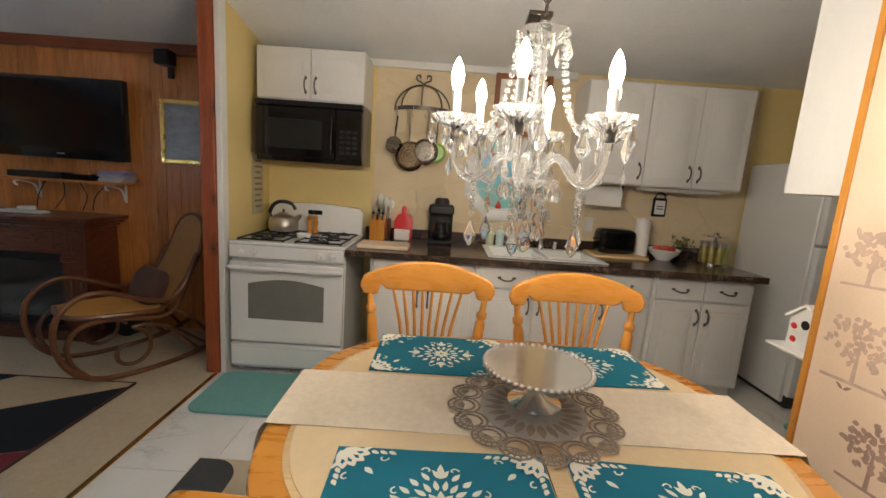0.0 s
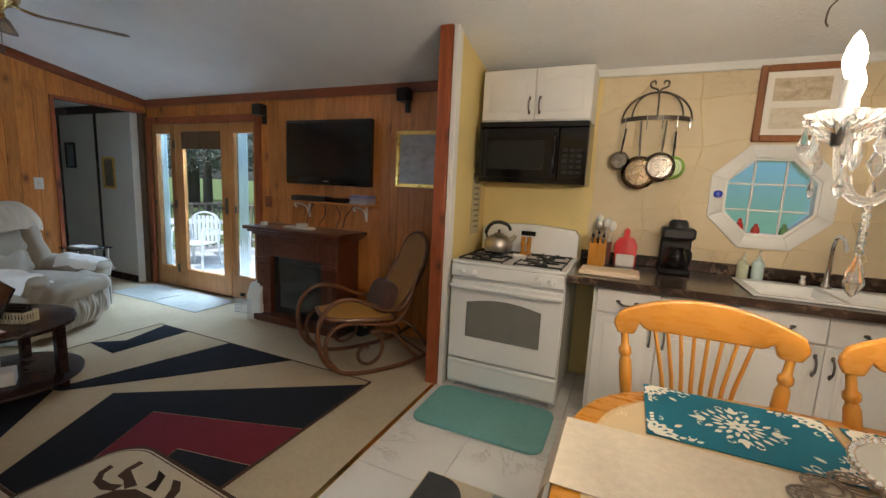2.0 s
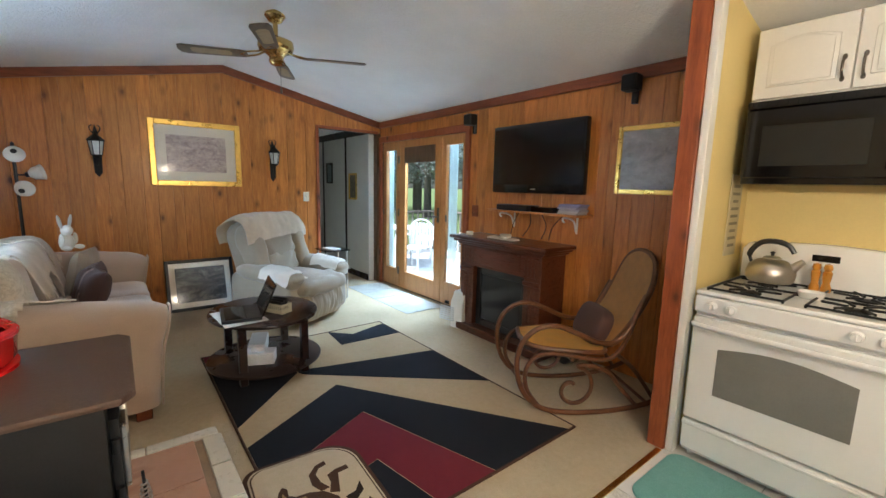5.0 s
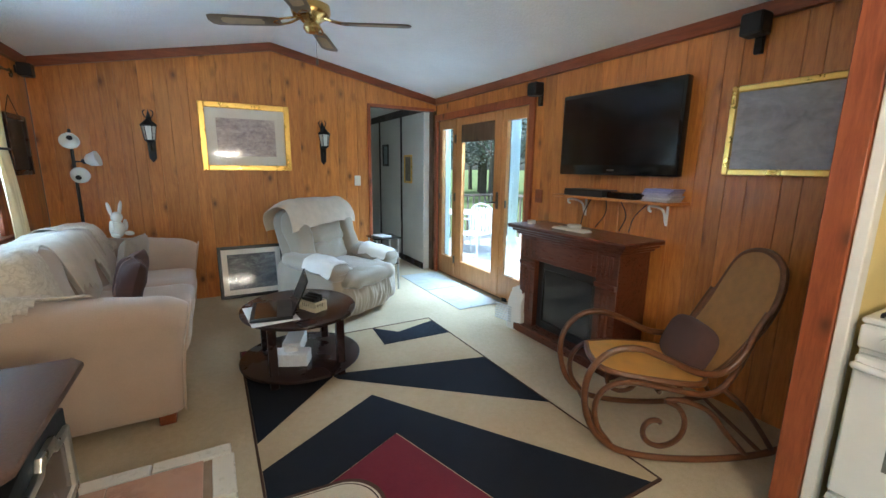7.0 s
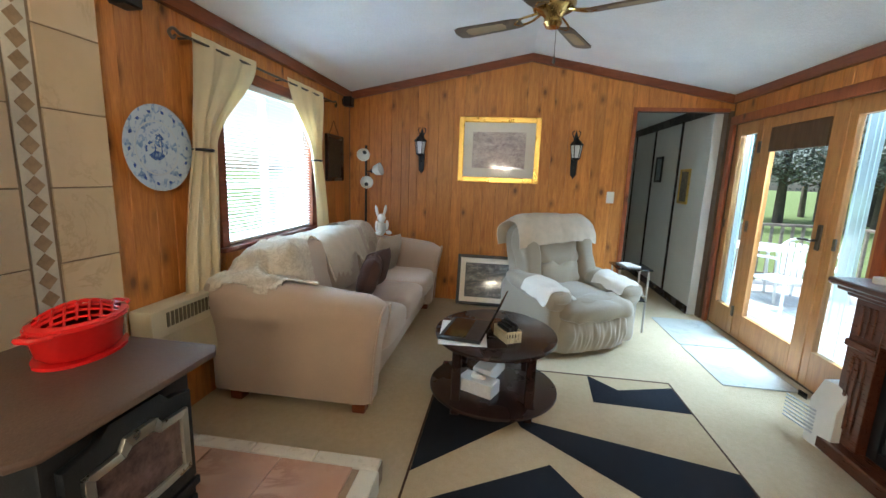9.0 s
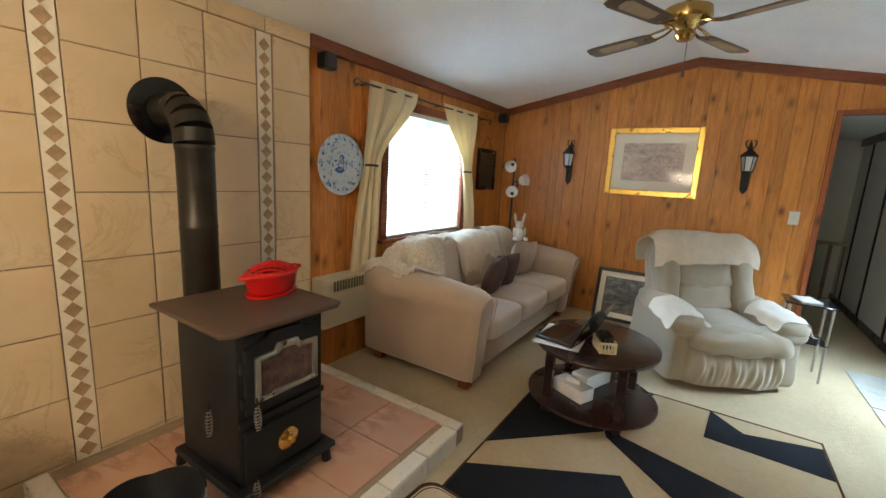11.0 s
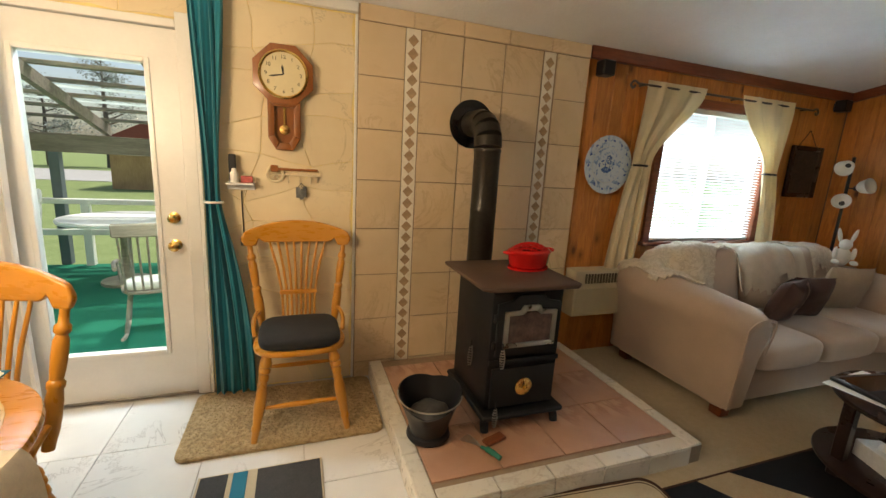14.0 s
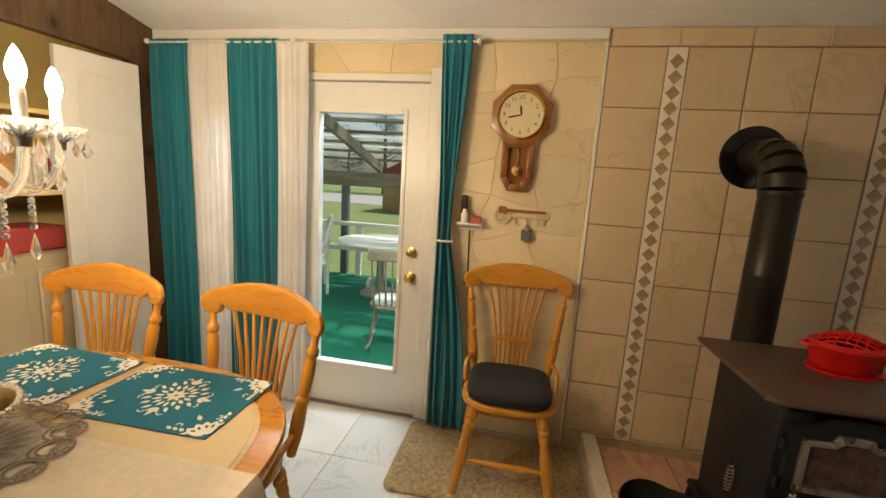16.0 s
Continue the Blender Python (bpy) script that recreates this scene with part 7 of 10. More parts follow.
box(b, (-0.10, -0.02, 0.022), (0.13, -0.006, 0.036), 0.003)
box(b, (-0.125, -0.022, 0.012), (-0.085, -0.004, 0.05), 0.004)
part("hatchet", b, clock_wood, kr, "small dark hatchet ornament")
b = B()
for k, (x, z) in enumerate(((0.02, -0.10), (0.04, -0.11), (0.055, -0.095))):
    box(b, (x - 0.012, -0.03, z - 0.03), (x + 0.012, -0.02, z + 0.03), 0.003)
    tube(b, [(x, -0.024, z + 0.03), (0.035, -0.024, -0.045)], 0.002, 5)
single("key_bunch", b, paint("key_fobs", (0.14, 0.14, 0.13), 0.4, var=0.5, scale=60), "bunch of keys with fobs on the rack", "keys", Matrix.Translation((-0.65, 0.008, 1.31)) @ Matrix.Rotation(radians(180), 4, "Z"))
b = B()
tube(b, smooth_path([(-0.37, 0.012, 1.21), (-0.375, 0.012, 1.0), (-0.38, 0.02, 0.95)]), 0.003, 6)
box(b, (-0.40, 0.004, 0.90), (-0.36, 0.05, 0.95), 0.006)
single("charger_cord", b, black_matte, "black charger and cord hanging from the shelf", "charger")

# ---- screen, pantry and the rest of the east side
scr = thing("folding_screen", "tall decorative screen panel with painted trees on cream", "folding screen", Matrix.Translation((1.55, 1.1, 0)))
b = B()
for y0, y1 in ((0.0, 0.025), (0.735, 0.76)):
    box(b, (-0.012, y0, 0.0), (0.012, y1, 2.1), 0.003)
for z0_, z1_ in ((0.02, 0.06), (2.06, 2.1)):
    box(b, (-0.012, 0.025, z0_), (0.012, 0.735, z1_), 0.003)
part("frame", b, oak, scr)
b = B()
box(b, (-0.005, 0.025, 0.06), (0.005, 0.735, 2.06))
pan_ = part("panel", b, paint("cream_silk_panel", (0.72, 0.56, 0.40), 0.7, var=0.08, scale=3, fine=160, relief=0.08, spread=None), scr)
ink = paint("faded_brown_ink", (0.33, 0.22, 0.17), 0.8, var=0.25, scale=12, relief=0.0)
ink2 = paint("pale_brown_ink", (0.50, 0.36, 0.27), 0.8, var=0.2, scale=12, relief=0.0)
rng = random.Random(7)
for (yc, zc_, s_, m_) in ((0.60, 1.02, 0.10, ink2), (0.50, 0.74, 0.09, ink), (0.62, 1.28, 0.08, ink2), (0.3, 1.1, 0.12, ink2), (0.35, 0.6, 0.1, ink), (0.3, 1.6, 0.12, ink2), (0.62, 0.48, 0.08, ink)):
    b = B()
    for k in range(70):
        a, r = rng.uniform(0, 6.28), s_ * math.sqrt(rng.random())
        c = (yc + r * math.cos(a), zc_ + 0.75 * r * math.sin(a))
        p = leaf_shape(c, rng.uniform(0, 6.28), 0.022, 0.008, 4)
        add(b, [(-0.0056 - 0.00001 * k, y, z) for y, z in p], [tuple(range(len(p)))])
    add(b, [(-0.0055, yc - 0.006, zc_ - s_ * 1.3), (-0.0055, yc + 0.008, zc_ - s_ * 1.3), (-0.0055, yc + 0.004, zc_), (-0.0055, yc - 0.004, zc_)], [(0, 1, 2, 3)])
    add(b, [(-0.0055, yc - s_, zc_ - s_ * 1.3), (-0.0055, yc + s_, zc_ - s_ * 1.45), (-0.0055, yc + s_, zc_ - s_ * 1.35), (-0.0055, yc - s_, zc_ - s_ * 1.2)], [(0, 1, 2, 3)])
    part("painted_tree", b, m_, pan_, crisp=True)
for (yc, zc_) in ((0.55, 1.36), (0.62, 0.86), (0.5, 0.9)):
    b = B()
    for s in (-1, 1):
        p = leaf_shape((yc, zc_), math.pi / 2 - s * 1.0, 0.03, 0.005, 4)
        add(b, [(-0.0057, y, z) for y, z in p], [tuple(range(len(p)))])
    part("painted_bird", b, ink, pan_, crisp=True)

pd = thing("pantry_door", "white raised-panel bifold pantry door standing open", "door", Matrix.Translation((1.60, 0.20, 0)) @ Matrix.Rotation(radians(80), 4, "Z"))
tagged(pd, kind="structure")
b = B()
box(b, (0.0, -0.018, 0.02), (0.40, 0.018, 2.02), 0.004)
slab = part("leaf", b, white_paint, pd)
for s in (-1, 1):
    for z0_, z1_ in ((0.18, 0.80), (0.92, 1.52), (1.62, 1.92)):
        b = B()
        box(b, (0.08, min(s * 0.018, s * 0.024), z0_), (0.32, max(s * 0.018, s * 0.024), z1_), 0.005)
        part("panel", b, white_paint, slab)
ps_ = thing("pantry_shelf", "cream painted pantry shelf on the side wall", "shelf", Matrix.Translation((1.98, 0.6, 1.28)))
b = B()
box(b, (-0.25, -0.55, 0.0), (0.31, 0.55, 0.025), 0.003)
box(b, (-0.25, -0.55, 0.40), (0.31, 0.55, 0.425), 0.003)
for y in (-0.53, 0.53):
    box(b, (0.25, y - 0.01, -0.12), (0.31, y + 0.01, 0.0), 0.003)
part("board", b, yellow_wall, ps_)
rng = random.Random(12)
for k in range(12):
    y = 0.32 + 0.075 * (k % 8) + 0.01 * (k // 8)
    h = rng.uniform(0.08, 0.2)
    b = B()
    box(b, (-0.04, -0.032, 0), (0.04, 0.032, h), 0.004)
    single("food_carton", b, paint("carton_print", rng.choice(((0.45, 0.07, 0.06), (0.7, 0.66, 0.58), (0.5, 0.25, 0.08), (0.12, 0.08, 0.07))), 0.5, var=0.45, scale=35), "small printed food carton on the pantry shelf", "carton", Matrix.Translation((1.80 + 0.1 * (k // 8), y, 1.305)), "pantry cartons")
pc = thing("pantry_chest", "cream painted low cabinet inside the pantry", "cabinet", Matrix.Translation((2.03, 0.72, 0)))
b = B()
box(b, (-0.27, -0.5, 0.0), (0.25, 0.5, 0.98), 0.006)
part("body", b, paint("cream_chest_paint", (0.62, 0.52, 0.34), 0.5, var=0.06), pc)
for y in (-0.24, 0.24):
    b = B()
    box(b, (-0.285, y - 0.21, 0.1), (-0.27, y + 0.21, 0.9), 0.006)
    part("door", b, paint("cream_chest_door", (0.64, 0.54, 0.36), 0.5, var=0.06), pc)
b = B()
box(b, (-0.12, -0.16, 0), (0.12, 0.16, 0.13), 0.012)
single("red_storage_bag", b, paint("red_woven_bag", (0.42, 0.06, 0.06), 0.8, var=0.2, scale=40, relief=0.3), "red folded cloth bundle on the pantry cabinet", "bundle", Matrix.Translation((1.92, 0.66, 0.981)))
cabinet("wall_cabinet", "white end-grain wall cabinet on the pantry's north side", 1.66, 2.4, 1.905, 2.22, 1.43, 2.15, [])
bh = thing("birdhouse", "white wooden birdhouse with red painted flowers on a bracket", "birdhouse", Matrix.Translation((1.74, 2.03, 0.86)))
b = B()
prism(b, [(-0.07, 0), (0.07, 0), (0.07, 0.11), (0, 0.165), (-0.07, 0.11)], 0.11, Matrix.Rotation(radians(-90), 4, "Z") @ Matrix.Rotation(radians(90), 4, "X"), -0.055, 0.002)
part("house", b, white_paint, bh)
b = B()
for s in (-1, 1):
    prism(b, [(0, 0.0), (0.095, 0.0), (0.095, 0.01), (0, 0.01)], 0.14, Matrix.Translation((0, 0, 0.165)) @ Matrix.Rotation(radians(-90), 4, "Z") @ Matrix.Rotation(radians(90), 4, "X") @ Matrix.Diagonal((s, 1, 1, 1)) @ Matrix.Rotation(radians(-38), 4, "Z"), -0.07)
part("roof", b, linen, bh)
b = B()
lathe(b, [(0.0, 0.055), (0.017, 0.055), (0.017, 0.0575), (0.0, 0.0575)], 16, Matrix.Translation((0, 0, 0.095)) @ Matrix.Rotation(radians(-90), 4, "Y"))
part("entrance", b, black_matte, bh)
for y, z in ((0.04, 0.03), (-0.035, 0.035), (0.045, 0.08)):
    b = B()
    pillow(b, (-0.057, y, z), (0.003, 0.014, 0.012), 1, 1, 10, 6)
    part("painted_flower", b, red_plastic, bh)
b = B()
box(b, (-0.11, -0.10, -0.012), (0.09, 0.10, 0.0), 0.003)
box(b, (-0.02, -0.13, -0.09), (0.0, -0.1, 0.0), 0.003)
part("base_board", b, white_paint, bh)


# ---------------------------------------------------------------- wood stove corner
ws = thing("wood_stove", "black cast iron wood stove with nickel-trimmed glass door", "wood stove", Matrix.Translation((-1.745, 0.66, 0.105)))
b = B()
box(b, (-0.20, -0.22, 0.10), (0.20, 0.22, 0.74), 0.01, None, 2)
part("firebox", b, cast_iron, ws)
b = B()
prism(b, [(-0.275, -0.275), (0.275, -0.275), (0.275, 0.255), (0.235, 0.285), (-0.235, 0.285), (-0.275, 0.255)], 0.022, None, 0.745, 0.008)
part("top_plate", b, iron_top, ws, "brown scorched top plate")
b = B()
box(b, (-0.235, -0.24, 0.07), (0.235, 0.28, 0.10), 0.008)
part("ash_lip", b, cast_iron, ws)
for sx in (-1, 1):
    for sy in (-1, 1):
        b = B()
        tube(b, smooth_path([(sx * 0.17, sy * 0.2, 0.075), (sx * 0.20, sy * 0.235, 0.05), (sx * 0.205, sy * 0.25, 0.0)]), [0.03, 0.028, 0.027, 0.026, 0.025, 0.024, 0.024, 0.023, 0.023, 0.022, 0.022, 0.022, 0.022], 8)
        part("leg", b, cast_iron, ws)
RX = Matrix.Translation((0, 0.22, 0)) @ Matrix.Rotation(radians(90), 4, "X") @ Matrix.Diagonal((1, 1, -1, 1))
b = B()
k = [(-0.175, 0.40), (0.175, 0.40), (0.175, 0.67), (0.10, 0.685), (0.07, 0.715), (-0.07, 0.715), (-0.10, 0.685), (-0.175, 0.67)]
prism(b, k, 0.025, RX, 0, 0.006)
wd = part("door", b, cast_iron, ws)
b = B()
fo = [(-0.145, 0.45), (0.145, 0.45), (0.145, 0.635), (0.06, 0.64), (0.045, 0.665), (-0.045, 0.665), (-0.06, 0.64), (-0.145, 0.635)]
fi = [(-0.122, 0.472), (0.122, 0.472), (0.122, 0.615), (0.05, 0.618), (0.03, 0.635), (-0.03, 0.635), (-0.05, 0.618), (-0.122, 0.615)]
for i in range(8):
    j = (i + 1) % 8
    prism(b, [fo[i], fo[j], fi[j], fi[i]], 0.014, RX, 0.025, 0.003)
part("nickel_trim", b, nickel, wd, "worn nickel trim")
b = B()
prism(b, fi, 0.004, RX, 0.025)
part("glass", b, paint("sooty_glass", (0.10, 0.065, 0.06), 0.12, var=0.6, scale=16, fine=60, relief=0.0, spread=None), wd, "sooty fire window")
b = B()
prism(b, [(-0.18, 0.12), (0.18, 0.12), (0.18, 0.33), (-0.18, 0.33)], 0.02, RX, 0, 0.005)
ad = part("ash_door", b, cast_iron, ws)
b = B()
prism(b, [(-0.20, 0.35), (0.20, 0.35), (0.20, 0.375), (-0.20, 0.375)], 0.014, RX, 0, 0.004)
part("band", b, cast_iron, ws)
b = B()
lathe(b, [(0.0, 0.02), (0.045, 0.02), (0.048, 0.028), (0.03, 0.036), (0.012, 0.04), (0.012, 0.055), (0.0, 0.057)], 24, Matrix.Translation((0.0, 0, 0.225)) @ RX)
for i in range(8):
    a = math.pi / 4 * i
    pillow(b, (0.036 * math.cos(a), 0.25, 0.225 + 0.036 * math.sin(a)), (0.007, 0.006, 0.007), 1, 1, 8, 5)
part("draft_knob", b, brass, ad, "brass draft wheel")


def coil_handle(parent, p, q, r=0.013):
    p, q = Vector(p), Vector(q)
    b = B()
    pts = []
    d = q - p
    s = d.orthogonal().normalized()
    e = d.normalized().cross(s)
    n = 70
    for i in range(n):
        t = i / (n - 1)
        w = r * (0.45 + 0.55 * math.sin(math.pi * t))
        pts.append(p + d * t + w * (math.cos(t * 50) * s + math.sin(t * 50) * e))
    tube(b, pts, 0.0028, 5)
    part("coil_handle", b, steel, parent, "coiled steel handle")
    b = B()
    tube(b, [p - d * 0.3, q], 0.004, 6)
    part("handle_rod", b, cast_iron, parent)


coil_handle(wd, (0.16, 0.285, 0.46), (0.16, 0.29, 0.36))
coil_handle(ad, (0.165, 0.275, 0.14), (0.168, 0.28, 0.04))
coil_handle(ws, (0.22, 0.05, 0.38), (0.225, 0.055, 0.27))
for z in (0.46, 0.60):
    b = B()
    cyl(b, (0.185, 0.235, z - 0.02), (0.185, 0.235, z + 0.02), 0.01)
    part("hinge", b, cast_iron, wd)
sp_ = thing("stove_pipe", "black stove pipe with elbow into a round wall flange", "stove pipe", Matrix.Translation((-1.725, 0.30, 0)))
b = B()
lathe(b, [(0.078, 0.72), (0.078, 1.15), (0.0795, 1.155), (0.0795, 1.165), (0.078, 1.17), (0.078, 1.50), (0.081, 1.505), (0.081, 1.52), (0.078, 1.525)], 32)
part("pipe", b, pipe_black, sp_)
b = B()
for k in range(4):
    a0, a1 = radians(90 * k / 4), radians(90 * (k + 1) / 4)
    f = lambda a: (0, -0.13 + 0.13 * math.cos(a), 1.53 + 0.15 * math.sin(a))
    tube(b, [f(a0), f(a1)], 0.083 - 0.001 * k, 26)
tube(b, [(0, -0.125, 1.68), (0, -0.27, 1.68)], 0.08, 26)
part("elbow", b, pipe_black, sp_)
b = B()
lathe(b, [(0.08, 0.0), (0.15, 0.0), (0.15, 0.006), (0.13, 0.012), (0.09, 0.02), (0.08, 0.02)], 36, Matrix.Translation((0, -0.272, 1.68)) @ Matrix.Rotation(radians(-90), 4, "X"))
part("flange", b, black_gloss, sp_)
b = B()
cyl(b, (0, 0.04, 0.76), (0, 0.16, 0.76), 0.07, n=24)
part("stove_collar", b, pipe_black, sp_)
pot = thing("steamer_pot", "red enamel cast iron steamer with lattice lid on the stove", "steamer pot", Matrix.Translation((-1.89, 0.60, 0.8735)) @ Matrix.Rotation(radians(12), 4, "Z"))
OV = Matrix.Diagonal((1.25, 0.86, 1, 1))
b = B()
lathe(b, [(0.0, 0.012), (0.085, 0.012), (0.10, 0.03), (0.107, 0.09), (0.112, 0.095), (0.112, 0.10), (0.0, 0.10)], 36, OV)
part("bowl", b, red_enamel, pot)
b = B()
lathe(b, [(0.0, 0.0), (0.105, 0.0), (0.105, 0.009), (0.0, 0.009)], 36, OV)
part("trivet", b, red_enamel, pot)
for s in (-1, 1):
    b = B()
    tube(b, smooth_path([(s * 0.13, -0.03, 0.095), (s * 0.165, -0.02, 0.098), (s * 0.17, 0, 0.098), (s * 0.165, 0.02, 0.098), (s * 0.13, 0.03, 0.095)]), 0.008, 8)
    part("handle", b, red_enamel, pot)
b = B()
lathe(b, [(0.108, 0.10), (0.108, 0.107), (0.094, 0.113), (0.094, 0.10)], 36, OV)
dome = lambda x, y: 0.108 + 0.036 * max(0, 1 - (x * x) / (0.12 ** 2) - (y * y) / (0.085 ** 2))
for k in range(-5, 6):
    for sg in (-1, 1):
        pts = []
        for i in range(25):
            t = -0.17 + 0.34 * i / 24
            x, y = t, k * 0.03 + sg * t * 0.7
            if (x / 0.12) ** 2 + (y / 0.083) ** 2 < 1:
                pts.append((x, y, dome(x, y)))
        if len(pts) > 2:
            tube(b, pts, 0.0042, 5)
part("lattice_lid", b, red_enamel, pot)
bk = thing("ash_bucket", "black metal ash scuttle with a flared lip and ring foot", "bucket", Matrix.Translation((-1.26, 0.855, 0.107)) @ Matrix.Rotation(radians(-23), 4, "Z"))
b = B()
lathe(b, [(0.0, 0.0), (0.102, 0.0), (0.108, 0.010), (0.104, 0.028), (0.090, 0.034), (0.108, 0.10), (0.138, 0.19), (0.146, 0.20), (0.140, 0.204), (0.100, 0.10), (0.085, 0.04), (0.0, 0.04)], 40)
for v in b.verts:
    k = max(0.0, (v.co.z - 0.08) / 0.12)
    v.co.z += k * (0.035 * abs(v.co.x) / 0.14 - 0.035 * v.co.y / 0.14)
    v.co.x *= 1 + 0.08 * k
part("pail", b, black_matte, bk)
# ash coloured nearly black: the pail's dark inside is put into its colour
b = B()
pillow(b, (0, 0, 0.11), (0.095, 0.095, 0.04), 0.8, 1, 26, 12, None, 0.025, 2.0, 16)
part("ash", b, paint("shade_darkened_ash", (0.05, 0.048, 0.045), 0.4, var=0.5, scale=20), bk)
b = B()
tube(b, [(0.155 * math.cos(t), 0.155 * math.sin(t) * 0.75 + 0.02, 0.235 - 0.035 * math.sin(t)) for t in [math.pi * i / 16 for i in range(17)]], 0.004, 6)
part("bail_handle", b, steel, bk)
hb = thing("hand_brush", "wire ash tool with green handle on the hearth", "brush", Matrix.Translation((-1.47, 1.03, 0.118)) @ Matrix.Rotation(radians(118), 4, "Z"))
b = B()
tube(b, smooth_path([(0.0, 0, 0.005), (0.05, 0, 0.012), (0.11, 0, 0.006)]), [0.008] * 4 + [0.014] * 5 + [0.012] * 4, 10)
part("grip", b, paint("green_rubber", (0.01, 0.19, 0.13), 0.5), hb)
b = B()
for k in range(7):
    tube(b, [(0.0, 0, 0.006), (-0.05, (k - 3) * 0.006, 0.008), (-0.11, (k - 3) * 0.01, 0.0)], 0.0018, 5)
part("wire", b, steel, hb)
b = B()
box(b, (-0.06, -0.025, 0.0), (0.06, 0.025, 0.018), 0.004)
single("kindling", b, red_trim, "dark red splinter of kindling before the stove", "kindling", Matrix.Translation((-1.56, 0.985, 0.106)) @ Matrix.Rotation(radians(18), 4, "Z"))

# ---------------------------------------------------------------- living room rugs
RX0, RX1, RY0, RY1 = -3.86, -1.53, 1.385, 2.985
rug = thing("area_rug", "geometric area rug in navy, tan and burgundy", "rug", Matrix.Translation((0, 0, 0.002)))
b = B()
box(b, (RX0, RY0, 0.0), (RX1, RY1, 0.010), 0.004)
rb = part("rug_field", b, rug_tan, rug)
shapes = [
    ([(-3.86, 2.43), (-3.68, 2.60), (-3.79, 2.98), (-3.47, 2.98), (-3.49, 2.40)], rug_navy),
    ([(-3.40, 1.93), (-3.19, 1.97), (-2.94, 2.98), (-2.25, 2.98), (-3.12, 1.93), (-3.17, 1.91)], rug_navy),
    ([(-3.72, 1.39), (-2.66, 1.39), (-3.17, 1.905), (-3.40, 1.925), (-3.86, 2.10), (-3.86, 1.66)], rug_navy),
    ([(-3.86, 1.39), (-3.725, 1.39), (-3.86, 1.655)], rug_red),
    ([(-2.44, 1.39), (-2.83, 2.06), (-1.53, 2.935), (-1.53, 2.33), (-2.41, 2.05), (-2.10, 1.39)], rug_navy),
    ([(-2.095, 1.39), (-2.405, 2.045), (-1.53, 2.325), (-1.53, 1.98), (-1.96, 1.90), (-1.83, 1.39)], rug_red),
    ([(-1.825, 1.39), (-1.955, 1.895), (-1.53, 1.975), (-1.53, 1.39)], rug_navy)]
for poly, m_ in shapes:
    b = B()
    prism(b, poly, 0.0035, None, 0.009, 0.0012)
    part("pile_shape", b, m_, rb)
b = B()
for lo, hi in (((RX0 - 0.008, RY0 - 0.008), (RX0 + 0.006, RY1 + 0.008)), ((RX1 - 0.006, RY0 - 0.008), (RX1 + 0.008, RY1 + 0.008)), ((RX0 + 0.006, RY0 - 0.008), (RX1 - 0.006, RY0 + 0.004)), ((RX0 + 0.006, RY1 - 0.004), (RX1 - 0.006, RY1 + 0.008))):
    box(b, (lo[0], lo[1], 0.0), (hi[0], hi[1], 0.013), 0.003)
part("binding", b, rug_brown, rb)
hr = thing("horse_mat", "brown and cream mat with horse pattern and rounded end", "mat", Matrix.Translation((-1.76, 1.545, 0.016)) @ Matrix.Rotation(radians(-4), 4, "Z"))


def rrect(a, c, r, left=0.17):
    return arc(a - r, c - r, r, 0, 90, 8) + arc(-a + left, c - left, left, 90, 180, 10) + arc(-a + r, -c + r, r, 180, 270, 8) + arc(a - r, -c + r, r, 270, 360, 8)


for sc_, h, m_, nm in ((1.0, 0.010, rug_brown, "border"), (0.93, 0.0112, rug_cream, "band"), (0.90, 0.0122, rug_brown, "line"), (0.875, 0.0134, rug_cream, "field")):
    b = B()
    prism(b, [(x * (1 - (1 - sc_) * 0.55), y * (1 - (1 - sc_) * 1.0)) for x, y in rrect(0.45, 0.27, 0.08)], h, None, 0.0, 0.001)
    part(nm, b, m_, hr)
body = [(-0.34, -0.06), (-0.27, 0.03), (-0.17, 0.055), (-0.06, 0.05), (0.02, 0.085), (0.06, 0.13), (0.10, 0.165), (0.15, 0.17), (0.21, 0.145), (0.235, 0.125), (0.215, 0.108), (0.17, 0.112), (0.15, 0.085), (0.145, 0.03), (0.12, -0.03), (0.06, -0.075), (-0.05, -0.085), (-0.16, -0.075), (-0.22, -0.12), (-0.25, -0.19), (-0.30, -0.19), (-0.27, -0.12)]
horse_shapes = [(body, rug_brown)]
horse_shapes += [([(0.075, 0.125), (0.115, 0.150), (0.15, 0.148), (0.195, 0.132), (0.16, 0.122), (0.135, 0.10), (0.13, 0.05), (0.105, 0.045), (0.085, 0.09)], rug_gold), ([(-0.24, 0.015), (-0.15, 0.035), (-0.06, 0.025), (-0.02, -0.01), (-0.10, -0.035), (-0.20, -0.03)], rug_gold)]
horse_shapes += [([(0.04, 0.135), (0.08, 0.175), (0.10, 0.168), (0.05, 0.10), (-0.01, 0.075), (-0.05, 0.10), (-0.10, 0.095), (-0.06, 0.12), (-0.12, 0.135), (-0.05, 0.145), (-0.09, 0.165), (0.0, 0.15)], rug_dark)]
horse_shapes += [([(0.125, -0.02), (0.18, 0.005), (0.25, 0.0), (0.30, -0.045), (0.315, -0.095), (0.285, -0.095), (0.275, -0.055), (0.24, -0.03), (0.18, -0.035), (0.13, -0.06)], rug_brown), ([(0.10, -0.05), (0.16, -0.075), (0.21, -0.075), (0.23, -0.12), (0.235, -0.18), (0.205, -0.18), (0.20, -0.125), (0.15, -0.11), (0.08, -0.09)], rug_brown)]
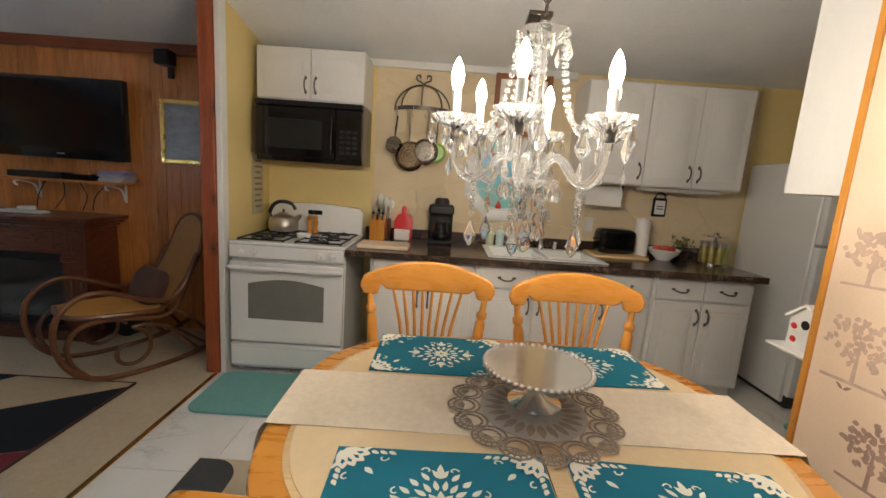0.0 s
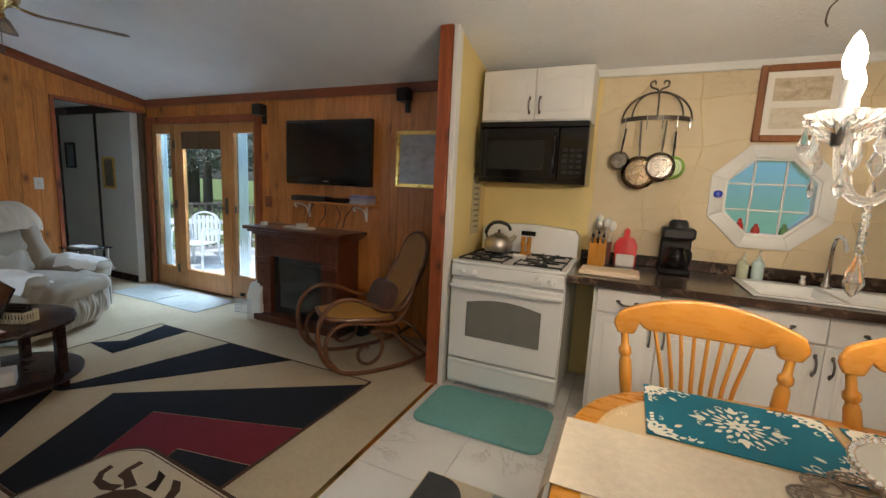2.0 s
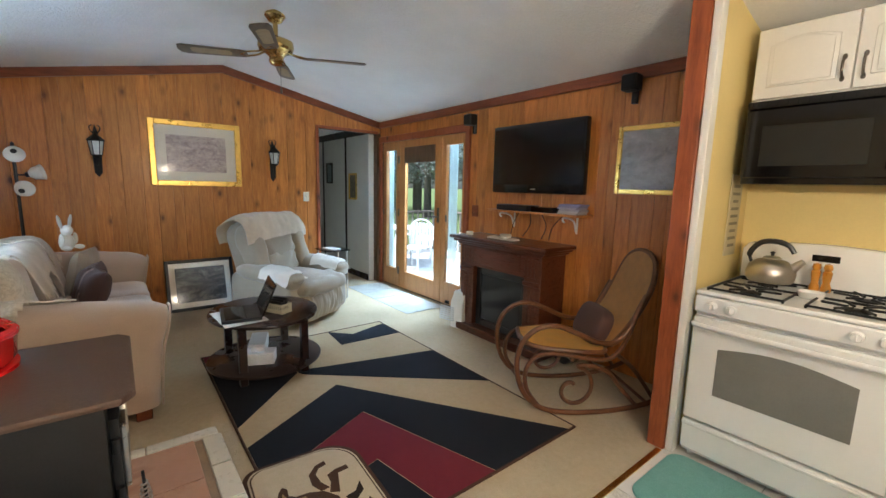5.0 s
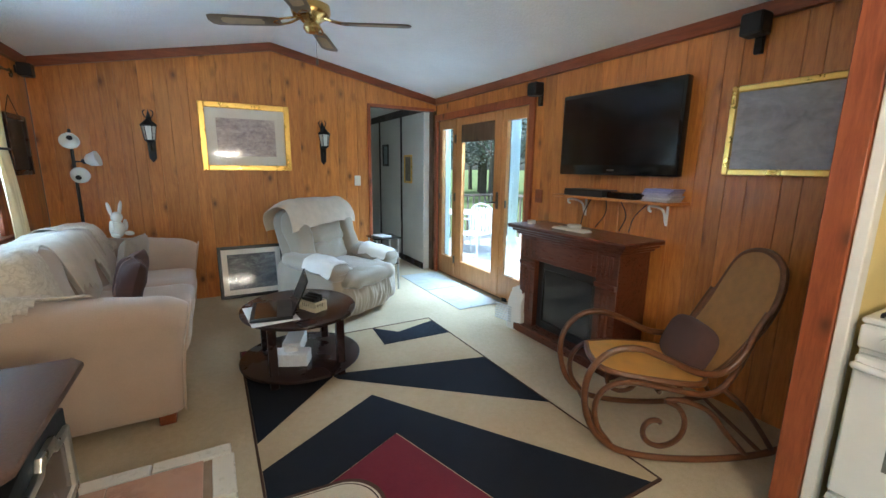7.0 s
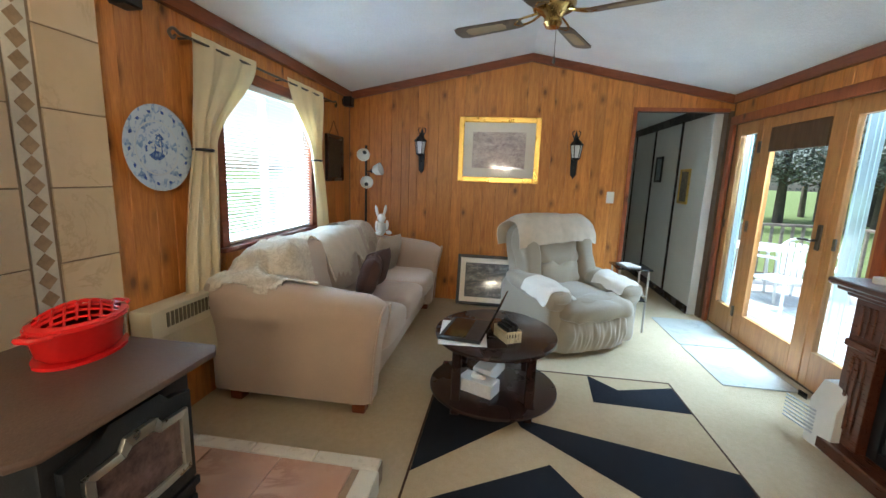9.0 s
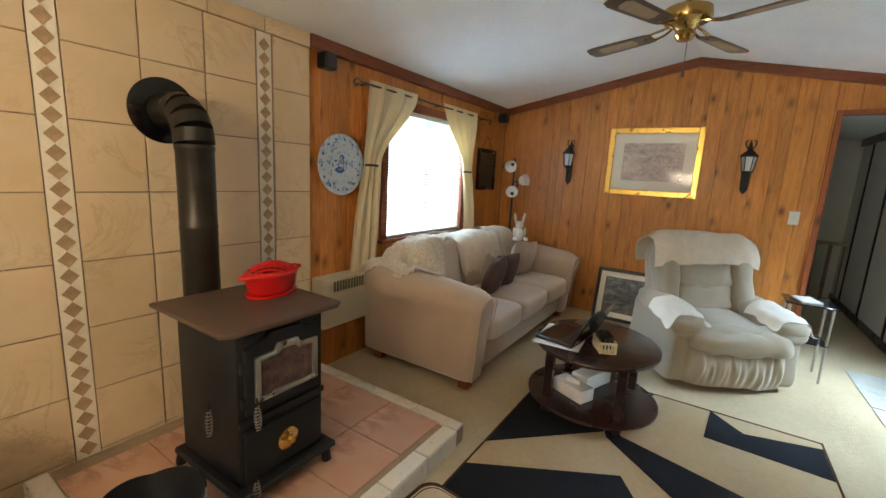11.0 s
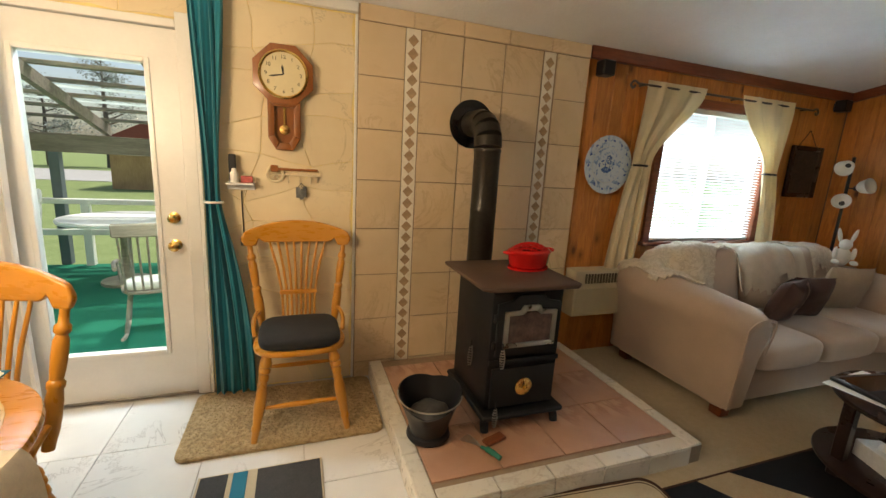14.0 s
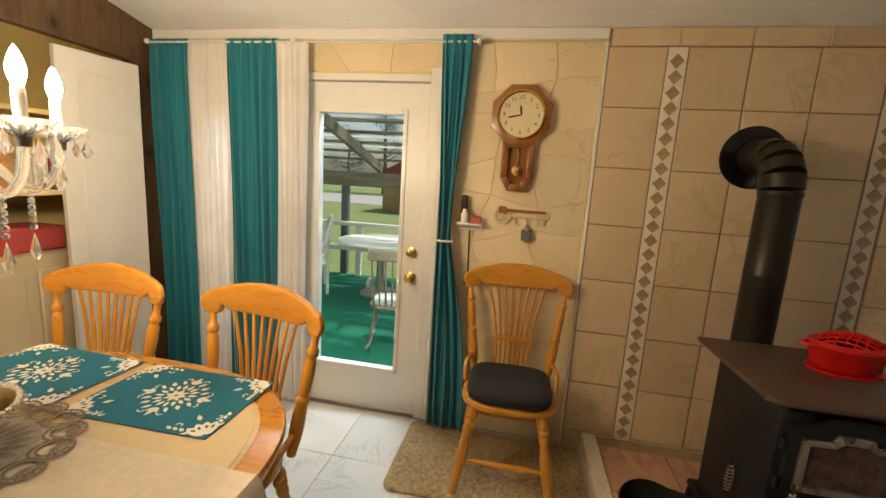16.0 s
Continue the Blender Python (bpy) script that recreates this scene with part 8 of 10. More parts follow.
horse_shapes += [([(-0.33, -0.04), (-0.38, 0.02), (-0.375, 0.09), (-0.33, 0.13), (-0.345, 0.08), (-0.31, 0.05), (-0.29, 0.01)], rug_dark), ([(-0.14, -0.09), (-0.10, -0.09), (-0.06, -0.15), (-0.01, -0.19), (-0.05, -0.2), (-0.10, -0.165)], rug_brown), ([(-0.19, 0.10), (-0.13, 0.15), (-0.16, 0.19), (-0.22, 0.17), (-0.28, 0.185), (-0.25, 0.14), (-0.30, 0.11)], rug_brown), ([(-0.02, -0.11), (0.04, -0.10), (0.05, -0.15), (0.10, -0.19), (0.04, -0.185)], rug_dark)]
for poly, m_ in horse_shapes:
    b = B()
    prism(b, [(-x * 1.05, -y * 1.0) for x, y in poly], 0.0012 if m_ is rug_brown else 0.0020, None, 0.0134)
    part("horse_shape", b, m_, hr)
for x in (-5.42, -4.67):
    mat_rug("entry_mat", "pale marbled vinyl mat inside the front door", x, 3.38, x + 0.73, 3.885, marbled("pale_vinyl_mat", (0.55, 0.55, 0.50), (0.38, 0.38, 0.35), 4, 0.5, 0.05), 0.01, 0.006)

# ---------------------------------------------------------------- sofa
so_ = thing("sofa", "beige velour three-seat sofa with rolled arms", "sofa", Matrix.Translation((-4.12, 0.10, 0)))
LX = 1.09
b = B()
box(b, (-LX + 0.02, 0.06, 0.06), (LX - 0.02, 0.90, 0.30), 0.03, None, 2)
part("base", b, sofa_cloth, so_)
b = B()
pillow(b, (0, 0.13, 0.50), (LX - 0.10, 0.14, 0.40), 0.35, 0.3, 60, 22, None, 0.012, 1.0, 5)
part("back_frame", b, sofa_cloth, so_)
for s in (-1, 1):
    # padded arm, its outer side flaring towards the top, the front leaning forward
    b = B()
    prof = [(-0.20, 0.07), (-0.205, 0.40), (-0.21, 0.60), (-0.195, 0.665), (-0.15, 0.700), (-0.09, 0.712), (-0.03, 0.705), (0.02, 0.680), (0.045, 0.640), (0.045, 0.595), (0.030, 0.545), (0.010, 0.48), (-0.005, 0.38), (-0.012, 0.22), (-0.015, 0.07)]
    n = 26
    rows = []
    for i in range(n + 1):
        t = i / n
        row = []
        for o, z in prof:
            front = 0.965 + 0.075 * max(0.0, (z - 0.07) / 0.62) ** 1.5
            y = -0.02 + (front + 0.02) * t
            up = max(0.0, (z - 0.45) / 0.25)
            z2 = z + up * (0.030 * math.sin(math.pi * min(1, t * 1.05)) - 0.05 * max(0.0, (t - 0.86) / 0.14) ** 2 + 0.05 * (1 - t) ** 2)
            o2 = o + 0.022 * math.sin(math.pi * min(1, (z - 0.07) / 0.6)) * math.sin(math.pi * t) * (1 if o > -0.1 else 0)
            tuck = 0.03 * max(0.0, (t - 0.93) / 0.07) ** 2
            row.append(b.verts.new((s * (LX + o2 - tuck * (1 if o > -0.1 else -1)), y + 0.005 * noise.noise(Vector((o * 9, z * 9, t * 5))), z2 + 0.004 * noise.noise(Vector((t * 7, o * 8, s))))))
        rows.append(row)
    for p, q in zip(rows, rows[1:]):
        for i in range(len(prof) - 1):
            b.faces.new((p[i], p[i + 1], q[i + 1], q[i]))
        b.faces.new((p[-1], p[0], q[0], q[-1]))
    b.faces.new(rows[0])
    b.faces.new(rows[-1][::-1])
    bmesh.ops.recalc_face_normals(b, faces=b.faces[:])
    bmesh.ops.bevel(b, geom=[e for e in b.edges if e.calc_face_angle(0) > 0.9], offset=0.024, segments=3, affect="EDGES", profile=0.5)
    part("arm", b, sofa_cloth, so_)
    b = B()
    tube(b, smooth_path([(s * (LX - 0.015), 0.972, 0.09), (s * (LX - 0.010), 0.992, 0.38), (s * (LX + 0.022), 1.022, 0.55), (s * (LX + 0.030), 1.034, 0.625), (s * (LX - 0.03), 1.042, 0.672), (s * (LX - 0.12), 1.042, 0.672), (s * (LX - 0.185), 1.034, 0.625), (s * (LX - 0.195), 1.0, 0.42)]), 0.006, 6)
    part("arm_piping", b, sofa_cloth, so_)
for k in range(3):
    x = (k - 1) * 0.585
    b = B()
    pillow(b, (x, 0.60, 0.385), (0.295, 0.41, 0.10), 0.42, 0.25, 52, 20, None, 0.020, k + 2.0, 5)
    part("seat_cushion", b, sofa_cloth, so_)
    b = B()
    pillow(b, (x, 0.32, 0.665), (0.30, 0.16, 0.255), 0.55, 0.42, 52, 24, Matrix.Translation((0, 0.31, 0.42)) @ Matrix.Rotation(radians(12), 4, "X") @ Matrix.Translation((0, -0.31, -0.42)), 0.03, k + 5.0, 4)
    part("back_cushion", b, sofa_cloth, so_)
for sx in (-1, 1):
    for y in (0.10, 0.88):
        b = B()
        box(b, (sx * (LX - 0.09) - 0.04, y - 0.04, 0.0), (sx * (LX - 0.09) + 0.04, y + 0.04, 0.065), 0.006)
        part("foot", b, red_trim, so_)
# throws over the back
sofa_parts = [o for o in so_.children]
sx0 = Matrix.Translation((-4.12, 0.10, 0))
b = B()
drape(b, sofa_parts, 0.36, 1.15, -0.02, 0.66, 0.30, lambda x, y: y < 0.36 + 0.27 * max(0.0, (x - 0.52) / 0.5) * (x < 1.02) + 0.10 * (x >= 1.02) + 0.025 * math.sin(x * 21) and x > 0.40 + 0.02 * math.sin(y * 19) and x < 1.12 + 0.015 * math.sin(y * 23), 0.012, 0.030, seed=2.0, thick=0.008, m=sx0)
single("throw_blanket", b, patterned_throw, "ivory leaf-patterned throw heaped over the sofa's back and arm", "blanket", sx0)
b = B()
drape(b, sofa_parts, -0.46, 0.44, -0.01, 0.60, 0.30, lambda x, y: y < 0.47 + 0.02 * math.sin(x * 17) and -0.42 < x < 0.39 + 0.02 * math.sin(y * 15), 0.008, 0.014, seed=5.0, m=sx0)
single("folded_throw", b, throw_cloth, "cream throw smoothed over the sofa's middle back", "blanket", sx0)
b = B()
drape(b, sofa_parts, -0.96, -0.44, -0.01, 0.60, 0.30, lambda x, y: y < 0.44 + 0.02 * math.sin(x * 25) and -0.92 < x < -0.47, 0.012, 0.020, seed=8.0, m=sx0)
single("folded_throw", b, patterned_throw, "ivory leaf-patterned throw over the sofa's far end", "blanket", sx0)


def cushion(x, y, z, w, rx, rz, mat_, label, patch=None):
    c = thing("throw_pillow", label, "pillow", Matrix.Translation((x, y, z)) @ Matrix.Rotation(radians(rz), 4, "Z") @ Matrix.Rotation(radians(rx), 4, "X"))
    b = B()
    for side in (-1, 1):
        rows = [[b.verts.new((u * w * (1 - 0.07 * math.cos(v * math.pi / 2)), side * 0.075 * (max(0.0, (1 - u ** 4) * (1 - v ** 4))) ** 0.6 + 0.006 * noise.noise(Vector((u * 3 + x, v * 3, side))), w + v * w * (1 - 0.07 * math.cos(u * math.pi / 2)))) for v in [-1 + i / 10 for i in range(21)]] for u in [-1 + i / 10 for i in range(21)]]
        for p, q in zip(rows, rows[1:]):
            for i in range(20):
                b.faces.new((p[i], p[i + 1], q[i + 1], q[i]))
    bmesh.ops.remove_doubles(b, verts=b.verts[:], dist=0.006)
    bmesh.ops.recalc_face_normals(b, faces=b.faces[:])
    part("cover", b, mat_, c)
    if patch:
        for sx, sz in ((-0.5, 0.5), (0.5, -0.5)):
            b = B()
            rows = [[b.verts.new(((0.5 + 0.45 * u) * sx * w * 1.0, f * (0.004 + 0.075 * (max(0.0, (1 - (0.5 + 0.45 * u) ** 4) * (1 - (0.5 + 0.45 * v) ** 4))) ** 0.6), w + (0.5 + 0.45 * v) * (1 if sz > 0 else -1) * w)) for v in [-1 + i / 4 for i in range(9)]] for f in (-1, 1) for u in [-1 + i / 4 for i in range(9)]]
            for i in range(8):
                for j in range(8):
                    b.faces.new((rows[i][j], rows[i + 1][j], rows[i + 1][j + 1], rows[i][j + 1]))
                    b.faces.new((rows[9 + i][j], rows[10 + i][j], rows[10 + i][j + 1], rows[9 + i][j + 1]))
            part("patch", b, patch, c)
    return c


cushion(-3.90, 0.72, 0.468, 0.165, -18, 14, brown_cloth, "brown and mauve patchwork throw pillow", mauve_cloth)
cushion(-4.16, 0.70, 0.468, 0.165, -16, -12, brown_cloth, "dark brown throw pillow with pale seam")
cushion(-4.72, 0.64, 0.468, 0.185, -14, -14, tan_cloth, "large tan throw pillow in the sofa's corner")
rbt = B()
pillow(rbt, (0, 0, 0.07), (0.055, 0.05, 0.075), 1, 1, 20, 12)
pillow(rbt, (0, 0.01, 0.17), (0.042, 0.04, 0.045), 1, 1, 20, 12)
for s in (-1, 1):
    pillow(rbt, (s * 0.035, 0.0, 0.25), (0.016, 0.010, 0.062), 1, 1, 12, 10, Matrix.Translation((0, 0, 0.2)) @ Matrix.Rotation(radians(s * 14), 4, "Y") @ Matrix.Translation((0, 0, -0.2)))
    pillow(rbt, (s * 0.06, 0.05, 0.03), (0.022, 0.045, 0.02), 1, 1, 12, 8)
    pillow(rbt, (s * 0.06, 0.02, 0.10), (0.016, 0.02, 0.05), 1, 1, 12, 8)
single("stuffed_rabbit", rbt, linen, "white stuffed rabbit toy sitting on the sofa back", "stuffed toy", Matrix.Translation((-4.76, 0.60, 0.815)) @ Matrix.Rotation(radians(-40), 4, "Z") @ Matrix.Scale(0.98, 4))

# ---------------------------------------------------------------- recliner
RCM = Matrix.Translation((-4.60, 2.36, 0)) @ Matrix.Rotation(radians(30), 4, "Z")
rc = thing("recliner", "pale taupe velour recliner armchair", "recliner", RCM)
b = B()
box(b, (-0.38, -0.38, 0.04), (0.30, 0.38, 0.30), 0.04, None, 2)
part("base", b, recliner_cloth, rc)
for s in (-1, 1):
    b = B()
    pillow(b, (-0.02, s * 0.36, 0.28), (0.38, 0.105, 0.255), 0.30, 0.30, 48, 24, None, 0.014, s + 3.0, 5)
    part("arm", b, recliner_cloth, rc)
    b = B()
    pillow(b, (0.01, s * 0.365, 0.525), (0.36, 0.135, 0.075), 0.75, 0.5, 44, 18, Matrix.Translation((0, 0, 0.0)) @ Matrix.Rotation(radians(4), 4, "Y"), 0.020, s + 4.0, 6)
    part("arm_pad", b, recliner_cloth, rc)
    b = B()
    pillow(b, (0.335, s * 0.365, 0.475), (0.055, 0.115, 0.085), 0.8, 0.8, 28, 16, None, 0.016, s + 6.0, 9)
    part("arm_front", b, recliner_cloth, rc)
b = B()
pillow(b, (0.06, 0, 0.40), (0.36, 0.26, 0.10), 0.5, 0.35, 44, 18, None, 0.018, 7.0, 6)
part("seat", b, recliner_cloth, rc)
b = B()
pillow(b, (0.355, 0, 0.395), (0.115, 0.345, 0.088), 0.62, 0.35, 64, 24, Matrix.Translation((0.36, 0, 0.385)) @ Matrix.Rotation(radians(16), 4, "Y") @ Matrix.Translation((-0.36, 0, -0.385)), 0.030, 8.0, 9)
part("footrest_roll", b, recliner_cloth, rc)


def skirt_at(u, v):
    y = (u - 0.5) * 0.70
    gather = noise.noise(Vector((u * 9, v * 0.8, 1.7))) + 0.6 * noise.noise(Vector((u * 23, v * 1.5, 5.0)))
    swell = math.sin(math.pi * min(1, 0.12 + 0.80 * v))
    round_ = 0.07 * abs(2 * u - 1) ** 5
    return (0.385 + 0.055 * swell + 0.034 * gather * (0.35 + 0.65 * math.sin(math.pi * v)) - round_, y, 0.335 - 0.285 * v + 0.012 * noise.noise(Vector((u * 6, 3, v))))


b = B()
sheet(b, skirt_at, 110, 16, 0.012)
part("gathered_skirt", b, recliner_cloth, rc)
BT = Matrix.Translation((-0.22, 0, 0.40)) @ Matrix.Rotation(radians(-20), 4, "Y")
b = B()
pillow(b, (-0.04, 0, 0.28), (0.13, 0.365, 0.375), 0.42, 0.40, 48, 26, BT, 0.014, 9.0, 5)
part("back", b, recliner_cloth, rc)
for zc_, h_, d_, w_ in ((0.13, 0.125, 0.085, 0.225), (0.34, 0.135, 0.10, 0.235)):
    b = B()
    pillow(b, (0.09, 0, zc_), (d_, w_, h_), 0.55, 0.45, 64, 28, BT, 0.034, zc_ * 9, 10)
    part("back_cushion", b, recliner_cloth, rc)
b = B()
pillow(b, (0.08, 0, 0.55), (0.13, 0.33, 0.12), 0.7, 0.5, 48, 20, BT, 0.020, 3.3, 6)
part("headrest", b, recliner_cloth, rc)
for s in (-1, 1):
    b = B()
    pillow(b, (0.10, s * 0.295, 0.29), (0.13, 0.085, 0.29), 0.65, 0.6, 36, 22, BT, 0.020, s + 11.0, 6)
    part("wing", b, recliner_cloth, rc)
chair_soft = [o for o in rc.children]
b = B()
fold_line = smooth_path([(0.225, 0, 0.385), (0.240, 0, 0.46), (0.240, 0, 0.55), (0.205, 0, 0.645), (0.11, 0, 0.695), (-0.02, 0, 0.700), (-0.14, 0, 0.675), (-0.195, 0, 0.60), (-0.20, 0, 0.48)], 5)


def towel_at(u, v):
    p = fold_line[round(v * (len(fold_line) - 1))]
    y = (u - 0.5) * 0.84
    out = max(0.0, abs(y) - 0.33)
    n_ = noise.noise(Vector((y * 6, v * 3, 2.0))) + 0.5 * noise.noise(Vector((y * 19, v * 5, 7.0)))
    low = 0.02 * math.sin(y * 5 + 0.6) * max(0.0, 1 - v * 5)
    return BT @ Vector((p.x + 0.012 * n_ - 0.35 * out * (1 if v < 0.5 else -0.4), y * (1 - 0.02 * v), p.z - 0.5 * out * (0.3 + math.sin(math.pi * min(1, v * 1.1))) + 0.008 * n_ + low))


sheet(b, towel_at, 60, len(fold_line) - 1, 0.008)
part("headrest_towel", b, throw_cloth, rc, "ivory towel over the headrest")
for s in (-1, 1):
    b = B()
    drape(b, chair_soft, -0.02, 0.42, s * 0.365 - 0.19, s * 0.365 + 0.19, 0.44, lambda x, y, s=s: 0.04 < x < 0.37 and abs(y - s * 0.365) < 0.162, 0.008, 0.014, 0.013, 2.6, 3.0 + s, 0.005, RCM)
    part("arm_towel", b, linen, rc, "white linen towel over the arm")

# ---------------------------------------------------------------- coffee table with laptop
ct = thing("coffee_table", "oval espresso wood coffee table with lower shelf", "coffee table", Matrix.Translation((-3.42, 1.755, 0.012)))
el = lambda a, c: [(a * math.cos(t), c * math.sin(t)) for t in [2 * math.pi * i / 56 for i in range(56)]]
b = B()
prism(b, el(0.42, 0.375), 0.024, None, 0.426, 0.008)
part("tabletop", b, espresso, ct)
b = B()
prism(b, el(0.40, 0.40), 0.022, None, 0.075, 0.007)
part("lower_shelf", b, espresso, ct)
for a in (45, 135, 225, 315):
    b = B()
    x, y = 0.33 * math.cos(radians(a)), 0.30 * math.sin(radians(a))
    box(b, (x - 0.026, y - 0.026, 0.0), (x + 0.026, y + 0.026, 0.4255), 0.005)
    part("leg", b, espresso, ct)
lt = thing("laptop", "black laptop half open on papers", "laptop", Matrix.Translation((-3.35, 1.575, 0.466)) @ Matrix.Rotation(radians(172), 4, "Z"))
b = B()
box(b, (-0.18, -0.125, 0.0), (0.18, 0.125, 0.022), 0.006)
lb = part("base", b, black_matte, lt)
b = B()
box(b, (-0.16, -0.03, 0.022), (0.16, 0.10, 0.0235), 0.001)
part("keyboard", b, black_gloss, lb)
b = B()
box(b, (-0.18, -0.006, 0.0), (0.18, 0.006, 0.235), 0.004, Matrix.Translation((0, -0.125, 0.022)) @ Matrix.Rotation(radians(24), 4, "X"))
part("lid", b, black_gloss, lt)
b = B()
box(b, (-0.2, -0.14, 0.0), (0.2, 0.14, 0.0025), 0.0008)
single("papers", b, paper, "white papers under the laptop", "paper", Matrix.Translation((-3.33, 1.56, 0.463)) @ Matrix.Rotation(radians(4), 4, "Z"))
bs = thing("desk_basket", "cream slotted basket of remotes and pens", "basket", Matrix.Translation((-3.30, 1.825, 0.4635)) @ Matrix.Rotation(radians(28), 4, "Z"))
b = B()
box(b, (-0.08, -0.05, 0.0), (0.08, 0.05, 0.006), 0.002)
for x0, y0, x1, y1 in ((-0.08, -0.05, 0.08, -0.045), (-0.08, 0.045, 0.08, 0.05), (-0.08, -0.045, -0.075, 0.045), (0.075, -0.045, 0.08, 0.045)):
    box(b, (x0, y0, 0.055), (x1, y1, 0.07), 0.001)
for k in range(9):
    for y in (-0.0475, 0.0475):
        box(b, (-0.078 + 0.0185 * k, y - 0.0025, 0.006), (-0.070 + 0.0185 * k, y + 0.0025, 0.055))
for k in range(5):
    for x in (-0.0775, 0.0775):
        box(b, (x - 0.0025, -0.04 + 0.0185 * k, 0.006), (x + 0.0025, -0.032 + 0.0185 * k, 0.055))
part("crate", b, paint("cream_plastic", (0.72, 0.66, 0.46), 0.4), bs)
for k in range(3):
    b = B()
    box(b, (-0.07, -0.035 + 0.025 * k, 0.02), (0.06, -0.015 + 0.025 * k, 0.085 + 0.01 * k), 0.005)
    part("remote_control", b, black_matte, bs)
tb = thing("tissue_box", "white tissue box on the table's lower shelf", "tissue box", Matrix.Translation((-3.30, 1.67, 0.1105)) @ Matrix.Rotation(radians(65), 4, "Z"))
b = B()
box(b, (-0.115, -0.06, 0), (0.115, 0.06, 0.085), 0.004)
part("carton", b, paint("printed_tissue_carton", (0.74, 0.74, 0.73), 0.5, var=0.1, scale=40), tb)
b = B()
pillow(b, (0, 0, 0.09), (0.05, 0.02, 0.03), 0.8, 1, 18, 10, None, 0.012, 1, 30)
part("tissue", b, paper, tb)
b = B()
box(b, (-0.14, -0.06, 0), (0.14, 0.06, 0.10), 0.004)
single("paper_box", b, paper, "white box on the coffee table's lower shelf", "box", Matrix.Translation((-3.52, 1.73, 0.1105)) @ Matrix.Rotation(radians(-20), 4, "Z"))
es = thing("end_table", "small dark glass side table with magazines", "side table", Matrix.Translation((-5.05, 3.0, 0)))
b = B()
box(b, (-0.16, -0.16, 0.60), (0.16, 0.16, 0.615), 0.004)
part("top", b, black_gloss, es)
for sx in (-1, 1):
    for sy in (-1, 1):
        b = B()
        cyl(b, (sx * 0.13, sy * 0.13, 0), (sx * 0.13, sy * 0.13, 0.60), 0.01)
        part("leg", b, steel, es)
b = B()
box(b, (-0.14, -0.14, 0.3), (0.14, 0.14, 0.31), 0.003)
part("shelf", b, black_gloss, es)
b = B()
box(b, (-0.1, -0.07, 0), (0.1, 0.07, 0.012), 0.002)
single("magazine", b, paper, "white magazine on the side table", "magazine", Matrix.Translation((-5.05, 2.98, 0.616)) @ Matrix.Rotation(radians(15), 4, "Z"))

# ---------------------------------------------------------------- TV wall
tv = thing("television", "black flat-screen television mounted on the pine wall", "television", Matrix.Translation((-2.63, NY, 1.365)))
b = B()
box(b, (-0.498, -0.125, 0.0), (0.498, -0.065, 0.605), 0.012, None, 2)
box(b, (-0.3, -0.066, 0.12), (0.3, 0.0, 0.42), 0.01)
part("cabinet", b, black_gloss, tv)
b = B()
box(b, (-0.475, -0.128, 0.075), (0.475, -0.1245, 0.575))
part("screen", b, screen_black, tv)
b = B()
box(b, (-0.03, -0.128, 0.032), (0.03, -0.1255, 0.042))
part("badge", b, steel, tv)
sf = thing("media_shelf", "wall shelf on white scroll brackets under the television", "shelf", Matrix.Translation((-2.60, NY, 1.19)))
b = B()
box(b, (-0.50, -0.22, 0.0), (0.50, -0.002, 0.018), 0.003)
part("board", b, pine, sf)
for s in (-0.33, 0.36):
    b = B()
    tube(b, smooth_path([(s, -0.006, -0.14), (s, -0.02, -0.12), (s, -0.05, -0.05), (s, -0.12, -0.02), (s, -0.20, -0.012), (s, -0.205, -0.035), (s, -0.185, -0.045)]), 0.008, 8)
    cyl(b, (s, -0.006, -0.15), (s, -0.006, 0.0), 0.008)
    part("bracket", b, white_paint, sf)
for x, w, d, h, m_, nm, lab in ((-2.80, 0.36, 0.18, 0.05, black_matte, "cable_box", "black cable box on the media shelf"), (-2.47, 0.22, 0.16, 0.045, black_gloss, "disc_player", "black disc player on the media shelf")):
    b = B()
    box(b, (-w / 2, -d / 2, 0), (w / 2, d / 2, h), 0.005)
    single(nm, b, m_, lab, "media player", Matrix.Translation((x, NY - 0.12, 1.2085)))
for k in range(6):
    b = B()
    box(b, (-0.095, -0.07, 0), (0.095, 0.07, 0.013), 0.002)
    single("disc_case", b, paint("disc_case_print", (0.5 - 0.06 * k, 0.46 - 0.05 * k, 0.42), 0.4, var=0.3, scale=40), "disc case stacked on the media shelf", "disc case", Matrix.Translation((-2.22 + 0.008 * (k % 3), NY - 0.12, 1.2085 + 0.0135 * k)) @ Matrix.Rotation(radians(4 * (k % 3) - 4), 4, "Z"), "disc cases")
b = B()
for x0, x1, x2 in ((-2.85, -2.9, -2.95), (-2.72, -2.70, -2.80), (-2.6, -2.52, -2.58), (-2.35, -2.45, -2.5)):
    tube(b, smooth_path([(x0, NY - 0.03, 1.20), (x1, NY - 0.05, 1.08), (x2, NY - 0.03, 0.96)]), 0.004, 6)
single("media_cables", b, black_matte, "black cables hanging behind the fireplace mantel", "cables")
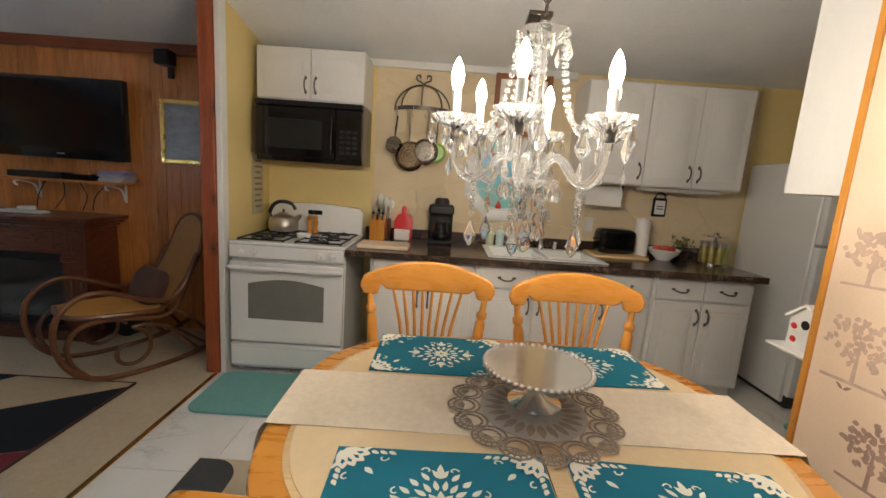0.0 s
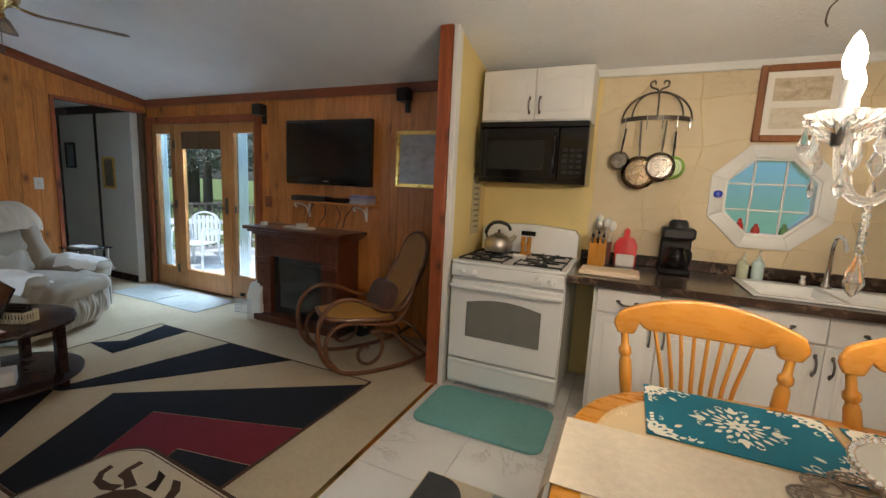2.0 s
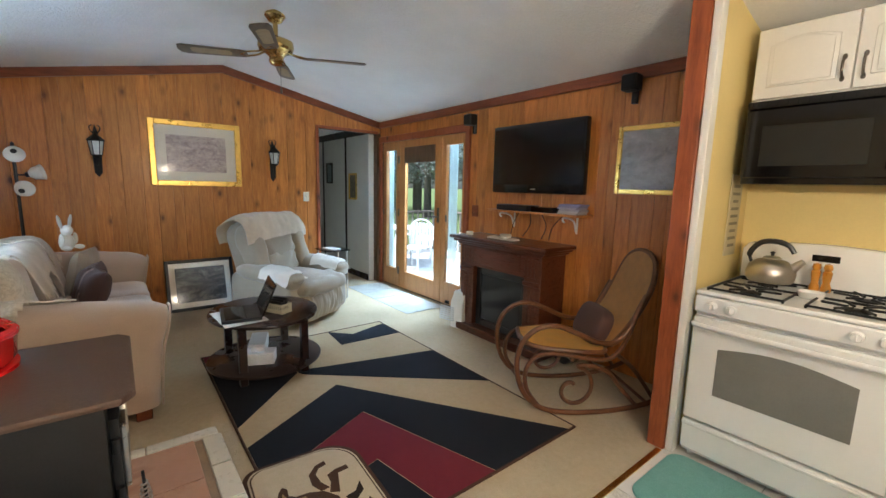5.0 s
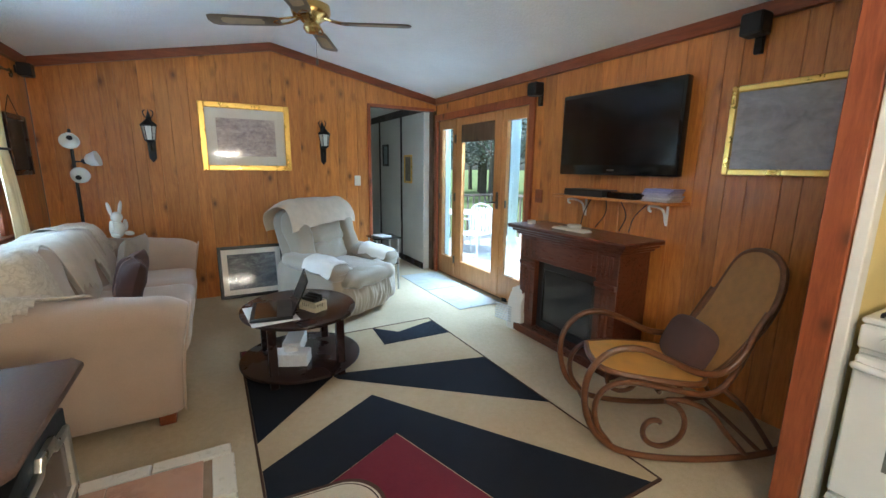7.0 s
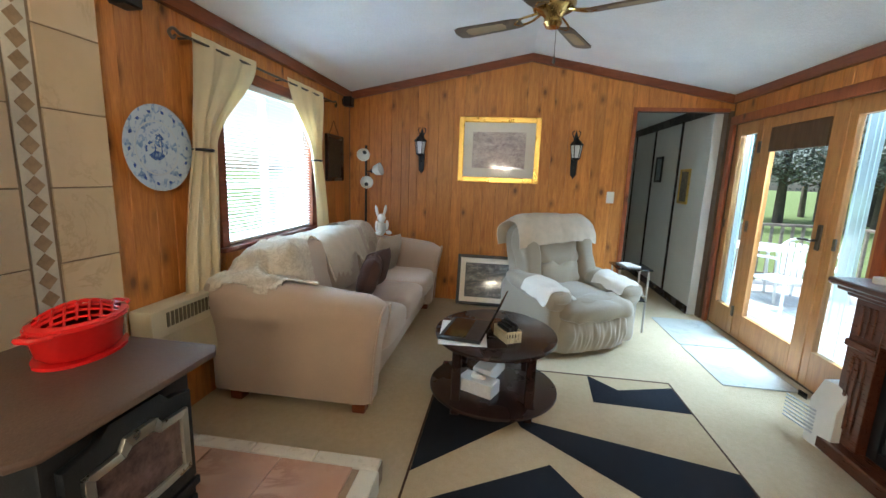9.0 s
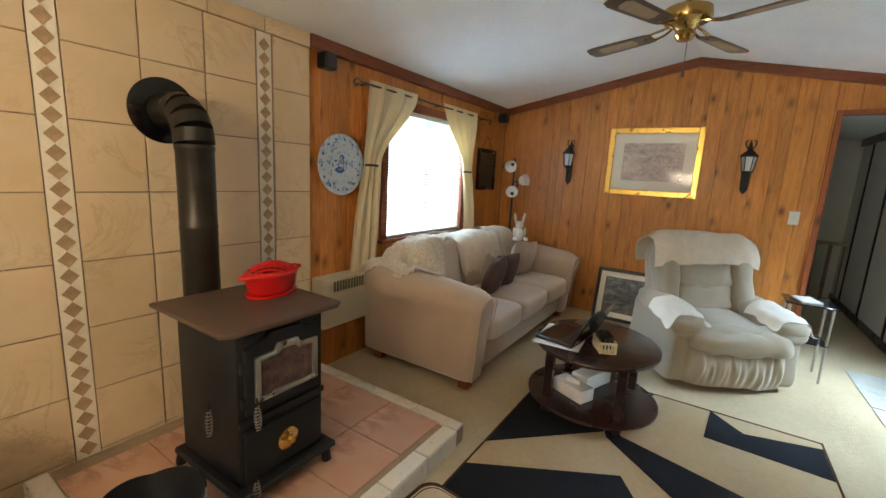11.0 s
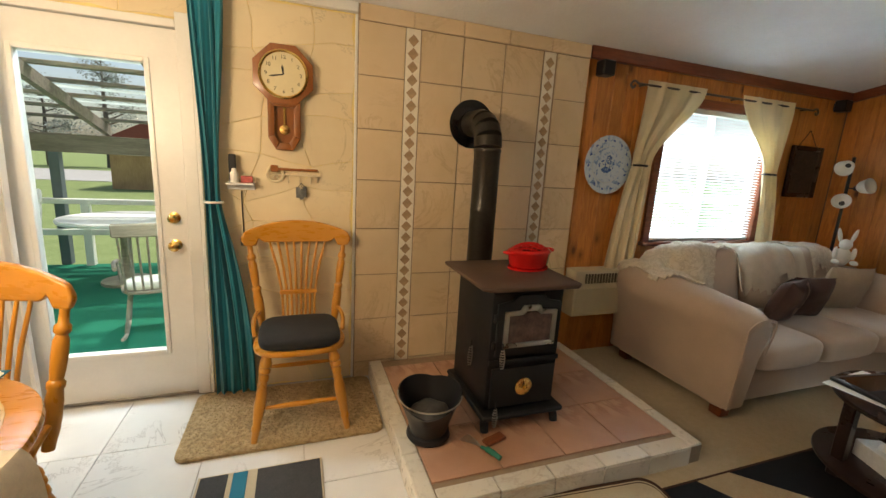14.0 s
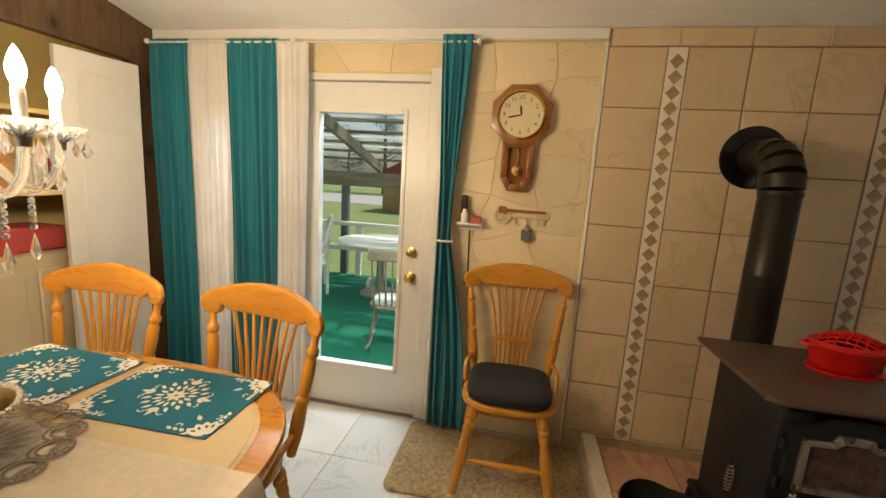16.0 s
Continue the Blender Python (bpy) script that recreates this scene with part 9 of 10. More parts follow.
for x, z, nm in ((-3.52, 2.085, "loudspeaker"), (-1.83, 2.155, "loudspeaker")):
    sp2 = thing(nm, "small black satellite loudspeaker bracketed to the wall", "loudspeaker", Matrix.Translation((x, NY - 0.004, z)), "satellite loudspeakers")
    b = B()
    box(b, (-0.055, -0.13, -0.05), (0.055, -0.03, 0.06), 0.008)
    part("box", b, black_matte, sp2)
    b = B()
    box(b, (-0.048, -0.134, -0.042), (0.048, -0.1295, 0.052), 0.004)
    part("grille", b, paint("speaker_cloth", (0.014, 0.014, 0.015), 0.9, fine=300, relief=0.4), sp2)
    b = B()
    box(b, (-0.02, -0.032, -0.13), (0.02, 0.0, 0.03), 0.004)
    part("bracket", b, black_matte, sp2)
for x, z in ((-2.68, 2.13), (-5.32, 2.14)):
    sp2 = thing("loudspeaker", "small black satellite loudspeaker bracketed to the wall", "loudspeaker", Matrix.Translation((x, 0.0, z)) @ Matrix.Rotation(radians(180), 4, "Z"), "satellite loudspeakers")
    b = B()
    box(b, (-0.05, -0.11, -0.05), (0.05, -0.02, 0.05), 0.008)
    part("box", b, black_matte, sp2)
    b = B()
    box(b, (-0.02, -0.021, -0.03), (0.02, 0.0, 0.03), 0.003)
    part("bracket", b, black_matte, sp2)
b = B()
box(b, (-0.045, -0.012, -0.06), (0.045, 0.0, 0.06), 0.003)
box(b, (-0.012, -0.02, -0.02), (0.012, -0.012, 0.02), 0.003)
single("wooden_switch_plate", b, red_trim, "wooden switch plate beside the front door", "switch", Matrix.Translation((-3.49, NY - 0.001, 1.16)))
# the print's pale greys hold the window's reflection in the glass, painted in
framed("framed_landscape", "gilt framed landscape print behind reflective glass", 0.68, 0.49, Matrix.Translation((-1.59, NY - 0.002, 1.382)), gilt, mat_card, [(scenic("landscape_with_reflection", (0.34, 0.34, 0.38), (0.54, 0.54, 0.58), (0.72, 0.72, 0.74), 3), 0, 0, 1, 1)], 0.03, 0.035, 0.0, thin_glass)

fp = thing("electric_fireplace", "dark cherry electric fireplace with fluted mantel", "fireplace", Matrix.Translation((-2.81, 3.60, 0)) @ Matrix.Diagonal((1.05, 1, 1, 1)))
b = B()
box(b, (-0.53, -0.06, 0.0), (0.53, 0.32, 0.075), 0.008)
part("plinth", b, walnut, fp)
for lo, hi in (((-0.47, 0.0, 0.0765), (-0.30, 0.32, 0.86)), ((0.30, 0.0, 0.0765), (0.47, 0.32, 0.86)), ((-0.30, 0.0, 0.66), (0.30, 0.32, 0.86)), ((-0.30, 0.1, 0.0765), (0.30, 0.32, 0.66))):
    b = B()
    box(b, lo, hi, 0.003)
    part("surround", b, walnut, fp)
b = B()
box(b, (-0.50, -0.03, 0.861), (0.50, 0.32, 0.885), 0.006)
box(b, (-0.53, -0.06, 0.886), (0.53, 0.325, 0.91), 0.006)
box(b, (-0.56, -0.09, 0.911), (0.56, 0.33, 0.945), 0.008)
part("mantel", b, walnut, fp)
for s in (-1, 1):
    for k in range(3):
        b = B()
        x = s * 0.385 + (k - 1) * 0.035
        box(b, (x - 0.011, -0.008, 0.16), (x + 0.011, 0.0, 0.56), 0.004)
        part("flute", b, walnut, fp)
    b = B()
    box(b, (s * 0.385 - 0.085, -0.02, 0.60), (s * 0.385 + 0.085, 0.0, 0.64), 0.006)
    part("pilaster_cap", b, walnut, fp)
    for k in range(3):
        b = B()
        x = s * 0.385 + (k - 1) * 0.035
        box(b, (x - 0.011, -0.008, 0.67), (x + 0.011, 0.0, 0.83), 0.004)
        part("flute", b, walnut, fp)
b = B()
box(b, (-0.26, -0.006, 0.69), (0.26, 0.0, 0.84), 0.004)
part("frieze_panel", b, walnut, fp)
b = B()
for lo, hi in (((-0.298, 0.02), (-0.24, 0.66)), ((0.24, 0.02), (0.298, 0.66))):
    box(b, (lo[0], 0.045, 0.08), (hi[0], 0.099, 0.657), 0.004)
box(b, (-0.24, 0.045, 0.59), (0.24, 0.099, 0.657), 0.004)
box(b, (-0.24, 0.045, 0.08), (0.24, 0.099, 0.14), 0.004)
fi_ = part("firebox_frame", b, black_matte, fp)
b = B()
box(b, (-0.24, 0.06, 0.14), (0.24, 0.066, 0.59))
part("glass", b, picture_glass, fi_)
b = B()
box(b, (-0.16, -0.05, 0), (0.16, 0.05, 0.012), 0.004)
box(b, (-0.15, -0.045, 0.012), (0.15, 0.045, 0.018), 0.003)
single("white_tray", b, linen, "shallow white tray on the mantel", "tray", Matrix.Translation((-2.83, 3.68, 0.9455)))
turned("white_dish", [(0.0, 0.0), (0.05, 0.0), (0.055, 0.02), (0.05, 0.03), (0.0, 0.03)], linen, "small white dish on the mantel's tray", "dish", (-2.80, 3.68, 0.9645))
turned("candle_tin", [(0.0, 0.0), (0.035, 0.0), (0.035, 0.03), (0.03, 0.032), (0.0, 0.032)], linen, "small pale candle tin on the mantel", "candle", (-3.26, 3.66, 0.9455))
sh_ = thing("space_heater", "small white tower heater beside the fireplace", "heater", Matrix.Translation((-3.47, 3.62, 0.0)) @ Matrix.Rotation(radians(10), 4, "Z"))
b = B()
prism(b, [(-0.11, 0.0), (0.11, 0.0), (0.11, 0.30), (0.07, 0.365), (-0.05, 0.365), (-0.11, 0.25)], 0.16, Matrix.Translation((0.08, 0, 0)) @ Matrix.Rotation(radians(90), 4, "Z") @ Matrix.Rotation(radians(90), 4, "X") @ Matrix.Diagonal((1, 1, 1, 1)), 0, 0.014)
part("shell", b, linen, sh_)
b = B()
for k in range(7):
    box(b, (-0.055 + 0.0, -0.118, 0.06 + 0.022 * k), (0.135, -0.110, 0.07 + 0.022 * k), 0.001)
part("grille", b, paint("pale_grey_plastic", (0.5, 0.5, 0.5), 0.5), sh_)
b = B()
box(b, (0.06, -0.115, 0.225), (0.12, -0.108, 0.26), 0.003, Matrix.Translation((-0.05, 0, 0)))
part("display", b, black_gloss, sh_)

# ---- bentwood rocking chair
rk = thing("rocking_chair", "bentwood rocking chair with cane back and seat", "rocking chair", Matrix.Translation((-1.80, 3.30, 0)) @ Matrix.Rotation(radians(238), 4, "Z"))
BW = 0.0165
# back cane darker than the seat's, with the corner's shadow painted in
cane = paint("shaded_woven_cane", (0.40, 0.21, 0.07), 0.6, var=0.2, scale=20, fine=260, relief=0.5, spread=None)
for s in (-1, 1):
    y = s * 0.255
    b = B()
    tube(b, smooth_path([(-0.56, y, 0.115), (-0.40, y, 0.055), (-0.18, y, 0.020), (0.08, y, 0.0175), (0.28, y, 0.055), (0.40, y, 0.16), (0.45, y, 0.32), (0.43, y, 0.47), (0.34, y, 0.565), (0.22, y, 0.585), (0.08, y, 0.535), (-0.06, y, 0.475), (-0.18, y * 0.97, 0.475), (-0.27, y * 0.92, 0.555), (-0.32, y * 0.87, 0.66), (-0.37, y * 0.85, 0.76)]), BW, 10)
    part("runner_arm_bow", b, bentwood, rk)
    b = B()
    tube(b, smooth_path([(0.30, y * 0.98, 0.066), (0.375, y * 0.96, 0.17), (0.39, y * 0.94, 0.29), (0.34, y * 0.94, 0.375), (0.24, y * 0.95, 0.405), (0.08, y * 0.96, 0.385), (-0.10, y * 0.95, 0.355), (-0.20, y * 0.93, 0.395), (-0.265, y * 0.90, 0.50), (-0.30, y * 0.88, 0.60)]), 0.0145, 9)
    part("seat_bow", b, bentwood, rk)
    b = B()
    spiral = [(0.09 + (0.150 - 0.0085 * i) * math.cos(1.75 + 0.46 * i), y, 0.178 + (0.150 - 0.0085 * i) * math.sin(1.75 + 0.46 * i)) for i in range(15)]
    tube(b, smooth_path([(-0.34, y, 0.052), (-0.24, y, 0.16), (-0.14, y, 0.275), (-0.02, y, 0.325)] + spiral), 0.0135, 8)
    part("side_scroll", b, bentwood, rk)
    b = B()
    tube(b, smooth_path([(-0.46, y, 0.085), (-0.38, y, 0.20), (-0.29, y, 0.31), (-0.20, y * 0.95, 0.385)]), 0.0125, 8)
    part("rear_brace", b, bentwood, rk)
b = B()
seat_pts = [(0.33, -0.16), (0.36, 0.0), (0.33, 0.16), (0.14, 0.222), (-0.12, 0.215), (-0.17, 0.0), (-0.12, -0.215), (0.14, -0.222)]
loop = smooth_path([(x, y, 0.405 + 0.07 * x) for x, y in seat_pts + seat_pts[:1]], 5)[:-1]
tube(b, loop, 0.016, 8, True)
part("seat_hoop", b, bentwood, rk)
b = B()
prism(b, [(p.x * 0.985, p.y * 0.985) for p in loop], 0.012, Matrix(((1, 0, 0, 0), (0, 1, 0, 0), (0.07, 0, 1, 0.405), (0, 0, 0, 1))))
part("seat_cane", b, paint("golden_cane_seat", (0.62, 0.32, 0.07), 0.5, var=0.15, scale=20, fine=260, relief=0.5, spread=None), rk)
BKT = Matrix.Translation((-0.16, 0, 0.41)) @ Matrix.Rotation(radians(-27), 4, "Y")
back_pts = [(-0.185, 0.03), (-0.205, 0.25), (-0.205, 0.46), (-0.15, 0.62), (0.0, 0.675), (0.15, 0.62), (0.205, 0.46), (0.205, 0.25), (0.185, 0.03), (0.0, 0.0)]
bl_ = smooth_path([(-0.05 * math.sin(math.pi * min(1, max(0, z) / 0.675)), y, z) for y, z in back_pts + back_pts[:1]], 5)[:-1]
b = B()
tube(b, [BKT @ p for p in bl_], 0.0175, 8, True)
part("back_hoop", b, bentwood, rk)
b = B()
sheet(b, lambda u, v: BKT @ Vector((-0.05 * math.sin(math.pi * v) + 0.006, (2 * u - 1) * 0.205 * (1 - 0.09 * (1 - v) ** 4) * math.sqrt(max(0.02, 1 - max(0.0, (v - 0.70) / 0.305) ** 2)), 0.012 + 0.655 * v)), 12, 24, 0.006)
part("back_cane", b, cane, rk)
for x, z in ((0.33, 0.085), (-0.42, 0.06), (0.10, 0.365)):
    b = B()
    cyl(b, (x, -0.255, z), (x, 0.255, z), 0.011, n=10)
    part("cross_rail", b, bentwood, rk)
cushion_b = B()
pillow(cushion_b, (0, 0, 0.10), (0.17, 0.06, 0.13), 0.6, 0.5, 30, 14)
single("dark_cushion", cushion_b, brown_cloth, "dark brown cushion propped in the rocking chair", "pillow", Matrix.Translation((-1.745, 3.385, 0.425)) @ Matrix.Rotation(radians(148), 4, "Z") @ Matrix.Rotation(radians(24), 4, "X"))
bg_ = B()
pillow(bg_, (0, 0, 0.12), (0.14, 0.10, 0.12), 0.7, 0.6, 24, 14, None, 0.03, 3, 9)
single("dark_bag", bg_, black_cloth, "dark bag on the floor beside the fireplace", "bag", Matrix.Translation((-2.17, 3.77, 0.0)))

# ---------------------------------------------------------------- west wall
RW = Matrix.Rotation(radians(90), 4, "Z")
ptg = framed("framed_painting", "wide gilt framed painting in a pale mount", 0.86, 0.68, Matrix.Translation((WX - 0.001, 1.67, 1.35)) @ RW, gilt, mat_card, [(scenic("mauve_engraving", (0.24, 0.18, 0.18), (0.48, 0.40, 0.38), (0.74, 0.67, 0.62), 7), 0, 0, 1, 1)], 0.045, 0.055, 0.095, thin_glass)
ln = framed("leaning_frame", "black framed night scene print leaning on the wall", 0.66, 0.56, Matrix.Translation((WX + 0.16, 1.62, 0.0)) @ RW @ Matrix.Rotation(radians(-14), 4, "X"), black_matte, mat_card, [(scenic("night_scene", (0.012, 0.014, 0.018), (0.06, 0.07, 0.08), (0.35, 0.36, 0.36), 4), 0, 0, 1, 1)], 0.025, 0.035, 0.055, thin_glass)
for y in (0.83, 2.46):
    sc = thing("wall_sconce", "black lantern wall sconce, unlit", "wall sconce", Matrix.Translation((WX, y, 1.62)) @ RW, "lantern sconces")
    b = B()
    prism(b, [(-0.03, -0.16), (0.0, -0.20), (0.03, -0.16), (0.035, 0.0), (0.02, 0.22), (0.0, 0.30), (-0.02, 0.22), (-0.035, 0.0)], 0.012, ROT, 0, 0.003)
    part("backplate", b, cast_iron, sc)
    b = B()
    tube(b, smooth_path([(0, -0.012, -0.06), (0, -0.06, -0.085), (0, -0.09, -0.03), (0, -0.09, 0.0)]), 0.007, 8)
    part("scroll_arm", b, cast_iron, sc)
    for s in (-1, 1):
        b = B()
        tube(b, smooth_path([(0, -0.012, 0.2), (s * 0.03, -0.02, 0.23), (s * 0.04, -0.02, 0.27), (s * 0.02, -0.02, 0.29)]), 0.005, 6)
        part("scroll", b, cast_iron, sc)
    b = B()
    lathe(b, [(0.015, -0.02), (0.04, 0.0), (0.044, 0.01)], 6, Matrix.Translation((0, -0.09, 0)))
    lathe(b, [(0.066, 0.135), (0.07, 0.145), (0.03, 0.185), (0.012, 0.205), (0.014, 0.215), (0.0, 0.235)], 6, Matrix.Translation((0, -0.09, 0)))
    for k in range(6):
        a = math.pi / 3 * k
        tube(b, [(0.042 * math.cos(a), -0.09 + 0.042 * math.sin(a), 0.005), (0.06 * math.cos(a), -0.09 + 0.06 * math.sin(a), 0.14)], 0.004, 5)
    part("cage", b, cast_iron, sc)
    b = B()
    lathe(b, [(0.038, 0.01), (0.056, 0.134)], 6, Matrix.Translation((0, -0.09, 0)))
    part("glass", b, paint("frosted_lantern_glass", (0.62, 0.66, 0.66), 0.25, relief=0.0, spread=None), sc)
b = B()
box(b, (-0.038, -0.008, -0.06), (0.038, 0.0, 0.06), 0.003)
box(b, (-0.006, -0.016, -0.012), (0.006, -0.008, 0.012), 0.002)
single("light_switch", b, linen, "white light switch plate by the hall opening", "switch", Matrix.Translation((WX - 0.003, 2.86, 1.24)) @ RW)
framed("hall_picture", "small gilt framed portrait-shaped print in the hall", 0.26, 0.40, Matrix.Translation((-6.13, NY - 0.122, 1.18)), gilt, scenic("dark_oval_print", (0.06, 0.05, 0.04), (0.2, 0.16, 0.11), (0.4, 0.33, 0.24), 6), [], 0.02, 0.03, 0.03, False)
framed("hall_picture", "small dark framed print in the hall", 0.24, 0.34, Matrix.Translation((-7.0, NY - 0.122, 1.42)), black_matte, scenic("blue_grey_print", (0.10, 0.13, 0.14), (0.2, 0.26, 0.27), (0.36, 0.42, 0.42), 6), [], 0.02, 0.03, 0.03, False)
flm = thing("floor_lamp", "black floor lamp with three white adjustable shades, off", "floor lamp", Matrix.Translation((-5.20, 0.30, 0)))
b = B()
lathe(b, [(0.0, 0.0), (0.13, 0.0), (0.13, 0.015), (0.03, 0.03), (0.012, 0.05), (0.012, 1.68), (0.0, 1.69)], 20)
part("pole", b, black_matte, flm)
for z, dx, dy, tilt in ((1.62, 0.12, 0.02, 100), (1.42, 0.02, 0.13, 60), (1.28, 0.10, 0.04, 120)):
    d = Vector((dx, dy, 0)).normalized()
    b = B()
    tube(b, [(0, 0, z), d * 0.06 + Vector((0, 0, z))], 0.007, 6)
    hm = Matrix.Translation(d * 0.06 + Vector((0, 0, z))) @ d.to_track_quat("Z", "Y").to_matrix().to_4x4() @ Matrix.Rotation(radians(20 if z > 1.5 else -15), 4, "X")
    lathe(b, [(0.02, 0.0), (0.025, 0.03), (0.0, 0.031)], 14, hm)
    hd_ = part("head", b, black_matte, flm)
    b = B()
    lathe(b, [(0.026, 0.025), (0.05, 0.05), (0.062, 0.10), (0.066, 0.115), (0.06, 0.114), (0.045, 0.055), (0.02, 0.03)], 24, hm)
    part("shade", b, linen, hd_, "white bell shade")

# ---------------------------------------------------------------- south wall of the living room
pltw = thing("wall_plate", "large blue and white decorative plate hung on the pine wall", "plate", Matrix.Translation((-2.835, 0.004, 1.485)) @ Matrix.Rotation(radians(180), 4, "Z"))
blue_scene, nt_, s_ = M("delft_blue_scene")
v_ = coords(nt_)
n1_ = noise_of(nt_, v_, 9, 6, 0.7, 1.0)
nt_.links.new(ramp(nt_, n1_, [(0.40, (0.50, 0.62, 0.78)), (0.46, (0.20, 0.33, 0.62)), (0.53, (0.02, 0.07, 0.34)), (0.62, (0.30, 0.45, 0.70))]), s_.inputs["Base Color"])
s_.inputs["Roughness"].default_value = 0.2
rim_glaze, nt_, s_ = M("delft_rim_glaze")
n2_ = noise_of(nt_, coords(nt_), 26, 4, 0.6, 0.6)
nt_.links.new(ramp(nt_, n2_, [(0.52, (0.56, 0.67, 0.79)), (0.60, (0.30, 0.44, 0.68)), (0.70, (0.12, 0.20, 0.48))]), s_.inputs["Base Color"])
s_.inputs["Roughness"].default_value = 0.18
b = B()
lathe(b, [(0.0, 0.0), (0.10, 0.0), (0.14, 0.012), (0.205, 0.030), (0.212, 0.035), (0.205, 0.038), (0.14, 0.020), (0.0, 0.012)], 48, ROT)
part("rim", b, rim_glaze, pltw)
b = B()
lathe(b, [(0.0, 0.0125), (0.11, 0.0135), (0.135, 0.0195), (0.135, 0.0215), (0.11, 0.0150), (0.0, 0.0140)], 40, ROT)
centre_ = part("centre", b, paint("pale_delft_glaze", (0.60, 0.69, 0.78), 0.2, var=0.05, relief=0), pltw)
hill = [(0.115 * math.cos(t), -0.035 + (0.020 + 0.012 * math.sin(5 * t)) * math.sin(t) - 0.010) if t < math.pi else (0.112 * math.cos(t), -0.045 + 0.058 * math.sin(t)) for t in [2 * math.pi * i / 40 for i in range(40)]]
b = B()
prism(b, hill, 0.0016, ROT, 0.0138)
part("painted_hill", b, blue_scene, centre_, "cobalt blue hill and water")
rng = random.Random(31)
for cx_, cz_, r_, n_ in ((0.030, 0.062, 0.034, 22), (-0.012, 0.020, 0.030, 18), (0.060, 0.012, 0.022, 12), (-0.070, -0.002, 0.020, 12)):
    b = B()
    for k in range(n_):
        a, q = rng.uniform(0, 6.28), r_ * math.sqrt(rng.random())
        p = leaf_shape((cx_ + q * math.cos(a), cz_ + 0.7 * q * math.sin(a)), rng.uniform(0, 6.28), 0.016, 0.006, 4)
        add(b, [ROT @ Vector((x, y, 0.0160 + 0.00002 * k)) for x, y in p], [tuple(range(len(p)))])
    add(b, [ROT @ Vector((x, y, 0.0158)) for x, y in ((cx_ - 0.004, -0.03), (cx_ + 0.005, -0.03), (cx_ + 0.003, cz_), (cx_ - 0.002, cz_))], [(0, 1, 2, 3)])
    part("painted_tree", b, blue_scene, centre_, crisp=True)
cobalt = paint("cobalt_print", (0.06, 0.12, 0.42), 0.25, relief=0)
for k in range(14):
    a = 2 * math.pi * k / 14
    b = B()
    p = leaf_shape((0.172 * math.cos(a), 0.172 * math.sin(a)), a + 1.2, 0.026, 0.008, 4)
    add(b, [ROT @ Vector((x, y, 0.0335)) for x, y in p], [tuple(range(len(p)))])
    part("rim_flower", b, cobalt, pltw, crisp=True)
pl2 = framed("small_dark_picture", "small dark picture hung from a cord", 0.42, 0.46, Matrix.Translation((-5.06, 0.0, 1.31)) @ Matrix.Rotation(radians(180), 4, "Z"), espresso, scenic("dark_painting", (0.012, 0.01, 0.008), (0.035, 0.026, 0.018), (0.07, 0.055, 0.04), 5), [], 0.03, 0.04, 0.0, False)
b = B()
tube(b, [(-0.12, -0.01, 0.46), (0.0, -0.006, 0.60), (0.12, -0.01, 0.46)], 0.003, 5)
part("cord", b, black_matte, pl2)
rd = thing("curtain_rod", "dark iron curtain rod with scroll ends over the window", "curtain rod", Matrix())
b = B()
cyl(b, (-2.98, 0.07, 2.065), (-4.92, 0.07, 2.065), 0.008)
part("rod", b, pewter, rd)
for x, s in ((-2.98, 1), (-4.92, -1)):
    b = B()
    tube(b, smooth_path([(x, 0.07, 2.065), (x + s * 0.04, 0.07, 2.08), (x + s * 0.07, 0.07, 2.055), (x + s * 0.05, 0.07, 2.03), (x + s * 0.03, 0.07, 2.05)]), 0.008, 8)
    part("scroll", b, pewter, rd)
for x in (-3.05, -4.0, -4.86):
    b = B()
    cyl(b, (x, 0.0, 2.065), (x, 0.07, 2.065), 0.006)
    part("bracket", b, pewter, rd)
curtain("curtain", "cream cotton curtain tied back beside the window", -3.64, -3.06, 0.51, 2.10, 0.075, cream_cloth, 3, 0.016, (1.50, 0.085, -3.11), (-3.03, 0.145), seed=7)
curtain("curtain", "cream cotton curtain tied back at the window's far side", -4.67, -4.04, 0.72, 2.10, 0.075, cream_cloth, 3, 0.016, (1.50, 0.085, -4.53), (-4.64, 0.105), seed=8)
for x in (-3.09, -4.52):
    b = B()
    tube(b, [(x + 0.062 * math.cos(t), 0.075 + 0.04 * math.sin(t), 1.495) for t in [2 * math.pi * i / 18 for i in range(18)]], 0.009, 6, True)
    single("curtain_tie", b, black_matte, "dark cord curtain tie-back", "tie-back")
ac = thing("wall_heater", "cream wall-mounted heater unit under the plate", "wall heater", Matrix.Translation((-2.87, 0.0, 0.345)))
b = B()
box(b, (-0.27, 0.0, 0.0), (0.27, 0.13, 0.36), 0.012, None, 2)
part("case", b, paint("almond_enamel", (0.60, 0.54, 0.38), 0.4, var=0.05), ac)
b = B()
for k in range(16):
    box(b, (-0.24 + 0.027 * k, 0.128, 0.26), (-0.222 + 0.027 * k, 0.134, 0.335), 0.001)
part("louvre", b, paint("dark_almond", (0.12, 0.10, 0.06), 0.5), ac)
b = B()
box(b, (-0.25, 0.13, 0.03), (0.25, 0.135, 0.22), 0.002)
part("front_panel", b, paint("almond_panel", (0.58, 0.52, 0.35), 0.45, var=0.05), ac)

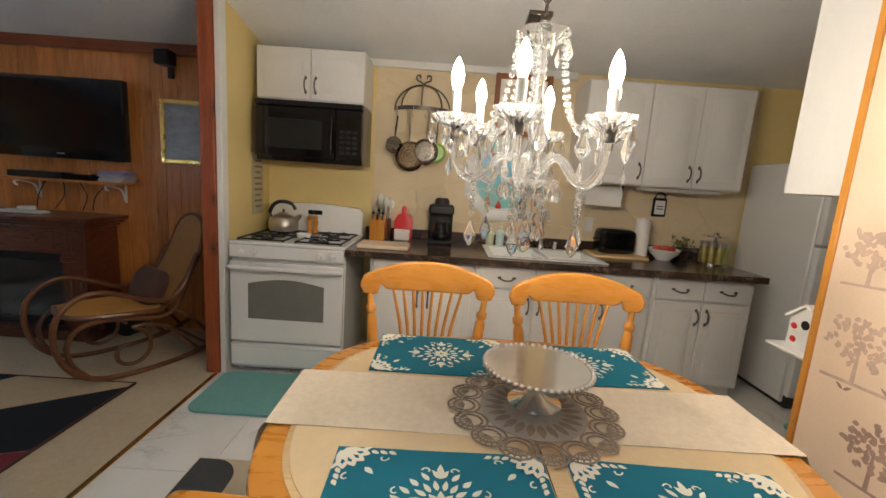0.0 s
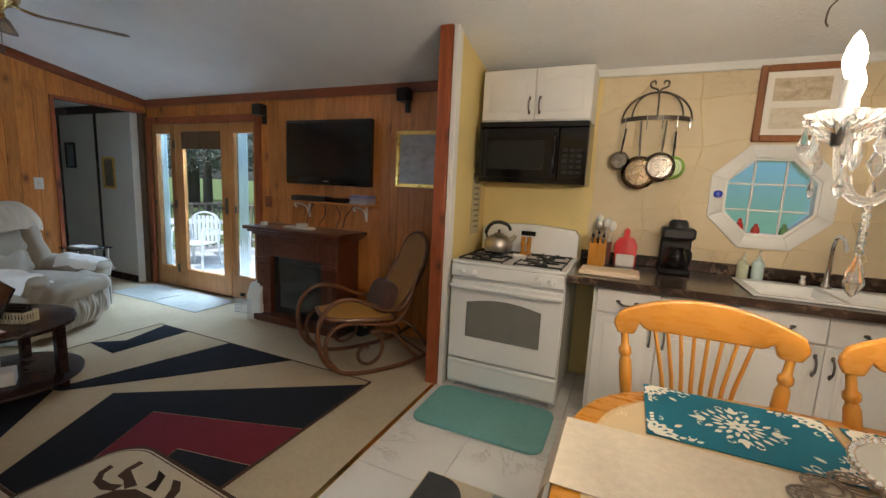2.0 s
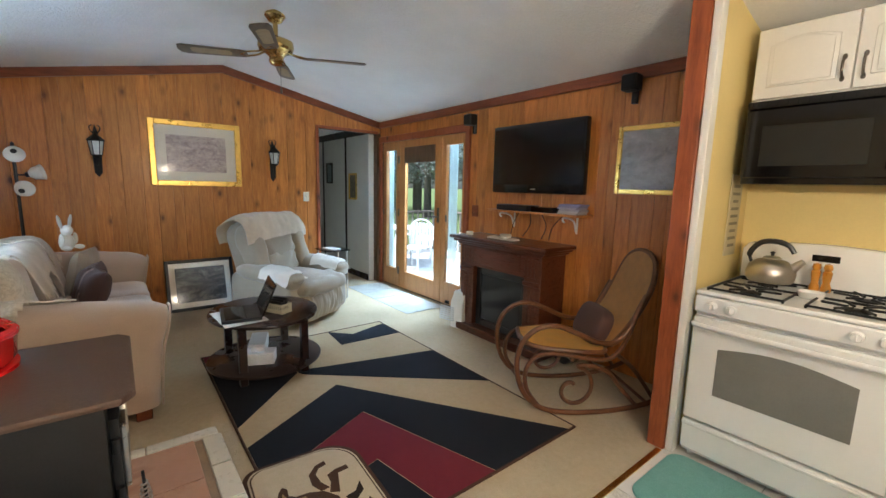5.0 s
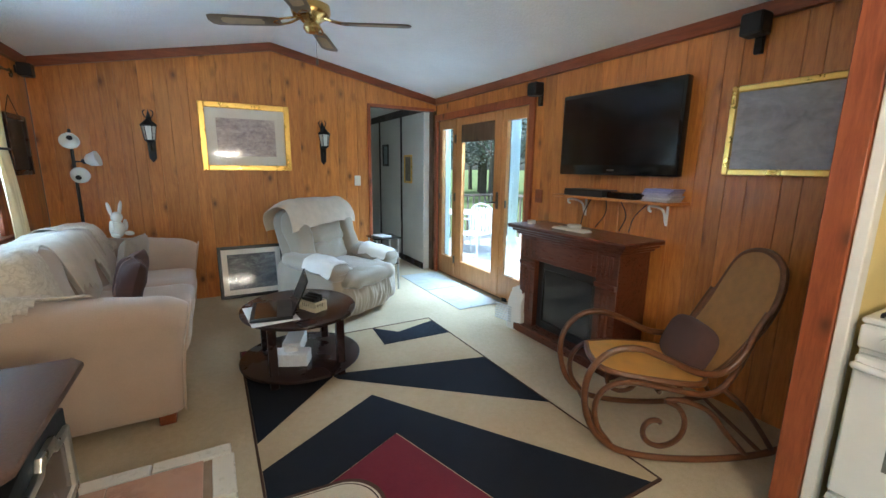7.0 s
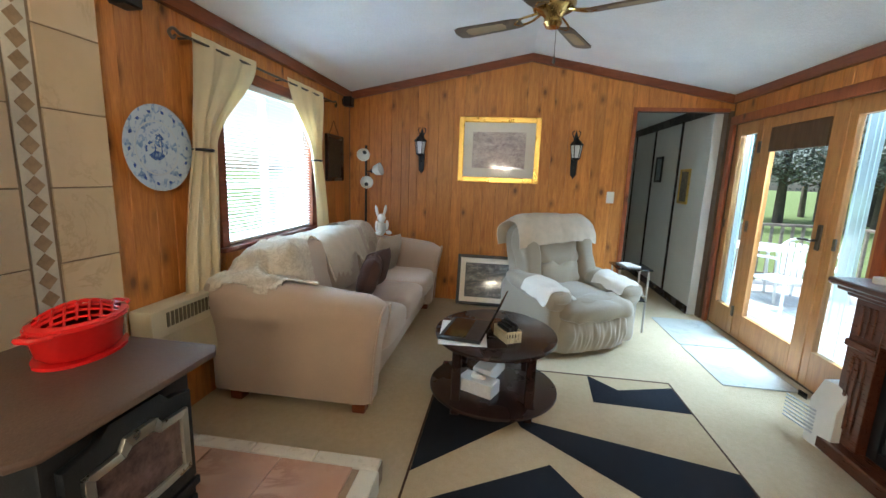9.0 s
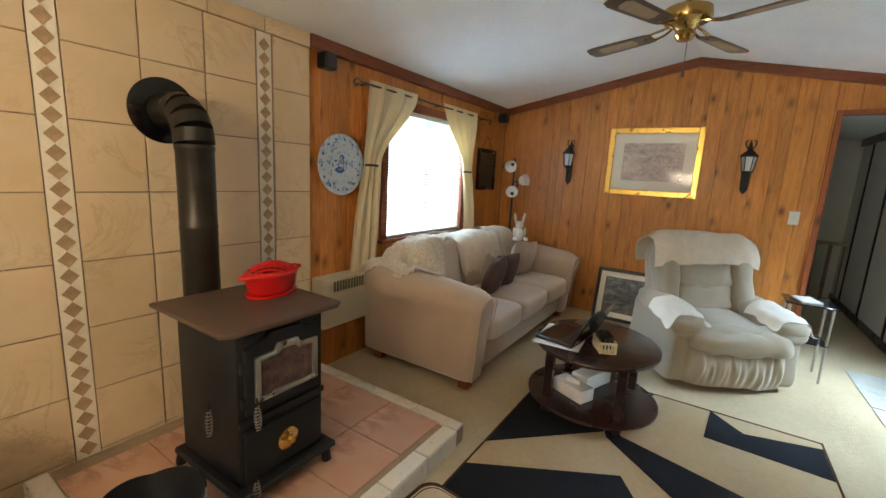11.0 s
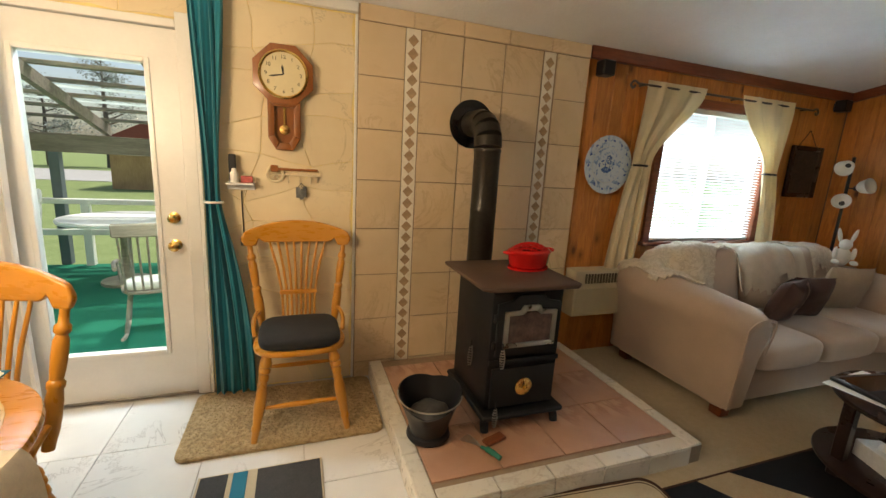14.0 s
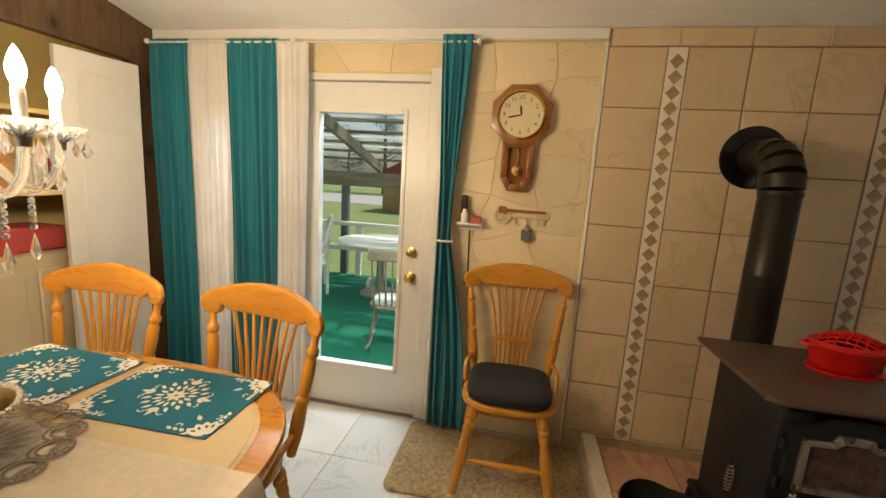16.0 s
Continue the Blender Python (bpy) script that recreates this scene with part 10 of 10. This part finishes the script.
# ---------------------------------------------------------------- ceiling fan
cf = thing("ceiling_fan", "brass ceiling fan with four cane-inset wooden blades", "ceiling fan", Matrix.Translation((-3.66, RIDGE_Y + 0.02, 0)))
old_brass = metal("antique_brass", (0.46, 0.31, 0.11), 0.24, 0.2)
b = B()
lathe(b, [(0.0, 2.665), (0.07, 2.665), (0.075, 2.64), (0.045, 2.60), (0.018, 2.59), (0.018, 2.50)], 24)
part("canopy", b, old_brass, cf)
b = B()
lathe(b, [(0.02, 2.50), (0.06, 2.49), (0.125, 2.46), (0.13, 2.42), (0.12, 2.395), (0.07, 2.37), (0.05, 2.345), (0.055, 2.32), (0.04, 2.295), (0.0, 2.29)], 32)
part("motor", b, old_brass, cf)
fan_wood = timber("fan_blade_wood", (0.075, 0.05, 0.03), (0.15, 0.105, 0.065), 0.4, 0)
fan_cane = paint("fan_cane", (0.36, 0.27, 0.16), 0.6, var=0.2, scale=30, fine=250, relief=0.4)
for k in range(4):
    FB = Matrix.Rotation(radians(65 + 90 * k), 4, "Z") @ Matrix.Translation((0, 0, 2.355)) @ Matrix.Rotation(radians(9), 4, "X")
    b = B()
    for s in (-1, 1):
        tube(b, [FB @ p for p in smooth_path([(0.09, s * 0.012, 0.03), (0.15, s * 0.03, 0.012), (0.21, s * 0.03, 0.002), (0.25, 0.0, 0.0)])], 0.007, 6)
    part("blade_iron", b, old_brass, cf)
    b = B()
    prism(b, [(0.20, -0.045), (0.25, -0.055), (0.62, -0.068), (0.66, -0.055), (0.675, 0.0), (0.66, 0.055), (0.62, 0.068), (0.25, 0.055), (0.20, 0.045)], 0.008, FB, -0.004, 0.002)
    bl_ob = part("blade", b, fan_wood, cf)
    b = B()
    prism(b, [(0.32, -0.035), (0.56, -0.042), (0.585, -0.02), (0.585, 0.02), (0.56, 0.042), (0.32, 0.035), (0.305, 0.0)], 0.0105, FB, -0.00525, 0.001)
    part("cane_inset", b, fan_cane, bl_ob)
b = B()
cyl(b, (0.03, 0.02, 2.30), (0.03, 0.02, 2.13), 0.0018, n=6)
lathe(b, [(0.0, 2.08), (0.009, 2.09), (0.007, 2.12), (0.0, 2.135)], 10, Matrix.Translation((0.03, 0.02, 0)))
part("pull_chain", b, pewter, cf)

# ---------------------------------------------------------------- outdoors
b = B()
add(b, [(-400, -400, -0.62), (400, -400, -0.62), (400, 400, -0.62), (-400, 400, -0.62)], [(0, 1, 2, 3)])
structure("ground", b, grass_mat, "bright green lawn")
b = B()
add(b, [(-60, -36, -0.60), (80, -38, -0.60), (80, -25, -0.60), (-60, -26, -0.60)], [(0, 1, 2, 3)])
structure("road", b, gravel)
# front deck
b = B()
box(b, (-8.5, 4.1, -0.5), (-1.0, 7.4, -0.16))
deck = structure("deck", b, snow_deck, "pale weathered front deck")
b = B()
box(b, (-8.5, -0.066, -0.012), (-1.0, 0.066, 0.012), 0.003)
dk = to_mesh("plank", b, snow_deck, crisp=True)
for k in range(23):
    piece("plank", dk, deck, Matrix.Translation((0, 4.17 + 0.14 * k, -0.145)))
rail = thing("deck_railing", "weathered wooden deck railing with upright balusters", "railing", Matrix.Translation((-4.75, 7.3, -0.13)))
b = B()
box(b, (-3.7, -0.05, 0.92), (3.7, 0.05, 0.96), 0.004)
box(b, (-3.7, -0.02, 0.10), (3.7, 0.02, 0.14), 0.004)
part("rails", b, weathered, rail)
for k in range(48):
    b = B()
    x = -3.65 + 0.155 * k
    box(b, (x - 0.018, -0.018, 0.0), (x + 0.018, 0.018, 0.92))
    part("baluster", b, weathered, rail)
side_rail = copy_thing(rail, Matrix.Translation((-8.4, 7.3, -0.13)) @ Matrix.Rotation(radians(90), 4, "Z") @ Matrix.Translation((-3.7, 0, 0)))
wp = paint("white_patio_resin", (0.78, 0.78, 0.76), 0.4, var=0.04)
pc_ = thing("patio_chair", "white moulded patio chair on the deck", "patio chair", Matrix.Translation((-6.55, 5.25, -0.133)) @ Matrix.Rotation(radians(200), 4, "Z"), "patio chairs")
b = B()
box(b, (-0.23, -0.22, 0.40), (0.23, 0.24, 0.43), 0.012)
part("seat", b, wp, pc_)
b = B()
for k in range(6):
    box(b, (-0.22 + 0.076 * k, -0.25, 0.43), (-0.17 + 0.076 * k, -0.225, 0.86), 0.004)
tube(b, smooth_path([(-0.24, -0.24, 0.43), (-0.24, -0.24, 0.8), (0, -0.24, 0.92), (0.24, -0.24, 0.8), (0.24, -0.24, 0.43)]), 0.016, 8)
part("back", b, wp, pc_)
for sx in (-1, 1):
    b = B()
    tube(b, smooth_path([(sx * 0.25, -0.22, 0.62), (sx * 0.27, 0.0, 0.65), (sx * 0.26, 0.22, 0.62), (sx * 0.26, 0.25, 0.0)]), 0.018, 8)
    part("arm", b, wp, pc_)
    b = B()
    tube(b, [(sx * 0.23, -0.22, 0.43), (sx * 0.25, -0.28, 0.0)], 0.018, 8)
    part("leg", b, wp, pc_)
copy_thing(pc_, Matrix.Translation((-7.5, 6.3, -0.133)) @ Matrix.Rotation(radians(150), 4, "Z"))
copy_thing(pc_, Matrix.Translation((-6.1, 6.4, -0.133)) @ Matrix.Rotation(radians(100), 4, "Z"))
ptb = thing("patio_table", "round white patio table on the deck", "patio table", Matrix.Translation((-7.35, 5.35, -0.133)))
b = B()
lathe(b, [(0.0, 0.70), (0.45, 0.70), (0.46, 0.715), (0.45, 0.73), (0.0, 0.73)], 32)
part("top", b, wp, ptb)
for k in range(4):
    b = B()
    a = math.pi / 2 * k + 0.5
    tube(b, [(0.3 * math.cos(a), 0.3 * math.sin(a), 0.70), (0.36 * math.cos(a), 0.36 * math.sin(a), 0.0)], 0.02, 8)
    part("leg", b, wp, ptb)
# back porch
b = B()
box(b, (-3.0, -3.6, -0.3), (5.0, -0.14, -0.06))
structure("porch_floor", b, green_carpet, "green outdoor carpet on the porch")
porch = thing("porch_roof", "slatted timber porch roof with clear corrugated panels", "porch roof", Matrix.Translation((1.0, -1.9, 0)))
for k in range(8):
    b = B()
    x = -3.6 + 1.02 * k
    add(b, [(x - 0.03, 1.72, 2.40), (x + 0.03, 1.72, 2.40), (x + 0.03, -1.75, 1.52), (x - 0.03, -1.75, 1.52), (x - 0.03, 1.72, 2.52), (x + 0.03, 1.72, 2.52), (x + 0.03, -1.75, 1.64), (x - 0.03, -1.75, 1.64)],
        [(0, 3, 2, 1), (4, 5, 6, 7), (0, 1, 5, 4), (1, 2, 6, 5), (2, 3, 7, 6), (3, 0, 4, 7)])
    part("rafter", b, weathered, porch)
for k in range(10):
    b = B()
    y = 1.6 - 0.36 * k
    z = 2.525 - (1.67 - y) * 0.2536
    box(b, (-4.0, y - 0.05, z), (4.0, y + 0.05, z + 0.035), 0.003)
    part("purlin", b, weathered, porch)
b = B()
for k in range(9):
    if k % 3 != 2:
        y0, y1 = 1.54 - 0.36 * k, 1.54 - 0.36 * k - 0.2
        z0, z1 = 2.575 - (1.67 - y0) * 0.2536, 2.575 - (1.67 - y1) * 0.2536
        box(b, (-4.0, y1, z1 - 0.004), (4.0, y0, z1 + 0.004))
part("roof_panel", b, sky_film, porch)
b = B()
box(b, (-4.0, -1.8, 1.30), (4.0, -1.7, 1.515), 0.004)
part("beam", b, weathered, porch)
for x in (-2.2, -0.55, 1.02, 3.2):
    b = B()
    box(b, (x - 0.05, -1.79, -0.059), (x + 0.05, -1.69, 1.30), 0.005)
    part("porch_post", b, paint("slate_post_paint", (0.10, 0.13, 0.14), 0.6), porch)
pr2 = thing("porch_railing", "white painted porch railing", "railing", Matrix.Translation((1.0, -3.56, -0.06)))
b = B()
box(b, (-4, -0.05, 0.76), (4, 0.05, 0.82), 0.004)
box(b, (-4, -0.03, 0.38), (4, 0.03, 0.45), 0.004)
part("rails", b, white_paint, pr2)
for k in range(6):
    b = B()
    x = -3.9 + 1.55 * k
    box(b, (x - 0.04, -0.04, 0), (x + 0.04, 0.04, 0.76))
    part("baluster", b, white_paint, pr2)
prk = thing("porch_rocker", "weathered grey spindle-back rocking chair with pale seat pad", "rocking chair", Matrix.Translation((0.47, -1.30, -0.06)) @ Matrix.Rotation(radians(194), 4, "Z") @ Matrix.Scale(0.86, 4))
b = B()
prism(b, oval(0.24, 0.23, 32), 0.03, None, 0.40, 0.006)
part("seat", b, weathered, prk)
b = B()
pillow(b, (0, 0, 0.455), (0.21, 0.20, 0.035), 0.6, 0.5, 28, 12)
part("seat_pad", b, linen, prk)
b = B()
box(b, (-0.25, -0.34, 0.95), (0.25, -0.31, 1.07), 0.012)
part("crest", b, weathered, prk)
for k in range(7):
    b = B()
    x = -0.21 + 0.07 * k
    tube(b, [(x * 0.9, -0.19, 0.42), (x, -0.325, 0.97)], 0.010, 7)
    part("spindle", b, weathered, prk)
for s in (-1, 1):
    b = B()
    tube(b, smooth_path([(s * 0.22, -0.5, 0.10), (s * 0.22, -0.2, 0.025), (s * 0.22, 0.15, 0.02), (s * 0.22, 0.42, 0.09)]), 0.016, 8)
    part("rocker", b, weathered, prk)
    b = B()
    tube(b, smooth_path([(s * 0.25, -0.26, 0.66), (s * 0.28, 0.0, 0.66), (s * 0.27, 0.2, 0.64)]), 0.018, 8)
    cyl(b, (s * 0.25, 0.17, 0.42), (s * 0.27, 0.18, 0.64), 0.013)
    part("arm", b, weathered, prk)
    for y in (-0.16, 0.17):
        b = B()
        cyl(b, (s * 0.17, y, 0.40), (s * 0.22, y * 1.1, 0.03), 0.016)
        part("leg", b, weathered, prk)
wk = thing("wicker_chair", "white wicker chair at the porch rail", "wicker chair", Matrix.Translation((2.05, -2.55, -0.06)) @ Matrix.Rotation(radians(-60), 4, "Z"))
b = B()
box(b, (-0.27, -0.25, 0.36), (0.27, 0.27, 0.42), 0.02)
part("seat", b, wp, wk)
b = B()
tube(b, smooth_path([(-0.30, 0.22, 0.60), (-0.30, -0.15, 0.62), (-0.26, -0.26, 0.85), (0.0, -0.30, 0.98), (0.26, -0.26, 0.85), (0.30, -0.15, 0.62), (0.30, 0.22, 0.60)]), 0.025, 8)
for k in range(14):
    a = -0.25 + 0.5 * k / 13
    tube(b, [(a, -0.24, 0.40), (a * 1.02, -0.29, 0.95 - 0.9 * a * a)], 0.008, 5)
part("back", b, wp, wk)
for sx in (-1, 1):
    for y in (-0.24, 0.24):
        b = B()
        cyl(b, (sx * 0.26, y, 0.0), (sx * 0.28, y, 0.6), 0.02, n=8)
        part("leg", b, wp, wk)
ot = thing("porch_table", "round grey porch table", "table", Matrix.Translation((1.10, -2.72, -0.06)))
b = B()
lathe(b, [(0.0, 0.68), (0.55, 0.68), (0.56, 0.70), (0.55, 0.72), (0.0, 0.72)], 32)
part("top", b, snow_deck, ot)
b = B()
lathe(b, [(0.0, 0.0), (0.25, 0.0), (0.25, 0.03), (0.05, 0.06), (0.05, 0.68)], 20)
part("pedestal", b, weathered, ot)
sd = thing("garden_shed", "tan wooden shed across the lawn", "shed", Matrix.Translation((5.9, -22.5, -0.62)))
b = B()
box(b, (-1.6, -1.5, 0.0), (1.6, 1.5, 2.3))
part("wall", b, timber("shed_boards", (0.5, 0.28, 0.12), (0.66, 0.42, 0.2), 0.7, 2), sd)
b = B()
prism(b, [(-1.9, 2.2), (1.9, 2.2), (0, 3.2)], 3.4, Matrix.Translation((0, 1.7, 0)) @ Matrix.Rotation(radians(90), 4, "X"))
part("roof", b, paint("red_shed_roof", (0.28, 0.07, 0.05), 0.7), sd)


# trees: tapered trunk, limbs, a crown of many small leaves
def tree(seed, h, spread):
    rng = random.Random(seed)
    t = thing("tree", "leafy tree with grey trunk beyond the garden", "tree", Matrix(), "garden trees")
    b = B()
    tips = []
    tube(b, [(0, 0, -0.1), (0.05, 0.03, h * 0.3), (-0.04, 0.06, h * 0.6), (0.02, 0, h * 0.95)], [h * 0.028, h * 0.022, h * 0.014, h * 0.003], 9)
    for k in range(16):
        z = h * rng.uniform(0.28, 0.9)
        a = rng.uniform(0, 6.28)
        L = spread * (1.05 - z / h) * rng.uniform(0.7, 1.2) + 0.25
        e = Vector((L * math.cos(a), L * math.sin(a), z + L * rng.uniform(0.2, 0.6)))
        tube(b, [(0, 0, z), e * 0.5 + Vector((0, 0, z * 0.5 - 0.05)), e], [h * 0.009, h * 0.006, h * 0.002], 5)
        tips += [e, e * 0.75 + Vector((0, 0, z * 0.25))]
    part("trunk", b, bark, t)
    verts, faces = [], []
    for k in range(2600):
        c = rng.choice(tips) + Vector((rng.gauss(0, 1), rng.gauss(0, 1), rng.gauss(0, 0.8))) * spread * 0.2
        d = Vector((rng.uniform(-1, 1), rng.uniform(-1, 1), rng.uniform(-0.6, 0.6))).normalized()
        s = d.cross(Vector((rng.uniform(-1, 1), rng.uniform(-1, 1), 1))).normalized() * 0.05
        d *= 0.11
        i = len(verts)
        verts += [tuple(c - d), tuple(c + s), tuple(c + d), tuple(c - s)]
        faces.append((i, i + 1, i + 2, i + 3))
    me = bpy.data.meshes.new("crown")
    me.from_pydata(verts, [], faces)
    me.materials.append(leaf_mat)
    ob = new("crown", me)
    ob.parent = t
    return t


t1, t2 = tree(1, 7.5, 2.3), tree(5, 10.0, 2.6)
t1.matrix_basis = Matrix.Translation((-15.5, 21.0, -0.62))
t2.matrix_basis = Matrix.Translation((-8.0, 24.0, -0.62))
rng = random.Random(21)
for k in range(22):
    src = (t1, t2)[k % 2]
    copy_thing(src, Matrix.Translation((-34 + 1.6 * k + rng.uniform(-0.6, 0.6), 17 + rng.uniform(0, 9), -0.62)) @ Matrix.Rotation(rng.uniform(0, 6), 4, "Z"))
for k in range(8):
    src = (t1, t2)[k % 2]
    copy_thing(src, Matrix.Translation((-6 + 4.2 * k, -40 - rng.uniform(0, 8), -0.62)) @ Matrix.Rotation(rng.uniform(0, 6), 4, "Z"))
for k in range(8):
    copy_thing((t1, t2)[k % 2], Matrix.Translation((-22 - rng.uniform(0, 7), 6.0 + 2.4 * k, -0.62)) @ Matrix.Rotation(rng.uniform(0, 6), 4, "Z"))


# ---------------------------------------------------------------- pieces of walls and floors
planks(wall_north_living, PLANK_N, WX, -1.175, lambda u: EAVE - 0.02, [(DOOR_W[0] - 0.05, 0, DOOR_W[2] + 0.05, DOOR_W[3] + 0.06)], 3)
planks(wall_south_living, PLANK_S, WX, -2.572, lambda u: EAVE - 0.02, [(WINDOW_S[0] - 0.04, WINDOW_S[1] - 0.01, WINDOW_S[2] + 0.04, WINDOW_S[3] + 0.04)], 5)
planks(wall_west, PLANK_W, 0.0, NY, lambda u: roof_z(u) - 0.02, [(3.02, 0, NY, 2.13)], 8)
STONE_N = Matrix.Translation((0, NY - 0.001, 0))
STONE_S = Matrix.Translation((0, 0.001, 0)) @ Matrix.Diagonal((1, -1, 1, 1))
flagstones(wall_north_kitchen, STONE_N, -0.25, 2.75, 0.9, 2.25, [(OCT[0] - 0.265, OCT[1] - 0.265, OCT[0] + 0.265, OCT[1] + 0.265)], 4, stone_paper)
flagstones(wall_south_kitchen, STONE_S, -0.98, -0.19, 0.0, 2.21, [], 6, stone_paper, 0.26)
flagstones(wall_south_kitchen, STONE_S, -0.16, 1.64, 2.05, 2.21, [], 9, stone_paper, 0.3)

# floor tiles, 0.45 m square
T = 0.45
b = B()
box(b, (-T / 2 + 0.0015, -T / 2 + 0.0015, -0.008), (T / 2 - 0.0015, T / 2 - 0.0015, 0.0), 0.0015)
tile_me = to_mesh("tile", b, floor_tile, crisp=True)
for i in range(11):
    for j in range(9):
        x, y = FLOOR_LINE + T * (i + 0.5), 0.02 + T * (j + 0.5)
        if y < NY and x < EX:
            piece("tile", tile_me, kitchen_floor, Matrix.Translation((x, y, 0)) @ Matrix.Rotation(radians(90 * ((i * 7 + j * 3) % 4)), 4, "Z"))

# tiled chimney wall behind the stove
b = B()
box(b, (-2.575, 0.0, 0.0), (-1.0, 0.018, EAVE))
tiled = structure("wall_tiled_surround", b, grout, "tan ceramic tile wall with two diamond accent strips")
cols = [(-1.275, -1.003), (-1.64, -1.37), (-1.925, -1.643), (-2.205, -1.928), (-2.572, -2.315)]
for a, c in cols:
    z = 0.09 if a > -1.3 else 0.10
    z = -0.19
    while z < EAVE - 0.1:
        lo, hi = max(z, 0.0), min(z + 0.296, EAVE - 0.085)
        if hi - lo > 0.03:
            b = B()
            box(b, (a + 0.002, 0.018, lo), (c - 0.002, 0.028, hi - 0.003), 0.002)
            piece("tile", to_mesh("tile", b, wall_tile, crisp=True), tiled)
        z += 0.2985
x = -2.574
while x < -1.01:
    b = B()
    box(b, (x, 0.018, EAVE - 0.082), (min(x + 0.31, -1.002), 0.032, EAVE + 0.002), 0.003)
    piece("tile", to_mesh("tile", b, wall_tile, crisp=True), tiled)
    x += 0.313
for xc in (-1.322, -2.26):
    b = B()
    box(b, (xc - 0.044, 0.018, 0.09), (xc + 0.044, 0.024, EAVE - 0.086), 0.001)
    strip = part("accent_strip", b, accent_light, tiled, "ivory strip with brown diamonds")
    b = B()
    prism(b, [(0, -0.0345), (0.033, 0), (0, 0.0345), (-0.033, 0)], 0.004, Matrix.Rotation(radians(-90), 4, "X"))
    dia = to_mesh("diamond", b, accent_dark, crisp=True)
    for k in range(28):
        piece("diamond", dia, strip, Matrix.Translation((xc, 0.024, 0.135 + 0.0735 * k)))

# hearth tiles
b = B()
box(b, (-0.148, -0.148, -0.006), (0.148, 0.148, 0.004), 0.002)
h_me = to_mesh("tile", b, hearth_tile, crisp=True)
for i in range(4):
    for j in range(3):
        piece("tile", h_me, hearth, Matrix.Translation((-1.35 - 0.335 * i, 0.30 + 0.345 * j, 0.1)) @ Matrix.Diagonal((1.115, 1.15, 1, 1)))
